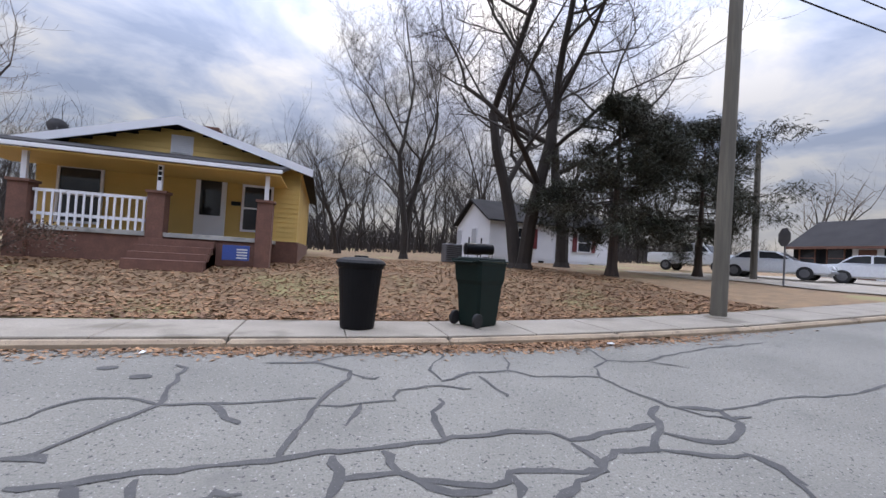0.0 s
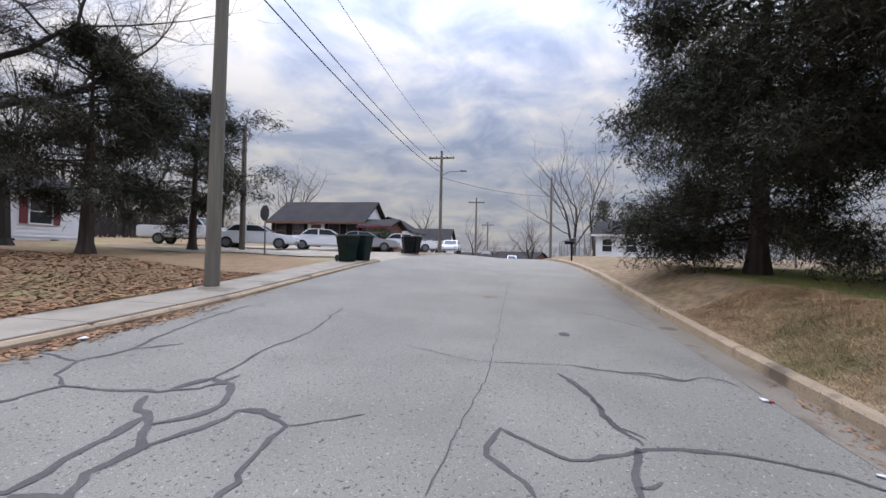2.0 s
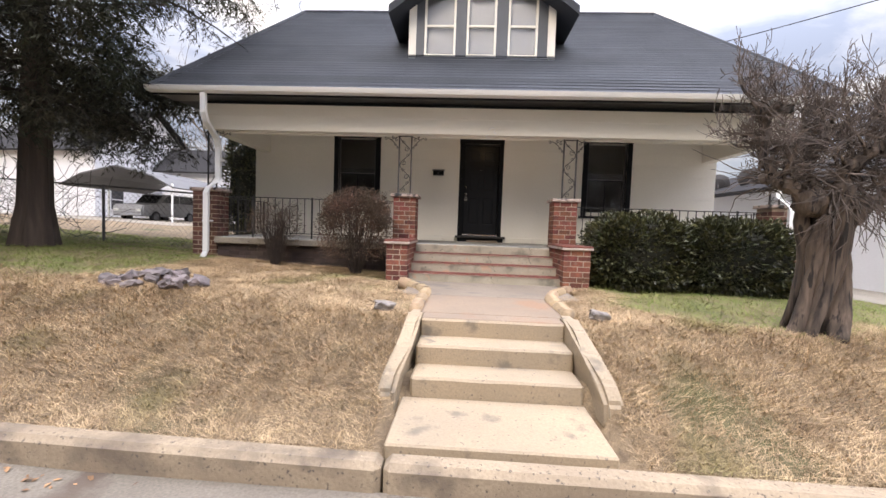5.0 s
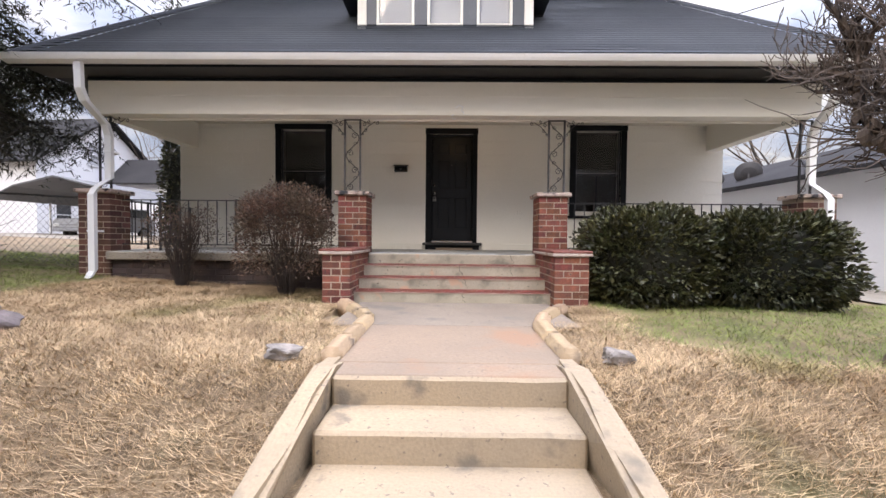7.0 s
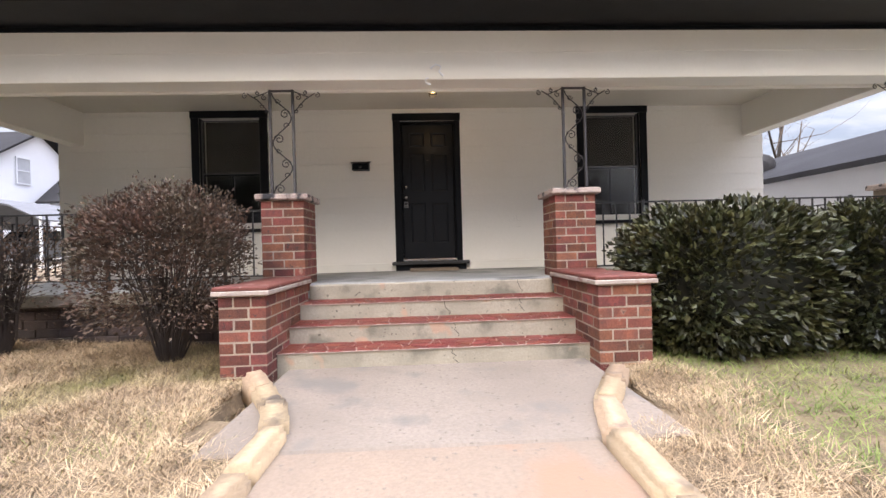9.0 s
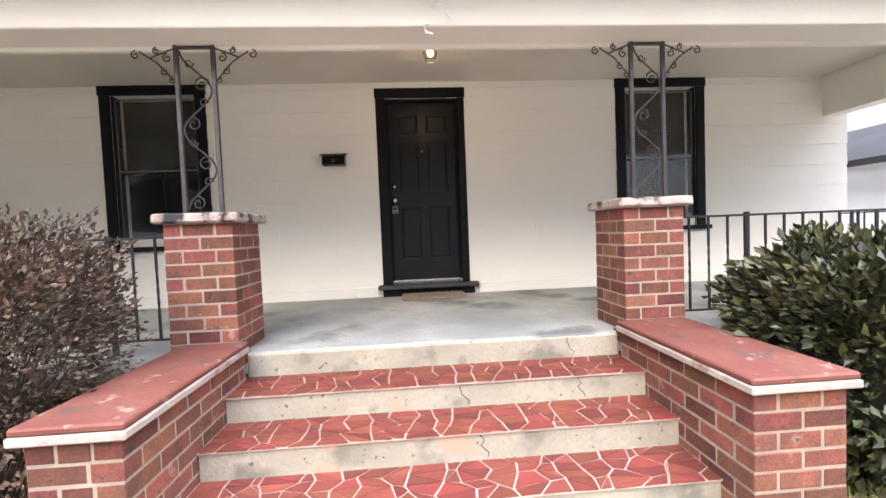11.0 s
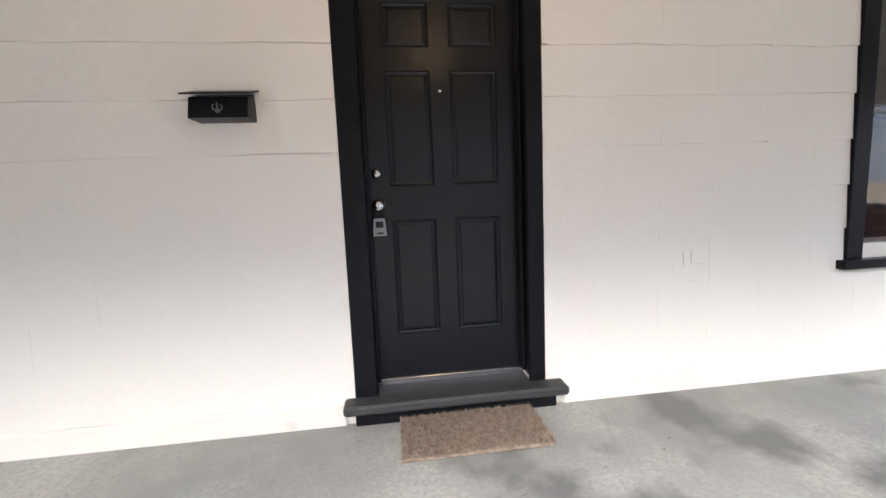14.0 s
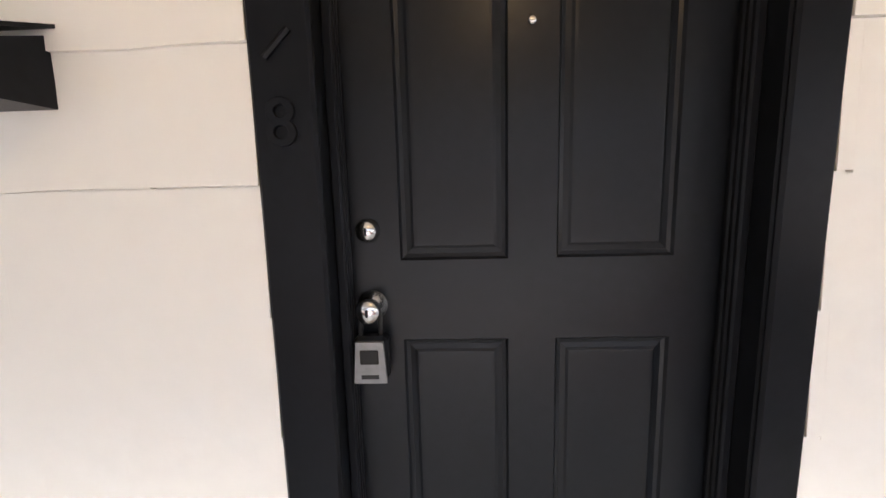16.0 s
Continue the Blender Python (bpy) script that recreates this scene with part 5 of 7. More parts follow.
class Sticks:
    """Gathers tapered sticks and turns them into one mesh."""

    def __init__(self):
        self.v, self.f = [], []

    def add(self, p, q, r0, r1, n=3):
        d = (q - p)
        if d.length < 1e-5:
            return
        d.normalize()
        u = d.orthogonal().normalized()
        w = d.cross(u)
        b = len(self.v)
        for c, r in ((p, r0), (q, r1)):
            for k in range(n):
                a = 2 * math.pi * k / n
                self.v.append(tuple(c + r * (math.cos(a) * u + math.sin(a) * w)))
        for k in range(n):
            self.f.append((b + k, b + (k + 1) % n, b + n + (k + 1) % n, b + n + k))

    def sliver(self, p, q, w):
        u = (q - p).orthogonal().normalized() * w
        b = len(self.v)
        self.v += [tuple(p - u), tuple(p + u), tuple(q + u * 0.6), tuple(q - u * 0.6)]
        self.f.append((b, b + 1, b + 2, b + 3))

    def part(self, name, material, parent=None, label=""):
        return raw(name, self.v, self.f, material, parent, label)


def limb(st, tw, rg, p, d, length, r, depth, up=0.25, spread=0.6, n=6, fork=3, thin=0.62, wig=0.16, coarse=False):
    """A bare limb that bends, thins and forks; the finest go into tw."""
    k = 4 if depth > 2 else (2 if coarse else 3)
    seg = length / k
    d = d.normalized()
    r1 = r
    for i in range(k):
        d = (d + wig * Vector((rg.uniform(-1, 1), rg.uniform(-1, 1), rg.uniform(-0.6, 1))) + Vector((0, 0, up * 0.12))).normalized()
        q = p + d * seg
        r2 = max(0.0035, r * (1 - (i + 1) / k * (1 - thin)))
        if depth < (2 if coarse else (1 if n > 6 else 0)):
            tw.sliver(p, q, r1 * 1.2)
        else:
            (st if depth > 2 else tw).add(p, q, r1, r2, n if depth > 3 else (4 if depth > 2 else 3))
        p, r1 = q, r2
        if depth > 0 and i >= (1 if depth > 4 else 0):
            for _ in range(1 if depth > 1 else 1):
                side = Vector((rg.uniform(-1, 1), rg.uniform(-1, 1), rg.uniform(-0.2, 0.8))).normalized()
                limb(st, tw, rg, p, (d * (1 - spread) + side * spread * 1.15), length * rg.uniform(0.5, 0.75), r2 * 0.55, depth - 1, up, spread, n, fork, thin, wig, coarse)
    if depth > 0:
        for _ in range(fork - 1):
            side = Vector((rg.uniform(-1, 1), rg.uniform(-1, 1), rg.uniform(0, 0.8))).normalized()
            limb(st, tw, rg, p, d * (1 - spread * 0.6) + side * spread * 0.8, length * rg.uniform(0.6, 0.82), r1 * 0.8, depth - 1, up, spread, n, fork, thin, wig, coarse)


def bare_tree(name, x, y, base, height, radius, seed, label, lean=(0, 0), depth=5, stems=1, spread=0.6, twig=TWIG_DARK, bark=BARK, fork=2, up=0.25, coarse=False):
    rg = random.Random(seed)
    t = thing(name, (x, y, base), label, "tree", "bare trees")
    st, tw = Sticks(), Sticks()
    for s in range(stems):
        a = 2 * math.pi * s / stems + seed
        off = Vector((math.cos(a), math.sin(a), 0)) * (radius * 0.8 if stems > 1 else 0)
        d = Vector((lean[0] + 0.25 * math.cos(a) * (stems > 1), lean[1] + 0.25 * math.sin(a) * (stems > 1), 1))
        st.add(off + Vector((0, 0, -0.15)), off + Vector((0, 0, 0.25)), radius * 1.5, radius * 1.05, 8)
        limb(st, tw, rg, off + Vector((0, 0, 0.2)), d, height * 0.42, radius, depth, up, spread, 8, fork, coarse=coarse)
    st.part("trunk", bark, t, "dark bare trunk and limbs")
    tw.part("crown", twig, t, "crown of fine leafless twigs")
    return t


def sprays(rg, centres, count, size, droop, radius, room=None):
    """Drooping fronds scattered round centres, each of a few narrow pointed sprays."""
    v, f = [], []
    for k in range(count // 4):
        c = centres[rg.randrange(len(centres))]
        p = c + Vector((rg.gauss(0, 1), rg.gauss(0, 1), rg.gauss(0, 0.75))) * radius
        if room and not room(p):
            continue
        a = rg.uniform(0, 6.3)
        d = Vector((math.cos(a), math.sin(a), rg.uniform(-droop * 1.5, 0.25))).normalized()
        s = size * rg.uniform(0.6, 1.4)
        side = d.cross(Vector((rg.uniform(-0.6, 0.6), rg.uniform(-0.6, 0.6), 1))).normalized()
        for j in range(4):
            e = (d + side * (0.75 if j % 2 else -0.75) * (1 - j / 4.5) + Vector((0, 0, -0.12 * j))).normalized() * s * (1.0 - 0.08 * j)
            w = e.cross(Vector((rg.uniform(-1, 1), rg.uniform(-1, 1), 1))).normalized() * s * rg.uniform(0.055, 0.11)
            q = p + d * s * 0.32 * j
            b = len(v)
            v += [tuple(q + w), tuple(q + e), tuple(q - w)]
            f.append((b, b + 1, b + 2))
    return v, f


def cedar(x, y, base, height, trunk_r, reach, low, seed, label, count=26000, size=0.2, lean=0.0, gap=0.75, top=0.4, tuft=0.27, room=None, thick=7):
    rg = random.Random(seed)
    t = thing("cedar_tree", (x, y, base), label, "tree", "cedars")
    bm = bmesh.new()
    rings = []
    for k in range(14):
        z = height * 0.92 * k / 13
        r = trunk_r * (1 - 0.85 * k / 13) * (1.45 if k == 0 else 1)
        c = Vector((lean * z, 0.02 * z, z - 0.12))
        rings.append([bm.verts.new(c + Vector((math.cos(2 * math.pi * j / 18), math.sin(2 * math.pi * j / 18), 0)) * r * (1 + (0.22 if j % 3 == 0 else -0.09) * (1 - k / 16) + 0.05 * noise.noise(Vector((j * 1.3, k, seed))))) for j in range(18)])
    for a, b in zip(rings, rings[1:]):
        for j in range(18):
            bm.faces.new((a[j], a[(j + 1) % 18], b[(j + 1) % 18], b[j]))
    part("trunk", bm, BARK_RED, t, "thick fluted red-brown trunk", smooth_faces=True)
    st = Sticks()
    clumps = []
    n = int(height * thick)
    for k in range(n):
        f = (k + rg.random()) / n
        z = low + (height - low) * f
        L = reach * (1 - f) ** top * rg.uniform(gap, 1.1) * (0.62 + 0.38 * min(1, f * 5))
        a = rg.uniform(0, 6.3)
        if room and math.cos(a) > 0.1:
            L = min(L, 1.5 + 0.75 * max(0.0, z - 2.3))
        p = Vector((lean * z, 0, z))
        d = Vector((math.cos(a), math.sin(a), 0.25 - 0.35 * (1 - f)))
        q = p
        m = 5
        for i in range(m):
            q2 = q + d.normalized() * L / m
            d = (d + Vector((rg.uniform(-0.25, 0.25), rg.uniform(-0.25, 0.25), rg.uniform(-0.22, 0.12)))).normalized()
            st.add(q, q2, 0.055 * (1 - i / m) * trunk_r / 0.3 + 0.008, 0.055 * (1 - (i + 1) / m) * trunk_r / 0.3 + 0.006, 4)
            q = q2
            if i >= 1:
                clumps += [q] * (i if i < 4 else 5)
                if rg.random() < 0.8:
                    e = q + Vector((rg.uniform(-0.6, 0.6), rg.uniform(-0.6, 0.6), rg.uniform(-0.5, 0.15))) * min(1.0, L / 2.5)
                    st.add(q, e, 0.012, 0.005, 3)
                    clumps += [e, e, (q + e) / 2]
    st.part("limb", BARK, t, "dark spreading limbs")
    v, f = sprays(rg, clumps, count, size, 0.9, tuft, room)
    raw("crown", v, f, CEDAR, t, "dense dark green drooping sprays")
    return t


cedar(-7.0, 8.15, near_z(-7.0, 8.15) - 0.03, 12.0, 0.21, 4.7, 2.4, 11, "large dark cedar with a fluted trunk on the lawn", 400000, 0.125, gap=0.6, top=0.25, thick=9, room=lambda p: p.x < 3.5 + 0.1 * p.z and (p.x < 1.3 or p.z > 2.3 + 0.15 * p.x) and (p.x < 2.0 or (p.y < -0.7 and p.z > 3.0) or p.z > 5.5))
cedar(-11.6, 7.0, near_z(-11.6, 7.0), 11.5, 0.2, 4.1, 0.9, 12, "dense dark cedar hanging low over the kerb", 400000, 0.135, gap=0.75, top=0.28, tuft=0.31, thick=10)
cedar(-11.0, -13.0, far_z(-11.0, -13.0), 7.0, 0.2, 3.9, 2.0, 13, "spreading dark cedar before the bare trees", 90000, 0.15, gap=0.5, top=0.4, tuft=0.22)
cedar(-16.6, -14.0, far_z(-16.6, -14.0), 7.2, 0.16, 4.4, 1.9, 14, "thin dark cedar on the far lawn", 90000, 0.17, gap=0.5, top=0.35, tuft=0.25)

bare_tree("bare_tree", -8.3, -15.8, far_z(-8.3, -15.8), 17.0, 0.33, 5, "large bare shade tree with forked trunk", (0.0, 0.0), 6, 2, 0.72, fork=2, up=0.05)
bare_tree("bare_tree", -12.2, -18.5, far_z(-12.2, -18.5), 16.0, 0.36, 9, "large bare tree beside the white house", (0, 0), 6, 1, 0.7, fork=2, up=0.08)
bare_tree("bare_tree", -4.0, -21.2, far_z(-4, -21.2), 13.0, 0.2, 17, "bare tree with many upright stems", (0, 0), 6, 2, 0.6, fork=2)
bare_tree("bare_tree", -0.6, -25.0, far_z(-0.6, -25), 7.0, 0.15, 23, "small bare tree at the wood's edge", (0, 0), 5, 2, 0.55)
bare_tree("bare_tree", 13.5, -16.0, far_z(13.5, -16.0), 9.0, 0.2, 25, "pale bare tree behind the yellow house", (-0.1, 0), 5, 2, 0.6, twig=TWIG)

# the woods behind: many bare stems in one piece
woods, woods_tw = Sticks(), Sticks()
wr = random.Random(33)
for k in range(120):
    x, y = wr.uniform(-40, 30), wr.uniform(-54, -30)
    if -20 < x < -5 and y > -31:
        continue
    h = wr.uniform(9, 17) if x < -2 else wr.uniform(7, 11)
    limb(woods, woods_tw, wr, Vector((x, y, far_z(x, y) - 0.2)), Vector((wr.uniform(-0.08, 0.08), 0, 1)), h * 0.42, wr.uniform(0.08, 0.2), 4, 0.35, 0.5, 5, 2, coarse=True)
tagged(woods.part("woodland", BARK), "thicket of dark bare trunks behind the houses", "woods", kind="stuff")
tagged(woods_tw.part("woodland_twigs", TWIG_DARK), "haze of dark leafless twigs in the woods", "woods", kind="stuff")
# undergrowth and far tree lines
brush = Sticks()
for k in range(7500):
    x, y = wr.uniform(-45, 34), wr.uniform(-58, -29)
    if -20 < x < -5 and y > -32:
        continue
    p = Vector((x, y, far_z(x, y)))
    d = Vector((wr.uniform(-0.5, 0.5), wr.uniform(-0.3, 0.3), 1)).normalized()
    for j in range(3):
        q = p + d * wr.uniform(0.5, 1.3)
        brush.add(p, q, 0.035 - 0.009 * j, 0.028 - 0.009 * j, 3)
        p = q
        d = (d + Vector((wr.uniform(-0.5, 0.5), wr.uniform(-0.5, 0.5), 0))).normalized()
tagged(brush.part("undergrowth", TWIG_DARK), "dark leafless undergrowth of the woods", "brush", kind="stuff")
far_w, far_tw = Sticks(), Sticks()
for k in range(80):
    x, y = wr.uniform(-150, -92), wr.uniform(-75, 75)
    limb(far_w, far_tw, wr, Vector((x, y, street_z(x) - 0.3)), Vector((0, 0, 1)), wr.uniform(2.4, 4.2), 0.2, 3, 0.25, 0.6, 4, 2, coarse=True)
for k in range(60):
    x, y = wr.uniform(-80, 50), wr.uniform(42, 75)
    limb(far_w, far_tw, wr, Vector((x, y, near_z(x, y) - 0.3)), Vector((0, 0, 1)), wr.uniform(3, 5), 0.2, 3, 0.25, 0.6, 4, 2)
tagged(far_w.part("distant_woods", BUD), "distant brown line of bare trees", "woods", kind="stuff")
tagged(far_tw.part("distant_twigs", BUD), "distant brown haze of bare twigs", "woods", kind="stuff")
FAR_SPOTS = ((-62, 9.5, 15, 41), (-70, 14, 16, 42), (-58, 22, 13, 43), (-66, -14, 8, 44), (-52, -30, 10, 45), (-44, -34, 11, 46), (-78, 4, 8, 47), (-20, 34, 10, 48), (22, 30, 11, 49), (14, 34, 10, 50), (28, 22, 10, 51), (-90, -8, 9, 52), (8, 40, 10, 53))
for x, y, h, s in FAR_SPOTS:
    bare_tree("bare_tree", x, y, land(x, y), h * 1.2, 0.22, s, "distant bare winter tree", (0, 0), 4, 1 + s % 2, 0.55, twig=TWIG, coarse=True)
cedar(-60, 13, land(-60, 13), 8.5, 0.25, 1.9, 0.8, 61, "dark ivy-hung tree far down the street", 5000, 0.4)


def leafy_shrub(x, y, base, rx, ry, h, seed, label, leaf_count, leaf, material, core, twiggy=0.0):
    rg = random.Random(seed)
    t = thing("shrub", (x, y, base), label, "shrub", "porch shrubs")

    def radius(d):
        return 1 + 0.2 * noise.noise(d * 2.2 + Vector((seed, 0, 0))) + 0.13 * noise.noise(d * 6 + Vector((0, seed, 0)))

    # added solid ball behind the leaves, coloured dark as their inner shade
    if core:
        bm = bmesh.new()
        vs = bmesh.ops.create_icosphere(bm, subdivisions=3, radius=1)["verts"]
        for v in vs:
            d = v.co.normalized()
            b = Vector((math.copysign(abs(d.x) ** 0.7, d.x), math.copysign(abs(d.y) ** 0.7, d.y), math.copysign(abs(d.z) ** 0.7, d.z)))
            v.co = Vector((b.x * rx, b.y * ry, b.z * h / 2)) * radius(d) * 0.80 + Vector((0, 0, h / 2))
        part("inner_growth", bm, HEDGE_CORE, t, "dark core with the shade between leaves in its colour")
    v, f = [], []
    for k in range(leaf_count):
        d = Vector((rg.gauss(0, 1), rg.gauss(0, 1), rg.gauss(0, 1))).normalized()
        b = Vector((math.copysign(abs(d.x) ** 0.7, d.x), math.copysign(abs(d.y) ** 0.7, d.y), math.copysign(abs(d.z) ** 0.7, d.z)))
        depth = 1.06 - 0.24 * rg.random() if core else rg.uniform(0.35, 1.0) ** 0.5
        p = Vector((b.x * rx, b.y * ry, b.z * h / 2)) * radius(d) * depth + Vector((0, 0, h / 2))
        if p.z < 0.04 or (not core and p.z < h * rg.uniform(0.2, 0.6)):
            continue
        out = (d + Vector((rg.uniform(-0.8, 0.8), rg.uniform(-0.8, 0.8), rg.uniform(-0.5, 0.7)))).normalized()
        side = out.cross(Vector((rg.uniform(-1, 1), rg.uniform(-1, 1), rg.uniform(-1, 1)))).normalized()
        s = leaf * rg.uniform(0.6, 1.3)
        nrm = out.cross(side) * s * 0.12
        i = len(v)
        v += [tuple(p), tuple(p + out * s * 0.5 + side * s * 0.27 + nrm), tuple(p + out * s), tuple(p + out * s * 0.5 - side * s * 0.27 + nrm)]
        f += [(i, i + 1, i + 2), (i, i + 2, i + 3)]
    raw("foliage", v, f, material, t)
    st = Sticks()
    for k in range(int(55 + 40 * twiggy)):
        a = rg.uniform(0, 6.3)
        d = Vector((math.cos(a) * rg.uniform(0.1, 0.9), math.sin(a) * rg.uniform(0.1, 0.9), rg.uniform(0.5, 1)))
        p = Vector((d.x * 0.07, d.y * 0.07, -0.03))
        goal = Vector((d.x * rx * 1.03, d.y * ry * 1.03, h * rg.uniform(0.55, 0.94)))
        q = p
        for j in range(1, 6):
            f5 = j / 5
            q2 = p.lerp(goal, f5) + Vector((rg.uniform(-0.03, 0.03), rg.uniform(-0.03, 0.03), 0.12 * math.sin(math.pi * f5)))
            st.add(q, q2, 0.0075 * (1.15 - f5) + 0.0013, 0.0075 * (1.0 - f5) + 0.0013, 3)
            q = q2
            if j > 1:
                for _ in range(2):
                    e = q + Vector((rg.uniform(-0.14, 0.14), rg.uniform(-0.14, 0.14), rg.uniform(0.0, 0.14)))
                    st.add(q, e, 0.003, 0.0015, 3)
    st.part("stem", SHRUB_STEM if twiggy else BARK, t, "thin woody stems")
    return t


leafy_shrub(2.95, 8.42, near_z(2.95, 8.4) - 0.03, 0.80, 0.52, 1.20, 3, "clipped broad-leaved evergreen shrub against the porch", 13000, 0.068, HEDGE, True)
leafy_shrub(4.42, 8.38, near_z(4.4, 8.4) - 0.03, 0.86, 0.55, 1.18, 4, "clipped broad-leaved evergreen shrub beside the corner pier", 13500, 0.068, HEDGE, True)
leafy_shrub(-1.62, 8.38, near_z(-1.6, 8.4) - 0.03, 0.60, 0.50, 1.42, 5, "thinning russet twiggy shrub before the porch", 26000, 0.034, BUSH, False, 0.6)
leafy_shrub(-3.05, 8.52, near_z(-3.05, 8.5) - 0.03, 0.48, 0.32, 1.10, 6, "nearly bare purple-brown shrub before the railing", 3000, 0.028, BUSH, False, 0.7)
leafy_shrub(-7.1, 15.0, near_z(-7.1, 15.0) - 0.02, 0.6, 0.6, 3.5, 7, "tall green evergreen shrub at the house side", 7000, 0.1, HEDGE, True)

# gnarled pollarded tree by the drive
GT = thing("gnarled_tree", (3.62, 5.85, near_z(3.62, 5.85) - 0.04), "gnarled pollarded tree with twisted trunk and tangled shoots", "tree")
gr = random.Random(19)
bm = bmesh.new()
# a bundle of grown-together strands that twist and flare at the root
for k in range(15):
    a0 = 2 * math.pi * k / 15 + gr.uniform(-0.2, 0.2)
    top_z = gr.uniform(1.15, 1.42)
    pts, rs = [], []
    for j in range(15):
        f = j / 14
        a = a0 + 0.75 * f + 0.12 * math.sin(7 * f + k)
        r = 0.15 + 0.12 * (1 - f) ** 4 + 0.02 * math.sin(3.3 * k) + 0.03 * math.sin(9 * f + 2 * k) * f + 0.05 * f ** 4
        pts.append((0.05 * math.sin(2.6 * f) + r * math.cos(a), r * 0.85 * math.sin(a), -0.06 + (top_z + 0.06) * f))
        rs.append((0.046 + 0.016 * math.sin(5 * f + 1.7 * k) + 0.012 * gr.random()) * (1.0 if f < 0.9 else 0.75) * (1.15 if j == 0 else 1))
    tube(bm, pts, rs, 9)
tube(bm, [(0, 0, -0.1), (0.03, 0, 0.5), (0.05, 0, 1.3)], [0.17, 0.15, 0.13], 12)
# knotted burls where the limbs were cut back
for c, r in (((-0.17, -0.05, 1.28), 0.14), ((0.22, 0.0, 1.22), 0.15), ((0.05, -0.1, 1.36), 0.13), ((0.02, 0.14, 1.34), 0.14)):
    vs = bmesh.ops.create_icosphere(bm, subdivisions=3, radius=r)["verts"]
    for v in vs:
        v.co = v.co * (1 + 0.35 * noise.noise(v.co * 14 + Vector(c) * 9)) + Vector(c)
part("trunk", bm, BARK_GNARL, GT, "deeply ridged brown trunk", smooth_faces=True)
gl, gtw = Sticks(), Sticks()


def crooked(points, r0, r1, fork):
    """A stubby crooked limb through points, sending off shoots along its length."""
    pts = [Vector(p) for p in points]
    n = 6 * (len(pts) - 1)
    last = pts[0]
    for k in range(1, n + 1):
        u = k / n * (len(pts) - 1)
        i = min(int(u), len(pts) - 2)
        q = pts[i].lerp(pts[i + 1], u - i) + 0.025 * Vector((gr.uniform(-1, 1), gr.uniform(-1, 1), gr.uniform(-1, 1)))
        gl.add(last, q, r0 + (r1 - r0) * (k - 1) / n, r0 + (r1 - r0) * k / n, 8)
        last = q
        if gr.random() < fork and k > 3:
            d = Vector((gr.uniform(-1, 1), gr.uniform(-1, 1), gr.uniform(-0.1, 1.1)))
            limb(gl, gtw, gr, q, d, gr.uniform(0.18, 0.4), 0.022, 3, 0.4, 0.7, 5, 2, 0.5, 0.46)


crooked([(-0.12, -0.05, 1.25), (-0.42, -0.08, 1.42), (-0.68, -0.1, 1.50)], 0.085, 0.05, 0.4)
crooked([(-0.36, -0.06, 1.40), (-0.62, 0.02, 1.62), (-0.58, 0.05, 1.95), (-0.70, 0.0, 2.15)], 0.065, 0.03, 0.75)
crooked([(-0.1, 0.05, 1.35), (-0.35, 0.12, 1.72), (-0.15, 0.2, 1.98), (0.25, 0.2, 2.08)], 0.07, 0.03, 0.8)
crooked([(0.05, -0.08, 1.38), (0.0, -0.25, 1.62), (0.35, -0.3, 1.82), (0.75, -0.2, 1.95)], 0.065, 0.025, 0.8)
crooked([(0.22, 0.0, 1.25), (0.5, 0.0, 1.35), (0.72, 0.05, 1.52), (1.05, 0.0, 1.58)], 0.085, 0.04, 0.7)
crooked([(0.15, 0.1, 1.36), (0.42, 0.25, 1.72), (0.7, 0.2, 2.05), (0.95, 0.1, 2.5)], 0.06, 0.018, 0.7)
crooked([(0.0, 0.15, 1.35), (-0.05, 0.45, 1.7), (0.2, 0.55, 1.95)], 0.06, 0.025, 0.7)
for k in range(520):
    # tangled shoots, most of them lying sideways, some hanging down the trunk
    a = gr.uniform(0, 6.3)
    hang = gr.random() < 0.14
    p = Vector((gr.uniform(-0.65, 1.0), gr.uniform(-0.4, 0.45), gr.uniform(1.35, 2.0))) if not hang else Vector((gr.uniform(-0.1, 0.35), -0.2, gr.uniform(1.25, 1.45)))
    d = Vector((math.cos(a), math.sin(a), gr.uniform(-0.2, 0.45))).normalized() if not hang else Vector((gr.uniform(-0.5, 0.5), -0.5, -0.6)).normalized()
    w = gr.uniform(0.0045, 0.0095)
    for j in range(7):
        d = (d + 0.42 * Vector((gr.uniform(-1, 1), gr.uniform(-1, 1), gr.uniform(-0.6, 0.7)))).normalized()
        q = p + d * gr.uniform(0.05, 0.12)
        gtw.add(p, q, w * (1 - 0.1 * j), w * (0.9 - 0.1 * j), 3)
        p = q
for st in (gl, gtw):
    st.v = [(x, 0.6 * y - 0.05, z) for x, y, z in st.v]
gl.part("limb", BARK_GNARL, GT, "knotted stubby limbs")
gtw.part("crown", SHOOTS, GT, "tangle of thin bare shoots")


# ---- grass, leaves, litter ----
def on_path(x, y):
    return (-0.36 < x < 1.3 and y < 8.2) or (y > 7.0 and -0.75 < x < 1.75) or y > 8.9 and x > -4.6


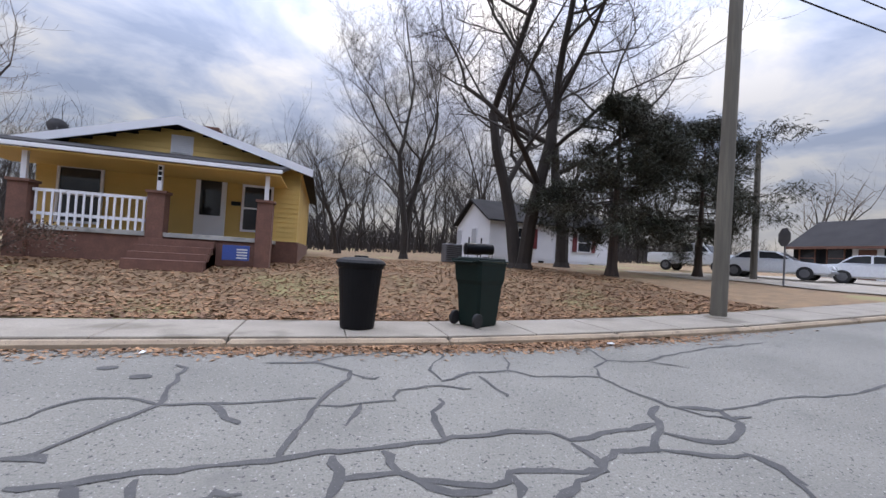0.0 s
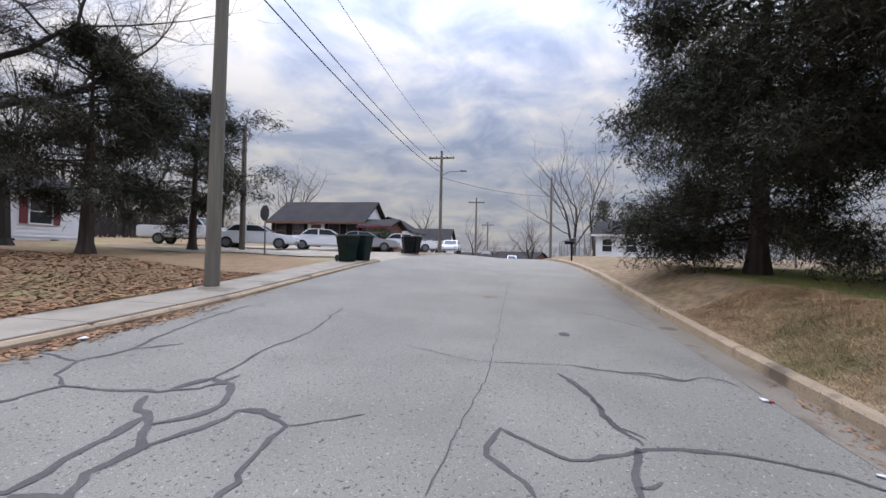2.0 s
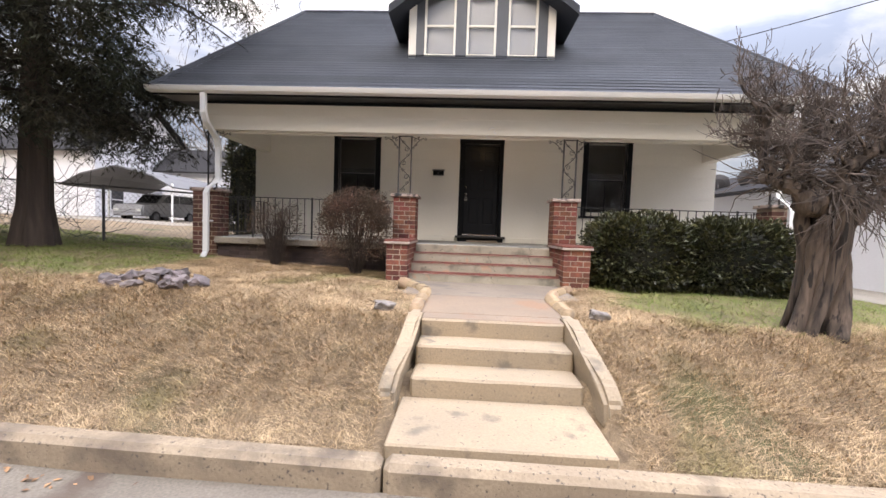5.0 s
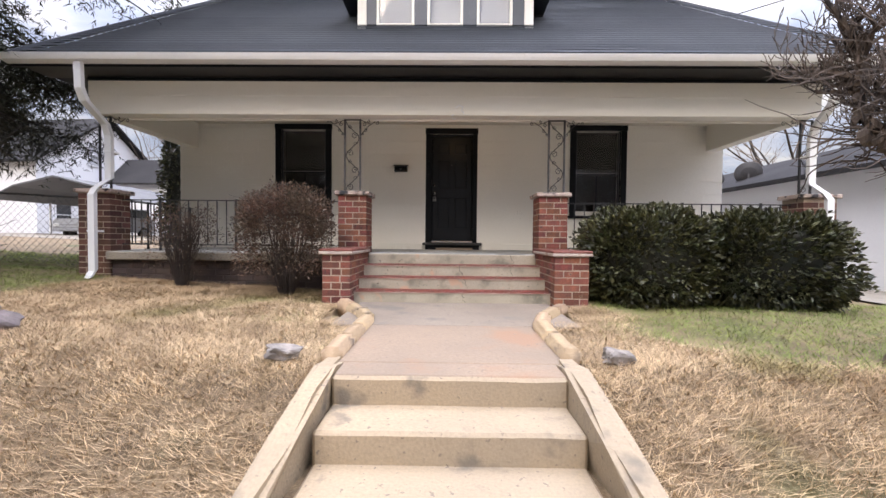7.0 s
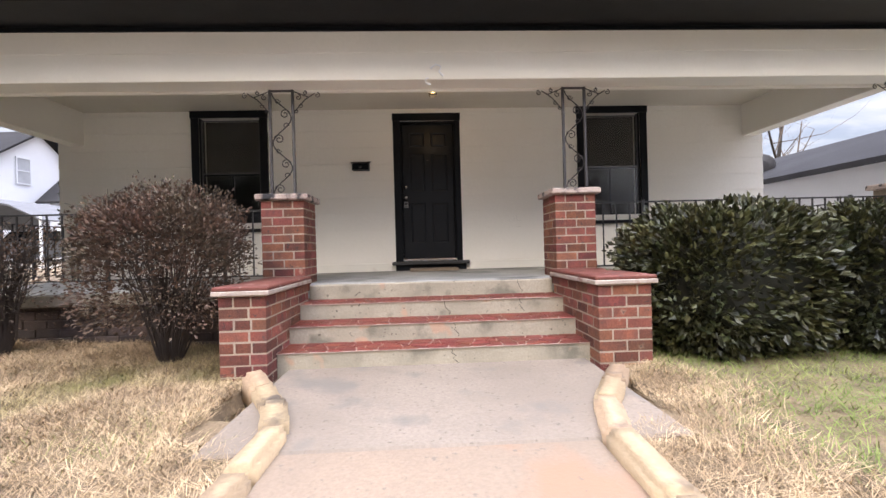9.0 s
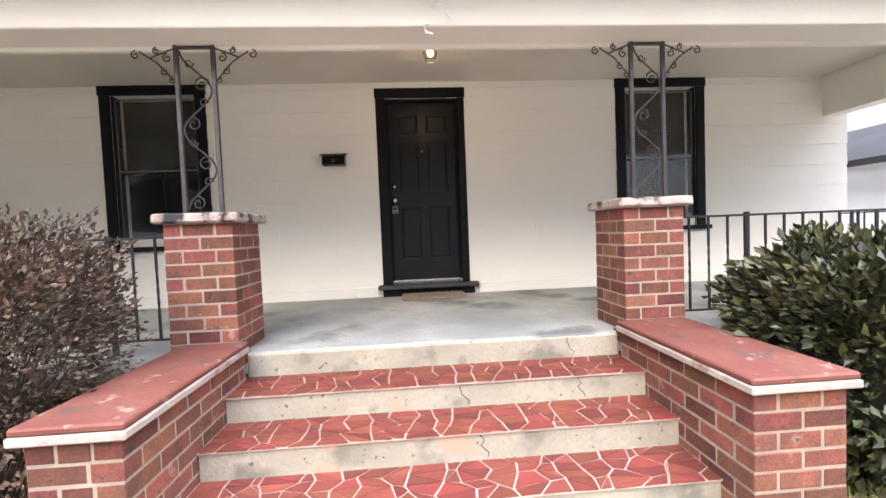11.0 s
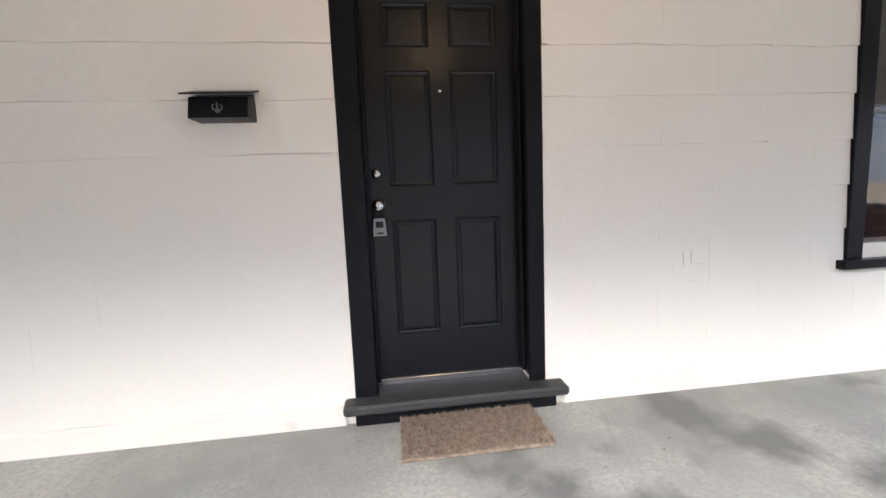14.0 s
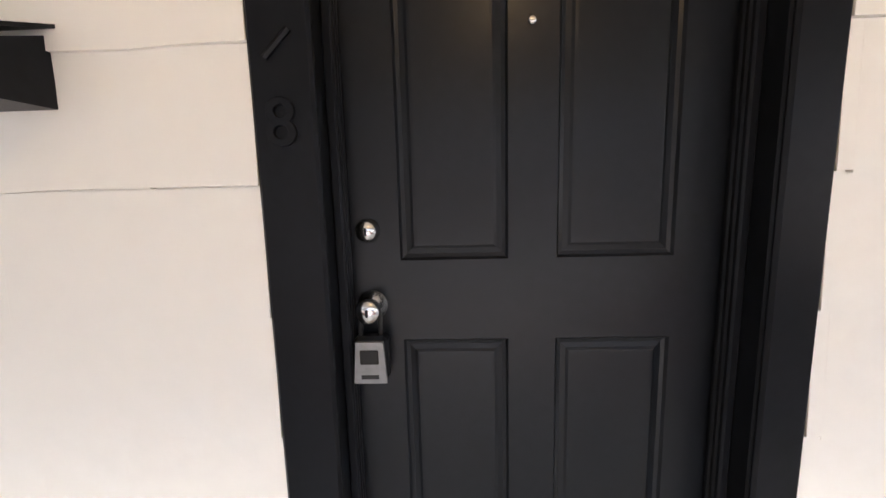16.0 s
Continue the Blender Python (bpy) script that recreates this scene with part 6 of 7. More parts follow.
def blades(name, count, area, tall, material, seed, label, keep):
    rg = random.Random(seed)
    v, f = [], []
    while len(f) < count:
        x, y = rg.uniform(area[0], area[1]), rg.uniform(area[2], area[3])
        if not keep(x, y, rg):
            continue
        z = near_z(x, y) + 0.035 * noise.noise(Vector((x * 1.7, y * 1.7, 0))) - 0.008
        h = tall * rg.uniform(0.4, 1.4)
        a, lean = rg.uniform(0, 6.3), rg.uniform(0.6, 3.2) * h
        w = rg.uniform(0.0014, 0.0036)
        b = len(v)
        v += [(x - w * math.sin(a), y + w * math.cos(a), z), (x + w * math.sin(a), y - w * math.cos(a), z), (x + lean * math.cos(a), y + lean * math.sin(a), z + h)]
        f.append((b, b + 1, b + 2))
    return tagged(raw(name, v, f, material), label, "grass", kind="stuff")


def greenness(x, y):
    g = noise.noise(Vector((x * 0.55 + 3, y * 0.8, 4)))
    g += 1.25 * ease(1.4, 2.8, x) * ease(5.2, 6.5, y) + 1.9 * ease(-3.4, -4.8, x) * ease(5.6, 7.0, y) - 0.28
    return g


blades("dry_lawn_grass", 400000, (-9, 6.5, 4.1, 9.0), 0.046, BLADE_DRY, 71, "matted dry straw-coloured winter grass", lambda x, y, rg: not on_path(x, y) and greenness(x, y) < 0.25 + 0.4 * rg.random())
blades("green_lawn_grass", 150000, (-14, 6.5, 4.3, 12.0), 0.05, BLADE_GREEN, 72, "patches of green grass in the lawn", lambda x, y, rg: not on_path(x, y) and greenness(x, y) > 0.12 + 0.5 * rg.random())


def scatter(name, count, seed, place, size, material, label, lift=0.006):
    rg = random.Random(seed)
    v, f = [], []
    for k in range(count):
        x, y, z = place(rg)
        a, t = rg.uniform(0, 6.3), rg.uniform(-0.6, 0.6)
        s = size * rg.uniform(0.5, 1.4)
        c, d = math.cos(a) * s, math.sin(a) * s
        b = len(v)
        v += [(x - c, y - d, z + lift), (x + d * 0.5, y - c * 0.5, z + lift + s * 0.3 + s * t * 0.4), (x + c, y + d, z + lift + s * t * 0.5 + 0.2 * s), (x - d * 0.5, y + c * 0.5, z + lift + s * 0.15)]
        f.append((b, b + 1, b + 2, b + 3))
    return tagged(raw(name, v, f, material), label, "leaves", kind="stuff")


def on_far_lawn(rg):
    x = rg.uniform(-10.5, 9)
    y = -6.3 - 13 * rg.random() ** 1.5
    return x, y, far_z(x, y) + 0.03 * noise.noise(Vector((x * 1.7, y * 1.7, 0)))


def in_far_gutter(rg):
    x = rg.uniform(-6, 5)
    if rg.random() < 0.75:
        x = rg.gauss(-2.2, 2.1)
    y = KERB_FAR + 0.02 + abs(rg.gauss(0, 0.2))
    return x, y, road_z(x, y)


def in_near_gutter(rg):
    x = rg.choice((-3.3, -2.6, -4.6, -4.0)) + rg.gauss(0, 0.35)
    y = KERB_NEAR - 0.03 - abs(rg.gauss(0, 0.14))
    return x, y, road_z(x, y) + 0.004


scatter("leaf_litter", 90000, 81, on_far_lawn, 0.042, LITTER, "brown leaves strewn over the far lawn")
scatter("gutter_leaves", 6500, 82, in_far_gutter, 0.035, LITTER, "damp leaves gathered along the far kerb")
scatter("gutter_leaves_near", 190, 83, in_near_gutter, 0.025, LITTER, "twigs and leaf scraps in the near gutter")
for x, y, s, m in ((-4.7, 3.45, 0.05, LABEL), (-4.66, 3.5, 0.03, REDLAMP), (-3.3, 3.45, 0.03, LABEL), (-7.5, 7.0, 0.06, LABEL), (-4.2, -4.55, 0.06, LABEL), (2.2, -4.55, 0.04, LABEL)):
    bm = bmesh.new()
    add_box(bm, (-s, -s * 0.6, 0.002), (s, s * 0.6, 0.016), 0.004)
    for v in bm.verts:
        v.co.z += 0.012 * noise.noise(v.co * 30)
    ob = part("litter_scrap", bm, m)
    ob.matrix_basis = pose(x, y, land(x, y) + 0.008, 0, 0, 40 * x)
    tagged(ob, "crumpled scrap of packaging lying outdoors", "litter", "litter scraps")

# ---- street furniture ----
pole = thing("utility_pole", (-8.0, -5.85, far_z(-8, -5.85) - 0.02), "weathered grey wooden utility pole in the pavement", "utility pole", "utility poles")
bm = bmesh.new()
lathe(bm, [(0.16, -0.2), (0.16, 0.1), (0.148, 3.0), (0.135, 6.5), (0.12, 10.2)], 16)
bmesh.ops.transform(bm, matrix=pose(0, 0, 0, 0, -1.0, 0), verts=bm.verts)
part("shaft", bm, WOODPOLE, pole, smooth_faces=True)
box("crossarm", (-0.05, -1.1, 9.3), (0.05, 1.1, 9.42), WOODPOLE, pole)
bm = bmesh.new()
lathe(bm, [(0.30, 0.0), (0.26, 0.03), (0.2, 0.05)], 16)
part("collar", bm, CONCRETE, pole)


def far_pole(x, y, h, label, arm=True, lampy=False):
    p = thing("utility_pole", (x, y, land(x, y) - 0.1), label, "utility pole", "utility poles")
    bm = bmesh.new()
    lathe(bm, [(0.16, 0), (0.14, h * 0.5), (0.11, h)], 10)
    part("shaft", bm, WOODPOLE, p)
    if arm:
        box("crossarm", (-0.06, -1.2, h - 0.75), (0.06, 1.2, h - 0.6), WOODPOLE, p)
        for k in (-1.1, -0.5, 0.5, 1.1):
            bm = bmesh.new()
            lathe(bm, [(0.03, 0), (0.05, 0.06), (0.02, 0.14)], 8, Matrix.Translation((0, k, h - 0.6)))
            part("insulator", bm, SIGNMETAL, p)
    if lampy:
        rod("lamp_arm", [(0, 0, h - 2.3), (0.2, 0.8, h - 2.0), (0.3, 1.9, h - 1.95)], 0.035, SIGNMETAL, p)
        box("lamp_head", (0.2, 1.8, h - 2.03), (0.42, 2.4, h - 1.9), SIGNMETAL, p, bevel=0.03)
    return p


far_pole(-37.2, -6.0, 9.6, "wooden utility pole with crossarm and street lamp", True, True)
far_pole(-60, -4.8, 9.5, "distant wooden utility pole with a crossarm")
far_pole(-84, -4.6, 9.5, "distant wooden utility pole with a crossarm")
far_pole(-46, 4.75, 9.0, "slim grey pole beside the near pavement", False)
far_pole(-19.6, -13.6, 6.8, "plain wooden service pole by the drive", False)


def wire(a, b, sag, r, label):
    n = 24
    bm = bmesh.new()
    tube(bm, [tuple(Vector(a).lerp(Vector(b), k / n) - Vector((0, 0, sag * 4 * (k / n) * (1 - k / n)))) for k in range(n + 1)], r, 4)
    return tagged(part("overhead_wire", bm, RUBBER), label, "wire", "overhead wires")


zt = far_z(-8, -5.85)
for dy, za, zb, r in ((0.1, 8.1, 8.0, 0.022), (-0.1, 7.7, 7.7, 0.026), (1.0, 9.0, 9.2, 0.012)):
    wire((-8.0, -5.85 + dy, zt + za), (-37.2, -6.0 + dy, 1.4 + zb), 0.5, r, "black overhead wire between utility poles")
    wire((-8.0, -5.85 + dy, zt + za), (26, -6.2 + dy, zt + za), 0.5, r, "black overhead wire between utility poles")
wire((-8.0, -5.9, zt + 8.6), (1.2, -16.5, 4.9), 0.4, 0.012, "thin service wire to the yellow house")
wire((-37.2, -6, 8.6), (-46, 4.75, 8.0), 0.4, 0.018, "thin wire crossing the street")
wire((6.6, 13.0, 6.6), (20.0, 6.0, 9.5), 0.3, 0.012, "thin service wire to the white house")
sl = thing("cable_sleeve", (-9.3, -5.95, zt + 7.63), "black splice sleeve on the overhead wire", "cable sleeve")
rod("sleeve", [(-0.4, 0, -0.02), (0.4, 0, 0.02)], 0.06, RUBBER, sl, n=8)
sign = thing("street_sign", (-16.8, -10.4, far_z(-16.8, -10.4)), "back of an octagonal road sign on a thin post", "road sign")
box("post", (-0.025, -0.025, -0.1), (0.025, 0.025, 2.2), SIGNMETAL, sign)
bm = bmesh.new()
lathe(bm, [(0.001, 0.03), (0.38, 0.03), (0.38, 0.036), (0.001, 0.036)], 8, Matrix.Translation((0, 0, 1.9)) @ pose(0, 0, 0, 0, 0, 65) @ pose(0, 0, 0, 90, 0, 0) @ pose(0, 0, 0, 0, 0, 22.5))
part("plate", bm, SIGNMETAL, sign)
pm = thing("post_mailbox", (-26.2, 4.35, near_z(-26.2, 4.35)), "dark mailbox on a wooden post by the kerb", "mailbox")
box("post", (-0.05, -0.05, -0.1), (0.05, 0.05, 1.35), BLACK, pm)
bm = bmesh.new()
prism(bm, [(-0.1, 1.0), (0.1, 1.0), (0.1, 1.15), (0.05, 1.22), (-0.05, 1.22), (-0.1, 1.15)], -0.42, 0.12)
part("box", bm, BLACK, pm)


# ---- refuse bins ----
def wheelie_bin(name, x, y, rz, body_mat, label, h=1.05, wide=0.56, deep=0.6, boxy=True):
    b = thing(name, (x, y, land(x, y)), label, "bin", "refuse bins", rz=rz)
    bm = bmesh.new()
    prof = [(0.0, 0.74, 0.72), (0.03, 0.78, 0.76), (0.62, 0.94, 0.92), (0.68, 1.0, 1.0), (0.9, 1.04, 1.06), (0.93, 1.08, 1.1), (0.96, 1.08, 1.1)]
    rings = []
    for f, sx, sy in prof:
        w, d, z = wide / 2 * sx, deep / 2 * sy, h * f
        c = 0.05
        o = [(-w + c, -d), (w - c, -d), (w, -d + c), (w, d - c), (w - c, d), (-w + c, d), (-w, d - c), (-w, -d + c)]
        rings.append([bm.verts.new((px, py, z)) for px, py in o])
    for p, q in zip(rings, rings[1:]):
        for k in range(8):
            bm.faces.new((p[k], p[(k + 1) % 8], q[(k + 1) % 8], q[k]))
    bm.faces.new(rings[0])
    bm.faces.new(rings[-1])
    part("body", bm, body_mat, b)
    bm = bmesh.new()
    w, d = wide / 2 * 1.12, deep / 2 * 1.15
    add_box(bm, (-w, -d, h * 0.962), (w, d, h * 0.985), 0.01)
    add_box(bm, (-w * 0.86, -d * 0.9, h * 0.983), (w * 0.86, d * 0.78, h * 1.02), 0.02)
    part("lid", bm, body_mat, b)
    rod("handle", [(-w * 0.7, d * 0.9, h * 0.93), (-w * 0.7, d + 0.07, h * 0.95), (w * 0.7, d + 0.07, h * 0.95), (w * 0.7, d * 0.9, h * 0.93)], 0.016, body_mat, b)
    for s in (-1, 1):
        bm = bmesh.new()
        lathe(bm, [(0.02, -0.03), (0.11, -0.03), (0.125, -0.015), (0.125, 0.015), (0.11, 0.03), (0.02, 0.03)], 18, Matrix.Translation((s * wide * 0.44, deep * 0.44, 0.125)) @ pose(0, 0, 0, 0, 90, 0))
        wh = part("wheel", bm, RUBBER, b)
    box("catch_bar", (-wide * 0.3, -deep * 0.5 - 0.012, h * 0.55), (wide * 0.3, -deep * 0.46, h * 0.58), body_mat, b)
    box("hinge", (-w * 0.9, d - 0.01, h * 0.955), (w * 0.9, d + 0.03, h * 0.99), body_mat, b)
    return b


g = wheelie_bin("wheelie_bin", -2.42, -5.85, -62, BIN_GREEN, "dark green wheeled bin with closed lid on the pavement", 1.17, 0.60, 0.72)
box("label_bar", (-0.1, -0.385, 0.96), (0.1, -0.375, 0.978), LABEL, g, "pale printed label", bevel=0)
turned("emblem", [(0.001, 0), (0.04, 0), (0.04, 0.004), (0.001, 0.004)], (0.0, -0.372, 0.89), LABEL, g, "pale round emblem", 12)
box("label_bar", (-0.05, -0.375, 0.815), (0.05, -0.36, 0.828), LABEL, g, bevel=0)
wheelie_bin("wheelie_bin", -14.7, -5.5, 150, BIN_GREEN, "dark green wheeled bin at the kerb beside the drive", 1.0, 0.58, 0.68)
wheelie_bin("wheelie_bin", -15.45, -5.2, 165, BIN_GREEN, "dark green wheeled bin at the kerb beside the drive", 1.0, 0.58, 0.68)
wheelie_bin("wheelie_bin", -22.8, -5.25, 120, BIN_BLACK, "dark overfilled wheeled bin at the kerb", 1.0, 0.62, 0.68)
wheelie_bin("wheelie_bin", -23.5, -5.05, 160, BIN_BLACK, "dark overfilled wheeled bin at the kerb", 1.0, 0.62, 0.68)
kb = thing("dustbin", (-0.3, -5.62, land(-0.3, -5.62)), "tall black plastic dustbin with a domed lid on the pavement", "bin", "refuse bins")
bm = bmesh.new()
lathe(bm, [(0.25, 0.0), (0.265, 0.02), (0.298, 0.45), (0.342, 0.93), (0.365, 0.95), (0.365, 1.0), (0.348, 1.0)], 28)
part("body", bm, BIN_BLACK, kb, smooth_faces=False)
bm = bmesh.new()
lathe(bm, [(0.385, 0.985), (0.39, 1.02), (0.355, 1.06), (0.26, 1.095), (0.1, 1.105), (0.001, 1.105)], 28)
part("lid", bm, BIN_BLACK, kb)
box("lid_handle", (-0.11, -0.02, 1.10), (0.11, 0.02, 1.13), BIN_BLACK, kb, bevel=0.012)


# ---- houses across and along the street ----
def sash(parent, x0, x1, z0, z1, y, frame_mat, face=-1, shutter=None, glass_mat=None):
    """A simple sash window on a wall that faces face*y."""
    w = thing("window")
    w.parent = parent
    f = face
    for a, b in (((x0 - 0.07, z0 - 0.07), (x0, z1 + 0.07)), ((x1, z0 - 0.07), (x1 + 0.07, z1 + 0.07)), ((x0, z1), (x1, z1 + 0.07)), ((x0, z0 - 0.07), (x1, z0)), ((x0, (z0 + z1) / 2 - 0.025), (x1, (z0 + z1) / 2 + 0.025))):
        box("frame", (a[0], y, a[1]), (b[0], y + f * 0.06, b[1]), frame_mat, w, bevel=0)
    box("pane", (x0, y + f * 0.004, z0), (x1, y + f * 0.025, z1), glass_mat or CARGLASS, w, bevel=0)
    if shutter:
        for xa, xb in ((x0 - 0.42, x0 - 0.1), (x1 + 0.1, x1 + 0.42)):
            box("shutter", (xa, y, z0 - 0.05), (xb, y + f * 0.05, z1 + 0.05), shutter, w, bevel=0)
    return w


def lap_wall(name, x0, x1, z0, z1, y, face, material, parent, board=0.16, top=None):
    """Lapped boards, each a part; top(z) cuts a gable."""
    z = z0
    while z < z1:
        xa, xb = top(z) if top else (x0, x1)
        if xb - xa > 0.1:
            bm = bmesh.new()
            zt3 = min(z + board, z1)
            prism(bm, [(y, z), (y + face * 0.03, z), (y + face * 0.006, zt3), (y, zt3)], xa, xb, axis="x")
            part(name, bm, material, parent)
        z += board


# yellow house: faces the street, so it is built facing +y and turned
yh = thing("yellow_house", (0, 0, 0), "yellow clapboard cottage with a front porch", "house")
YB = 1.84
Y0 = -13.7
box("wall", (1.15, Y0 - 9, 0.9), (8.35, Y0, 4.2), YELLOW, yh, bevel=0)
lap_wall("clapboard", 1.15, 8.35, YB, 4.2, Y0, 1, YELLOW, yh)
box("foundation", (1.1, Y0 - 9.05, 0.6), (8.4, Y0 + 0.02, YB), BLOCK, yh)
apex, half = (4.75, 5.28), 4.0
bm = bmesh.new()
prism(bm, [(apex[0] - half + 0.35, 4.16), (apex[0] + half - 0.35, 4.16), (apex[0], 5.16)], Y0 - 9, Y0 - 0.01)
part("gable", bm, YELLOW, yh)
lap_wall("gable_clapboard", 0, 0, 4.2, 5.12, Y0, 1, YELLOW, yh, 0.16, lambda z: (apex[0] - (5.16 - z) * 3.6, apex[0] + (5.16 - z) * 3.6))
bm = bmesh.new()
prism(bm, [(apex[0] - half, 4.12), apex, (apex[0] + half, 4.12), (apex[0] + half, 4.24), (apex[0], apex[1] + 0.13), (apex[0] - half, 4.24)], Y0 - 9.3, Y0 + 0.45)
part("roof", bm, SHINGLE_GREY, yh)
bm = bmesh.new()
prism(bm, [(apex[0] - half, 4.02), (apex[0], apex[1] - 0.10), (apex[0] + half, 4.02), (apex[0] + half, 4.26), (apex[0], apex[1] + 0.15), (apex[0] - half, 4.26)], Y0 + 0.45, Y0 + 0.5)
part("bargeboard", bm, WHITE, yh, "white bargeboard")
for k in range(9):
    box("vent_slat", (4.47, Y0 + 0.03, 4.40 + 0.06 * k), (4.97, Y0 + 0.07, 4.435 + 0.06 * k), WHITE, yh, bevel=0)
box("vent_frame", (4.41, Y0 + 0.01, 4.34), (5.03, Y0 + 0.03, 4.96), WHITE, yh)
box("chimney", (4.45, Y0 - 3.4, 4.9), (5.0, Y0 - 2.9, 6.0), BLOCK, yh)
box("chimney_cap", (4.4, Y0 - 3.45, 6.0), (5.05, Y0 - 2.85, 6.1), BLOCK, yh)
bm = bmesh.new()
prism(bm, [(Y0 + 0.03, 4.25), (Y0 + 2.45, 3.72), (Y0 + 2.45, 3.82), (Y0 + 0.03, 4.36)], 1.5, 9.0, axis="x")
part("porch_roof", bm, SHINGLE_GREY, yh, "low porch roof")
box("porch_fascia", (1.5, Y0 + 2.4, 3.68), (9.0, Y0 + 2.48, 3.78), WHITE, yh)
box("porch_ceiling", (1.55, Y0 + 0.05, 3.62), (8.9, Y0 + 2.4, 3.66), YELLOW, yh)
box("porch_floor", (1.8, Y0 + 0.0, YB - 0.12), (7.6, Y0 + 2.3, YB), PORCH_FLOOR, yh)
box("porch_foundation", (1.85, Y0 + 2.1, 0.7), (7.5, Y0 + 2.25, YB - 0.12), BLOCK, yh)
for k in range(4):
    box("porch_step", (3.05, Y0 + 2.3, 0.8), (4.75, Y0 + 2.3 + 0.3 * (4 - k), YB - 0.17 * (4 - k) + 0.02 - 0.02), BLOCK if k else BLOCK, yh)
for x in (1.9, 4.52, 7.4):
    p = box("porch_pier", (x - 0.2, Y0 + 1.95, 0.8), (x + 0.2, Y0 + 2.35, 2.85), BLOCK, yh, "dark red brick pier")
    box("pier_cap", (x - 0.24, Y0 + 1.91, 2.85), (x + 0.24, Y0 + 2.39, 2.92), BLOCK, yh)
    box("porch_post", (x - 0.055, Y0 + 2.1, 2.92), (x + 0.055, Y0 + 2.2, 3.64), WHITE, yh, "white porch post")
for k in range(3):
    box("number_bar", (4.48, Y0 + 2.2, 3.2 + 0.14 * k), (4.56, Y0 + 2.206, 3.3 + 0.14 * k), BLACK, yh, bevel=0)
for z in (2.08, 2.66):
    box("rail_bar", (4.72, Y0 + 2.13, z), (7.2, Y0 + 2.18, z + 0.08), WHITE, yh)
for k in range(15):
    x = 4.8 + k * 0.163
    box("baluster", (x, Y0 + 2.18, 1.72), (x + 0.05, Y0 + 2.2, 2.68), WHITE, yh, bevel=0)
yd = box("door", (3.36, Y0 + 0.03, YB), (4.24, Y0 + 0.09, 3.78), WHITE, yh, "white storm door half glazed")
box("door_pane", (3.5, Y0 + 0.09, 2.52), (4.1, Y0 + 0.1, 3.62), CARGLASS, yd, bevel=0)
box("door_kick", (3.48, Y0 + 0.09, 1.95), (4.12, Y0 + 0.1, 2.35), WHITE, yd, bevel=0)
sash(yh, 2.03, 2.83, 2.15, 3.55, Y0 + 0.03, WHITE, 1)
sash(yh, 6.75, 7.75, 2.05, 3.6, Y0 + 0.03, WHITE, 1)
box("letter_box", (2.93, Y0 + 0.03, 2.9), (3.2, Y0 + 0.13, 3.03), BLACK, yh)
sg = thing("yard_sign", (2.5, Y0 + 2.6, far_z(2.5, Y0 + 2.6)), "blue yard sign leaning on the porch", "sign")
box("board", (-0.33, 0, 0.2), (0.33, 0.03, 0.6), BLUE, sg)
for k in range(4):
    box("text_bar", (-0.28, 0.03, 0.25 + 0.075 * k), (-0.02, 0.035, 0.285 + 0.075 * k), LABEL, sg, bevel=0)
dish = thing("satellite_dish", (8.0, Y0 - 0.1, 4.42), "dark satellite dish on the roof edge", "satellite dish")
bm = bmesh.new()
lathe(bm, [(0.001, 0), (0.14, 0.02), (0.24, 0.06), (0.25, 0.07), (0.001, 0.03)], 18, pose(0, 0, 0.35, 60, 0, 20))
part("reflector", bm, SIGNMETAL, dish)
rod("mast", [(0, 0, -0.1), (0, 0, 0.35)], 0.03, SIGNMETAL, dish)
leafy_shrub(7.6, Y0 + 3.1, far_z(7.6, Y0 + 3.1) - 0.03, 1.7, 0.6, 1.0, 77, "dark bare shrub before the yellow house porch", 3000, 0.07, BUSH, False, 0.9)

wh = thing("white_cottage", (-9.7, -22.8, 1.75), "white clapboard cottage with dark red shutters", "house", rz=2)
W, D, H = 9.2, 5.6, 2.5
box("wall", (-W, -D, -0.5), (0, 0, H), WHITE, wh, bevel=0)
lap_wall("clapboard", -W, 0, 0.2, H, 0, 1, WHITE, wh, 0.2)
bm = bmesh.new()
prism(bm, [(-D - 0.4, H - 0.1), (-D / 2, H + 1.5), (0.4, H - 0.1), (0.4, H), (-D / 2, H + 1.65), (-D - 0.4, H)], -W - 0.3, 0.3, axis="x")
part("roof", bm, SHINGLE_GREY, wh)
bm = bmesh.new()
prism(bm, [(-D, H - 0.05), (0, H - 0.05), (-D / 2, H + 1.45)], -W + 0.02, -0.02, axis="x")
part("gable", bm, WHITE, wh)
for x0 in (-3.0, -7.6):
    sash(wh, x0, x0 + 1.0, 0.9, 2.1, 0.03, WHITE, 1, REDTRIM)
box("door", (-5.7, 0.0, 0.0), (-4.8, 0.06, 2.05), WHITE, wh)
for k in range(5):
    box("foundation_vent", (-W + 1.2 + 2.0 * k, 0.03, -0.05), (-W + 1.6 + 2.0 * k, 0.05, 0.1), BLACK, wh, bevel=0)
for ya in (-2.4, -5.2):
    w = thing("window")
    w.parent = wh
    box("frame", (0.0, ya - 0.45, 0.8), (0.05, ya + 0.45, 2.1), WHITE, w)
    box("pane", (0.05, ya - 0.38, 0.87), (0.06, ya + 0.38, 2.03), SCREEN, w, bevel=0)
ac = thing("air_conditioner", (-6.2, -19.4, far_z(-6.2, -19.4)), "grey air conditioning unit on the lawn", "air conditioner")
box("case", (-0.45, -0.4, 0), (0.45, 0.4, 0.95), SIGNMETAL, ac, bevel=0.03)
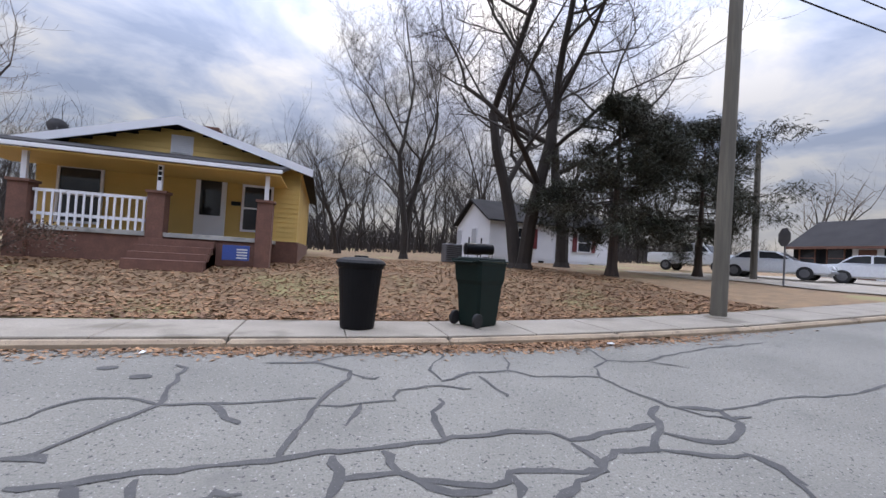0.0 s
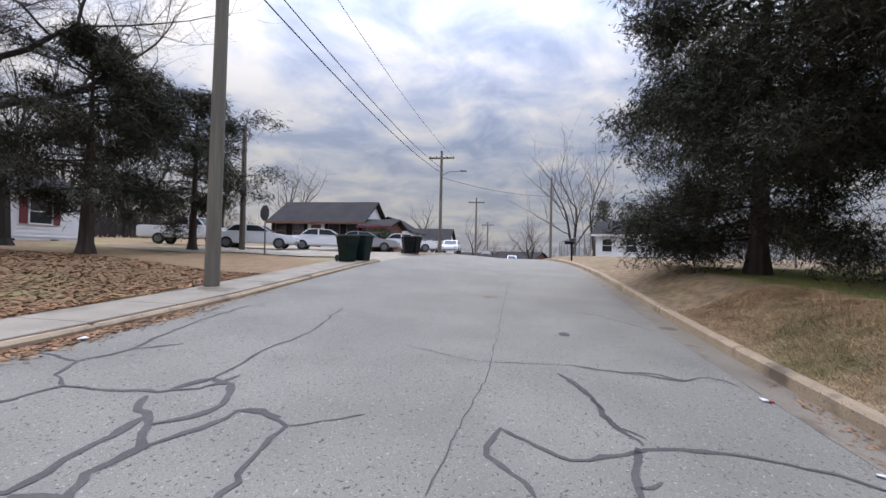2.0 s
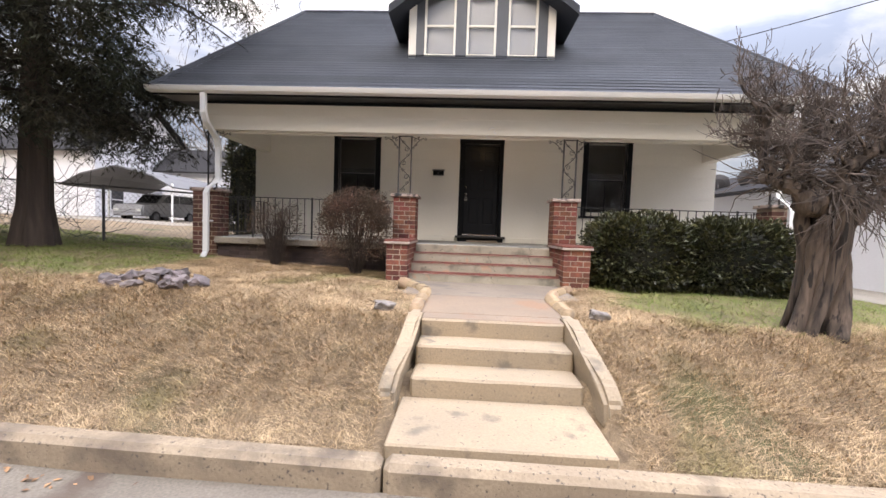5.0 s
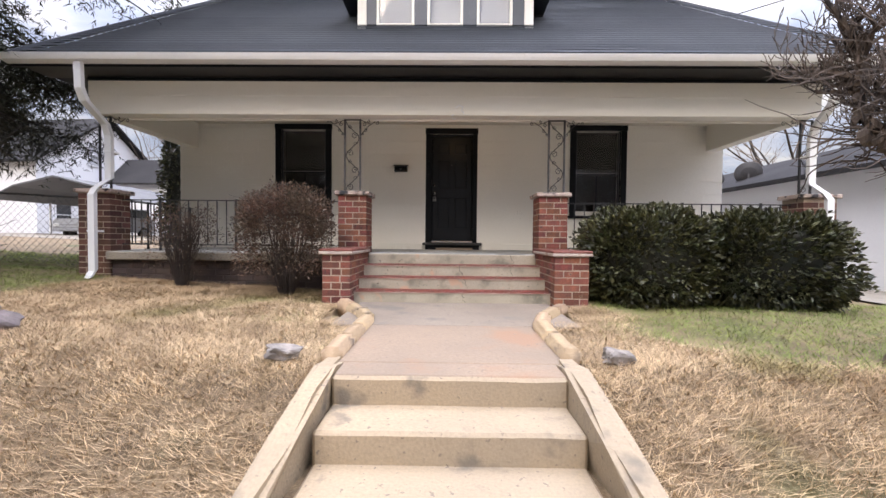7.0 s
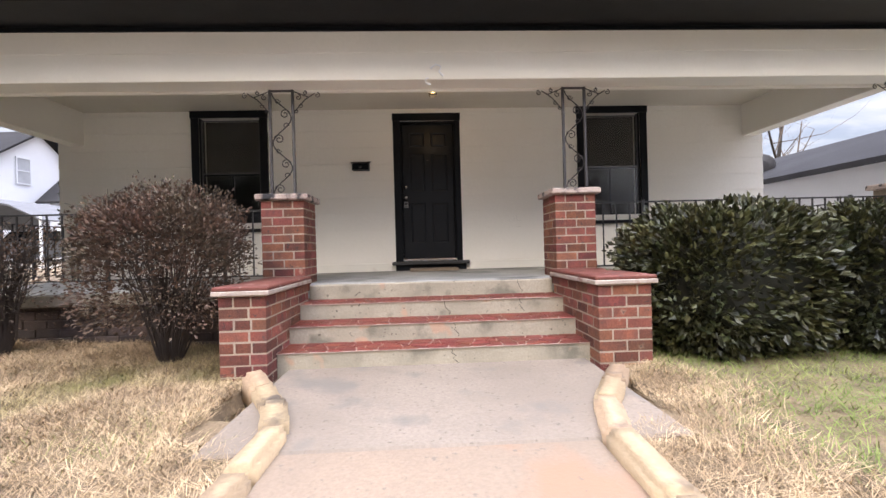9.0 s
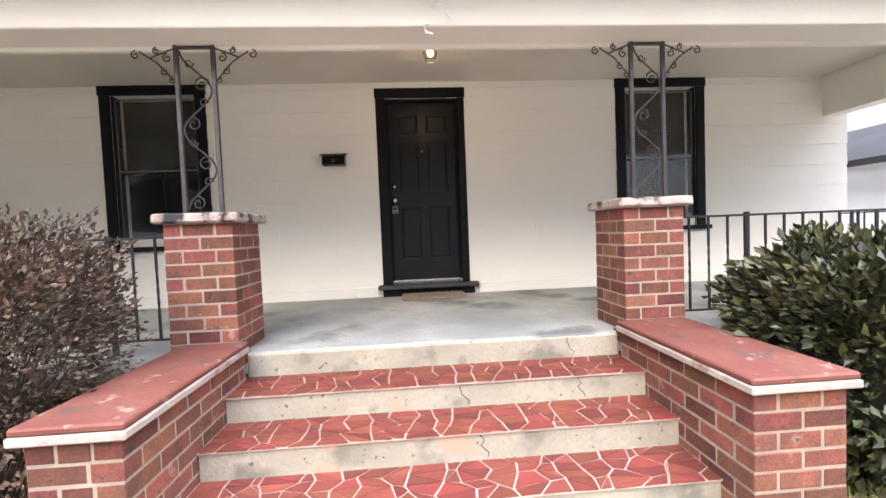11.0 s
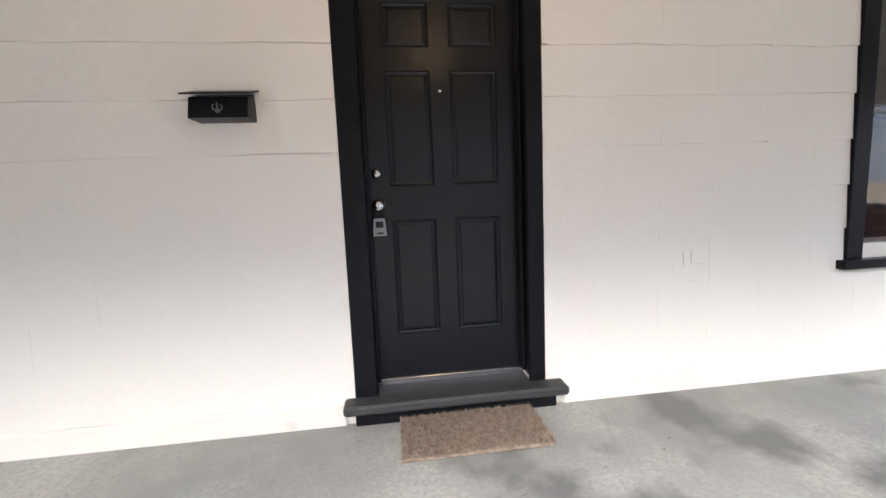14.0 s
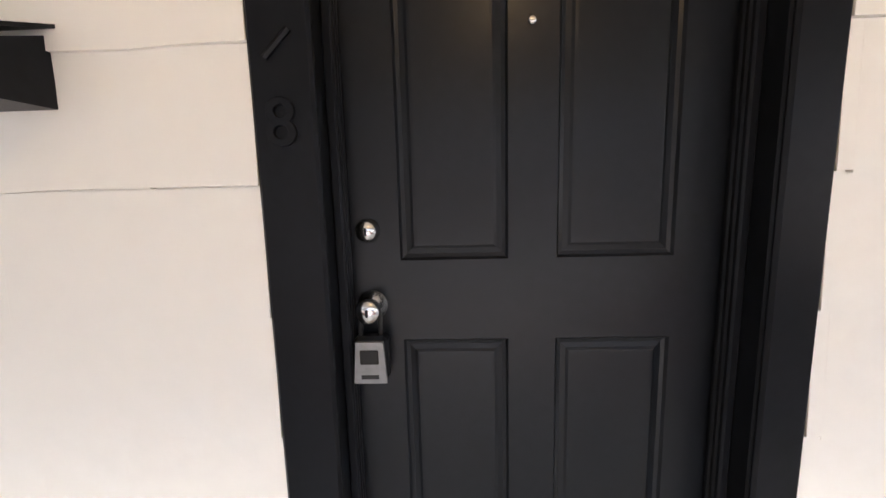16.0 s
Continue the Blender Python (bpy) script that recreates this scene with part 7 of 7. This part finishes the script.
for k in range(8):
    box("louvre", (-0.4, 0.4, 0.12 + 0.1 * k), (0.4, 0.415, 0.16 + 0.1 * k), IRON_BLACK, ac, bevel=0)
for gx, gy in ((-7.2, -18.9), (-8.4, -20.2)):
    gl2 = thing("barbecue_grill", (gx, gy, far_z(gx, gy)), "black barrel barbecue grill on thin legs", "grill", "barbecue grills")
    bm = bmesh.new()
    lathe(bm, [(0.02, -0.45), (0.3, -0.43), (0.31, 0.43), (0.02, 0.45)], 16, Matrix.Translation((0, 0, 0.75)) @ pose(0, 0, 0, 0, 90, 0))
    part("drum", bm, BLACK, gl2)
    for sx in (-0.35, 0.35):
        for sy in (-0.2, 0.2):
            rod("leg", [(sx, sy, 0.6), (sx, sy * 1.1, 0)], 0.018, BLACK, gl2)
    rod("chimney", [(0.25, 0, 1.0), (0.25, 0, 1.35)], 0.045, BLACK, gl2, n=8)


def simple_house(x, y, base, rz, W, D, H, rise, wall_mat, roof_mat, label, trim=WHITE, windows=3, shutter=None, ridge="x", door=True):
    h = thing("house", (x, y, base), label, "house", rz=rz)
    box("wall", (-W / 2, -D / 2, -1.0), (W / 2, D / 2, H), wall_mat, h, bevel=0)
    bm = bmesh.new()
    if ridge == "x":
        prism(bm, [(-D / 2 - 0.45, H - 0.12), (0, H + rise), (D / 2 + 0.45, H - 0.12), (D / 2 + 0.45, H), (0, H + rise + 0.14), (-D / 2 - 0.45, H)], -W / 2 - 0.4, W / 2 + 0.4, axis="x")
    else:
        prism(bm, [(-W / 2 - 0.45, H - 0.12), (0, H + rise), (W / 2 + 0.45, H - 0.12), (W / 2 + 0.45, H), (0, H + rise + 0.14), (-W / 2 - 0.45, H)], -D / 2 - 0.4, D / 2 + 0.4)
    part("roof", bm, roof_mat, h)
    bm = bmesh.new()
    if ridge == "x":
        prism(bm, [(-D / 2, H - 0.05), (D / 2, H - 0.05), (0, H + rise - 0.1)], -W / 2 + 0.02, W / 2 - 0.02, axis="x")
    else:
        prism(bm, [(-W / 2, H - 0.05), (W / 2, H - 0.05), (0, H + rise - 0.1)], -D / 2 + 0.02, D / 2 - 0.02)
    part("gable", bm, wall_mat, h)
    box("fascia", (-W / 2 - 0.4, -D / 2 - 0.47, H - 0.16), (W / 2 + 0.4, -D / 2 - 0.43, H + 0.02), trim, h, bevel=0) if ridge == "x" else None
    for k in range(windows):
        wx = -W / 2 + W * (k + 0.5) / windows
        if door and k == windows // 2:
            d = box("door", (wx - 0.45, -D / 2 - 0.06, 0), (wx + 0.45, -D / 2, 2.05), trim, h)
            continue
        sash(h, wx - 0.45, wx + 0.45, 0.85, 2.1, -D / 2, trim, -1, shutter)
    return h


simple_house(-36.0, -16.2, 1.75, 90, 8.4, 6.2, 2.25, 2.0, WHITE, SHINGLE_GREY, "long white house with a dark grey roof", BLOCK, 5, BLACK)
simple_house(-34.2, -10.5, 1.75, 90, 2.2, 4.2, 1.9, 0.6, BLOCK, SHINGLE_GREY, "low side porch of the long white house", REDTRIM, 1, None)
leafy_shrub(-30.6, -9.6, far_z(-30.6, -9.6), 1.5, 1.0, 1.7, 91, "rounded dark green bush before the white house", 2500, 0.16, HEDGE, True)
simple_house(-47.5, -13.3, 1.3, 90, 5.0, 6.0, 2.5, 1.6, WHITE, SHINGLE_GREY, "small white gabled house farther along the street", WHITE, 3, None, "y")
simple_house(-60, -12.5, 0.6, 90, 8.0, 6.0, 2.6, 1.8, WHITE, SHINGLE_GREY, "distant white gabled house", WHITE, 3)
simple_house(-95, 2.0, -2.2, 60, 11, 7, 2.6, 1.6, BLOCK, SHINGLE_GREY, "distant red brick house below the crest", WHITE, 4)
simple_house(-105, -10, -2.6, 80, 11, 7, 2.6, 1.6, BLOCK, SHINGLE_GREY, "distant red brick house below the crest", WHITE, 4)
simple_house(-46, 14.5, 1.2, 70, 9, 6, 2.6, 1.5, WHITE, SHINGLE_GREY, "white house behind the roadside fence", WHITE, 4)
big = simple_house(-27.5, 31.4, 1.2, 85, 9.0, 9, 4.5, 3.6, WHITE, SHINGLE_GREY, "tall white gabled house behind the carport", WHITE, 3, None, "y")
simple_house(-19.6, 31.6, 1.2, 90, 3.0, 4.2, 3.7, 1.7, WHITE, SHINGLE_GREY, "white side wing with a grey gable roof", WHITE, 1, None, "y", False)
sash(big, -1.3, -0.6, 4.85, 6.3, -4.5, WHITE, -1, None, SCREEN)
simple_house(11.2, 16.5, 0.5, 90, 17, 4.9, 2.45, 0.95, WHITE, SHINGLE_GREY, "long low white building with a grey roof", WHITE, 6, None, "x", False)
for x, y in ((9.1, 16.8), (9.2, 15.3)):
    d2 = thing("satellite_dish", (x, y, 3.02), "grey satellite dish on the low roof", "satellite dish", "roof dishes")
    bm = bmesh.new()
    lathe(bm, [(0.001, 0), (0.2, 0.02), (0.34, 0.08), (0.35, 0.09), (0.001, 0.03)], 18, pose(0, 0, 0.4, 60, 0, 150))
    part("reflector", bm, SIGNMETAL, d2)
    rod("mast", [(0, 0, -0.1), (0, 0, 0.4)], 0.025, SIGNMETAL, d2)

# carport
cp = thing("carport", (-18.0, 24.7, 1.25), "open metal carport with a dark arched roof", "carport")
bm = bmesh.new()
prism(bm, [(-3.1, 1.85), (-1.9, 2.45), (0, 2.9), (1.9, 2.45), (3.1, 1.85), (3.1, 1.91), (1.9, 2.52), (0, 2.97), (-1.9, 2.52), (-3.1, 1.91)], -2.7, 3.4)
part("roof", bm, CARPORT, cp)
for x in (-3.0, 3.0):
    for y in (-2.6, 0.2, 3.2):
        box("post", (x - 0.035, y - 0.035, -0.1), (x + 0.035, y + 0.035, 2.1), GUTTERMETAL, cp, bevel=0)


# ---- vehicles ----
def car(x, y, rz, paint, label, kind="sedan", base=None):
    c = thing("car", (x, y, land(x, y) + 0.03 if base is None else base), label, "car", "parked cars", rz=rz)
    if kind == "sedan":
        low = [(-2.3, 0.3), (2.3, 0.3), (2.38, 0.55), (2.25, 0.78), (1.0, 0.92), (-1.55, 0.95), (-2.28, 0.9), (-2.38, 0.6)]
        top = [(-1.65, 0.93), (1.05, 0.91), (0.35, 1.36), (-0.75, 1.42), (-1.15, 1.34)]
    elif kind == "truck":
        low = [(-2.6, 0.42), (2.5, 0.42), (2.58, 0.7), (2.5, 1.02), (1.0, 1.12), (0.95, 1.1), (-2.6, 1.1)]
        top = [(-0.7, 1.1), (1.05, 1.1), (0.6, 1.68), (-0.5, 1.72)]
    else:
        low = [(-2.4, 0.35), (2.3, 0.35), (2.4, 0.65), (2.3, 0.98), (1.0, 1.08), (-2.35, 1.1), (-2.45, 0.6)]
        top = [(-2.3, 1.09), (1.05, 1.07), (0.45, 1.66), (-2.0, 1.7)]
    bm = bmesh.new()
    prism(bm, low, -0.88, 0.88)
    bmesh.ops.bevel(bm, geom=list(bm.edges), offset=0.07, segments=2, affect="EDGES")
    part("body", bm, paint, c)
    bm = bmesh.new()
    prism(bm, top, -0.72, 0.72)
    bmesh.ops.bevel(bm, geom=list(bm.edges), offset=0.06, segments=2, affect="EDGES")
    part("cabin", bm, paint, c)
    cx = sum(p[0] for p in top) / len(top)
    zb, zt2 = min(p[1] for p in top), max(p[1] for p in top)
    zm = (zb + zt2) / 2
    inner = [(cx + (p[0] - cx) * 0.86, zm + (p[1] - zm) * 0.72 + 0.02) for p in top]
    for s in (-1, 1):
        bm = bmesh.new()
        prism(bm, inner, s * 0.70, s * 0.73)
        part("side_window", bm, CARGLASS, c)
        box("door_pillar", (cx - 0.04, s * 0.725, zb), (cx + 0.04, s * 0.735, zt2 - 0.06), paint, c, bevel=0)
    fx = max(p[0] for p in top)
    tf = max(top, key=lambda p: p[0] * 0.3 + p[1])
    for a, b in (((fx, zb), tf), (min(top, key=lambda p: p[0]), min((p for p in top if p[1] > zm), key=lambda p: p[0]))):
        out = 0.035 * (1 if a[0] > b[0] else -1)
        bm = bmesh.new()
        k1, k2 = 0.12, 0.88
        pa = (a[0] + (b[0] - a[0]) * k1 + out, a[1] + (b[1] - a[1]) * k1 + 0.01)
        pb = (a[0] + (b[0] - a[0]) * k2 + out, a[1] + (b[1] - a[1]) * k2 + 0.01)
        prism(bm, [pa, pb, (pb[0] - out, pb[1] - 0.03), (pa[0] - out, pa[1] - 0.03)], -0.6, 0.6)
        part("windscreen", bm, CARGLASS, c)
    for wx in (-1.42, 1.42):
        for s in (-1, 1):
            bm = bmesh.new()
            lathe(bm, [(0.12, -0.1), (0.3, -0.1), (0.33, -0.06), (0.33, 0.06), (0.3, 0.1), (0.12, 0.1)], 20, Matrix.Translation((wx, s * 0.82, 0.33)) @ pose(0, 0, 0, 90, 0, 0))
            t2 = part("tyre", bm, RUBBER, c)
            bm = bmesh.new()
            lathe(bm, [(0.001, -0.105), (0.2, -0.105), (0.21, 0.0), (0.2, 0.105), (0.001, 0.105)], 16, Matrix.Translation((wx, s * 0.82, 0.33)) @ pose(0, 0, 0, 90, 0, 0))
            part("rim", bm, SIGNMETAL, t2)
    for s in (-1, 1):
        box("headlight", (low[2][0] - 0.14, s * 0.78, 0.6), (low[2][0] - 0.0, s * 0.48, 0.74), LABEL, c, bevel=0.02)
        box("tail_light", (low[-1][0] - 0.0, s * 0.8, 0.68), (low[-1][0] + 0.1, s * 0.52, 0.84), REDLAMP, c, bevel=0.02)
    box("bumper", (low[1][0] - 0.02, -0.8, 0.36), (low[1][0] + 0.1, 0.8, 0.5), CARGREY, c, bevel=0.03)
    return c


car(-22.0, -14.4, 112, CARWHITE, "white sedan parked on the drive")
car(-22.0, -18.9, 112, CARWHITE, "white pickup parked on the drive", "truck")
car(-25.4, -11.6, 112, CARWHITE, "silver-white sedan parked on the drive")
car(-27.6, -9.6, 100, CARGREY, "silver sedan parked by the house")
car(-31.0, -7.6, 112, CARWHITE, "white sedan parked by the house")
car(-41.5, -5.6, 3, CARWHITE, "white sedan parked along the street")
car(-46.0, -9.0, 60, CARGREY, "grey sedan parked off the street")
car(-60.0, -3.2, 0, CARDARK, "dark vehicle parked down the street", "suv")
car(-66.0, 0.5, 0, CARWHITE, "white vehicle farther down the street", "suv")
car(-18.25, 25.4, -90, CARGREY, "old silver van under the carport", "suv", 1.27)


# ---- fences ----
def chain_fence(xa, ya, xb, yb, h, label, gap=2.4, cell=0.12):
    L = math.hypot(xb - xa, yb - ya)
    f = thing("chain_link_fence", (xa, ya, 0), label, "fence", "chain link fences", rz=math.degrees(math.atan2(yb - ya, xb - xa)))
    n = max(1, round(L / gap))
    ux, uy = (xb - xa) / L, (yb - ya) / L

    def g(s):
        return land(xa + ux * s, ya + uy * s)

    for k in range(n + 1):
        s = L * k / n
        rod("post", [(s, 0, g(s) - 0.1), (s, 0, g(s) + h + 0.03)], 0.028, SIGNMETAL, f)
    for k in range(n):
        a, b = L * k / n, L * (k + 1) / n
        rod("top_rail", [(a, 0, g(a) + h), (b, 0, g(b) + h)], 0.02, SIGNMETAL, f)
    st = Sticks()
    m = int(L / cell)
    for k in range(-int(h / cell), m):
        for d in (1, -1):
            sa, sb = k * cell, k * cell + h
            za, zb = (0, h) if d > 0 else (h, 0)
            ta, tb = max(0, sa), min(L, sb)
            if tb - ta < 0.02:
                continue
            za2, zb2 = za + (zb - za) * (ta - sa) / h, za + (zb - za) * (tb - sa) / h
            st.add(Vector((ta, 0, g(ta) + za2)), Vector((tb, 0, g(tb) + zb2)), 0.0028, 0.0028, 3)
    st.part("wire_mesh", SIGNMETAL, f, "thin diamond wire mesh")
    return f


chain_fence(-20.0, 9.9, -4.9, 9.9, 1.15, "grey chain link fence across the side lawn")
chain_fence(-45.0, 5.6, -27.0, 5.6, 1.5, "tall grey chain link fence along the pavement", cell=0.25)
# vines hanging in the fence
vine = Sticks()
vr = random.Random(55)
for k in range(420):
    x = vr.uniform(-19.5, -7.8)
    p = Vector((x, 9.85 + vr.uniform(-0.2, 0.15), near_z(x, 9.9) + vr.uniform(0, 1.2)))
    d = Vector((vr.uniform(-1, 1), vr.uniform(-0.3, 0.3), vr.uniform(-0.3, 1))).normalized()
    for j in range(7):
        d = (d + 0.5 * Vector((vr.uniform(-1, 1), vr.uniform(-0.5, 0.5), vr.uniform(-0.8, 0.8)))).normalized()
        q = p + d * 0.16
        vine.add(p, q, 0.006, 0.005, 3)
        p = q
tagged(vine.part("bare_vines", TWIG_DARK), "bare vines tangled in the wire fence", "vines", kind="stuff")
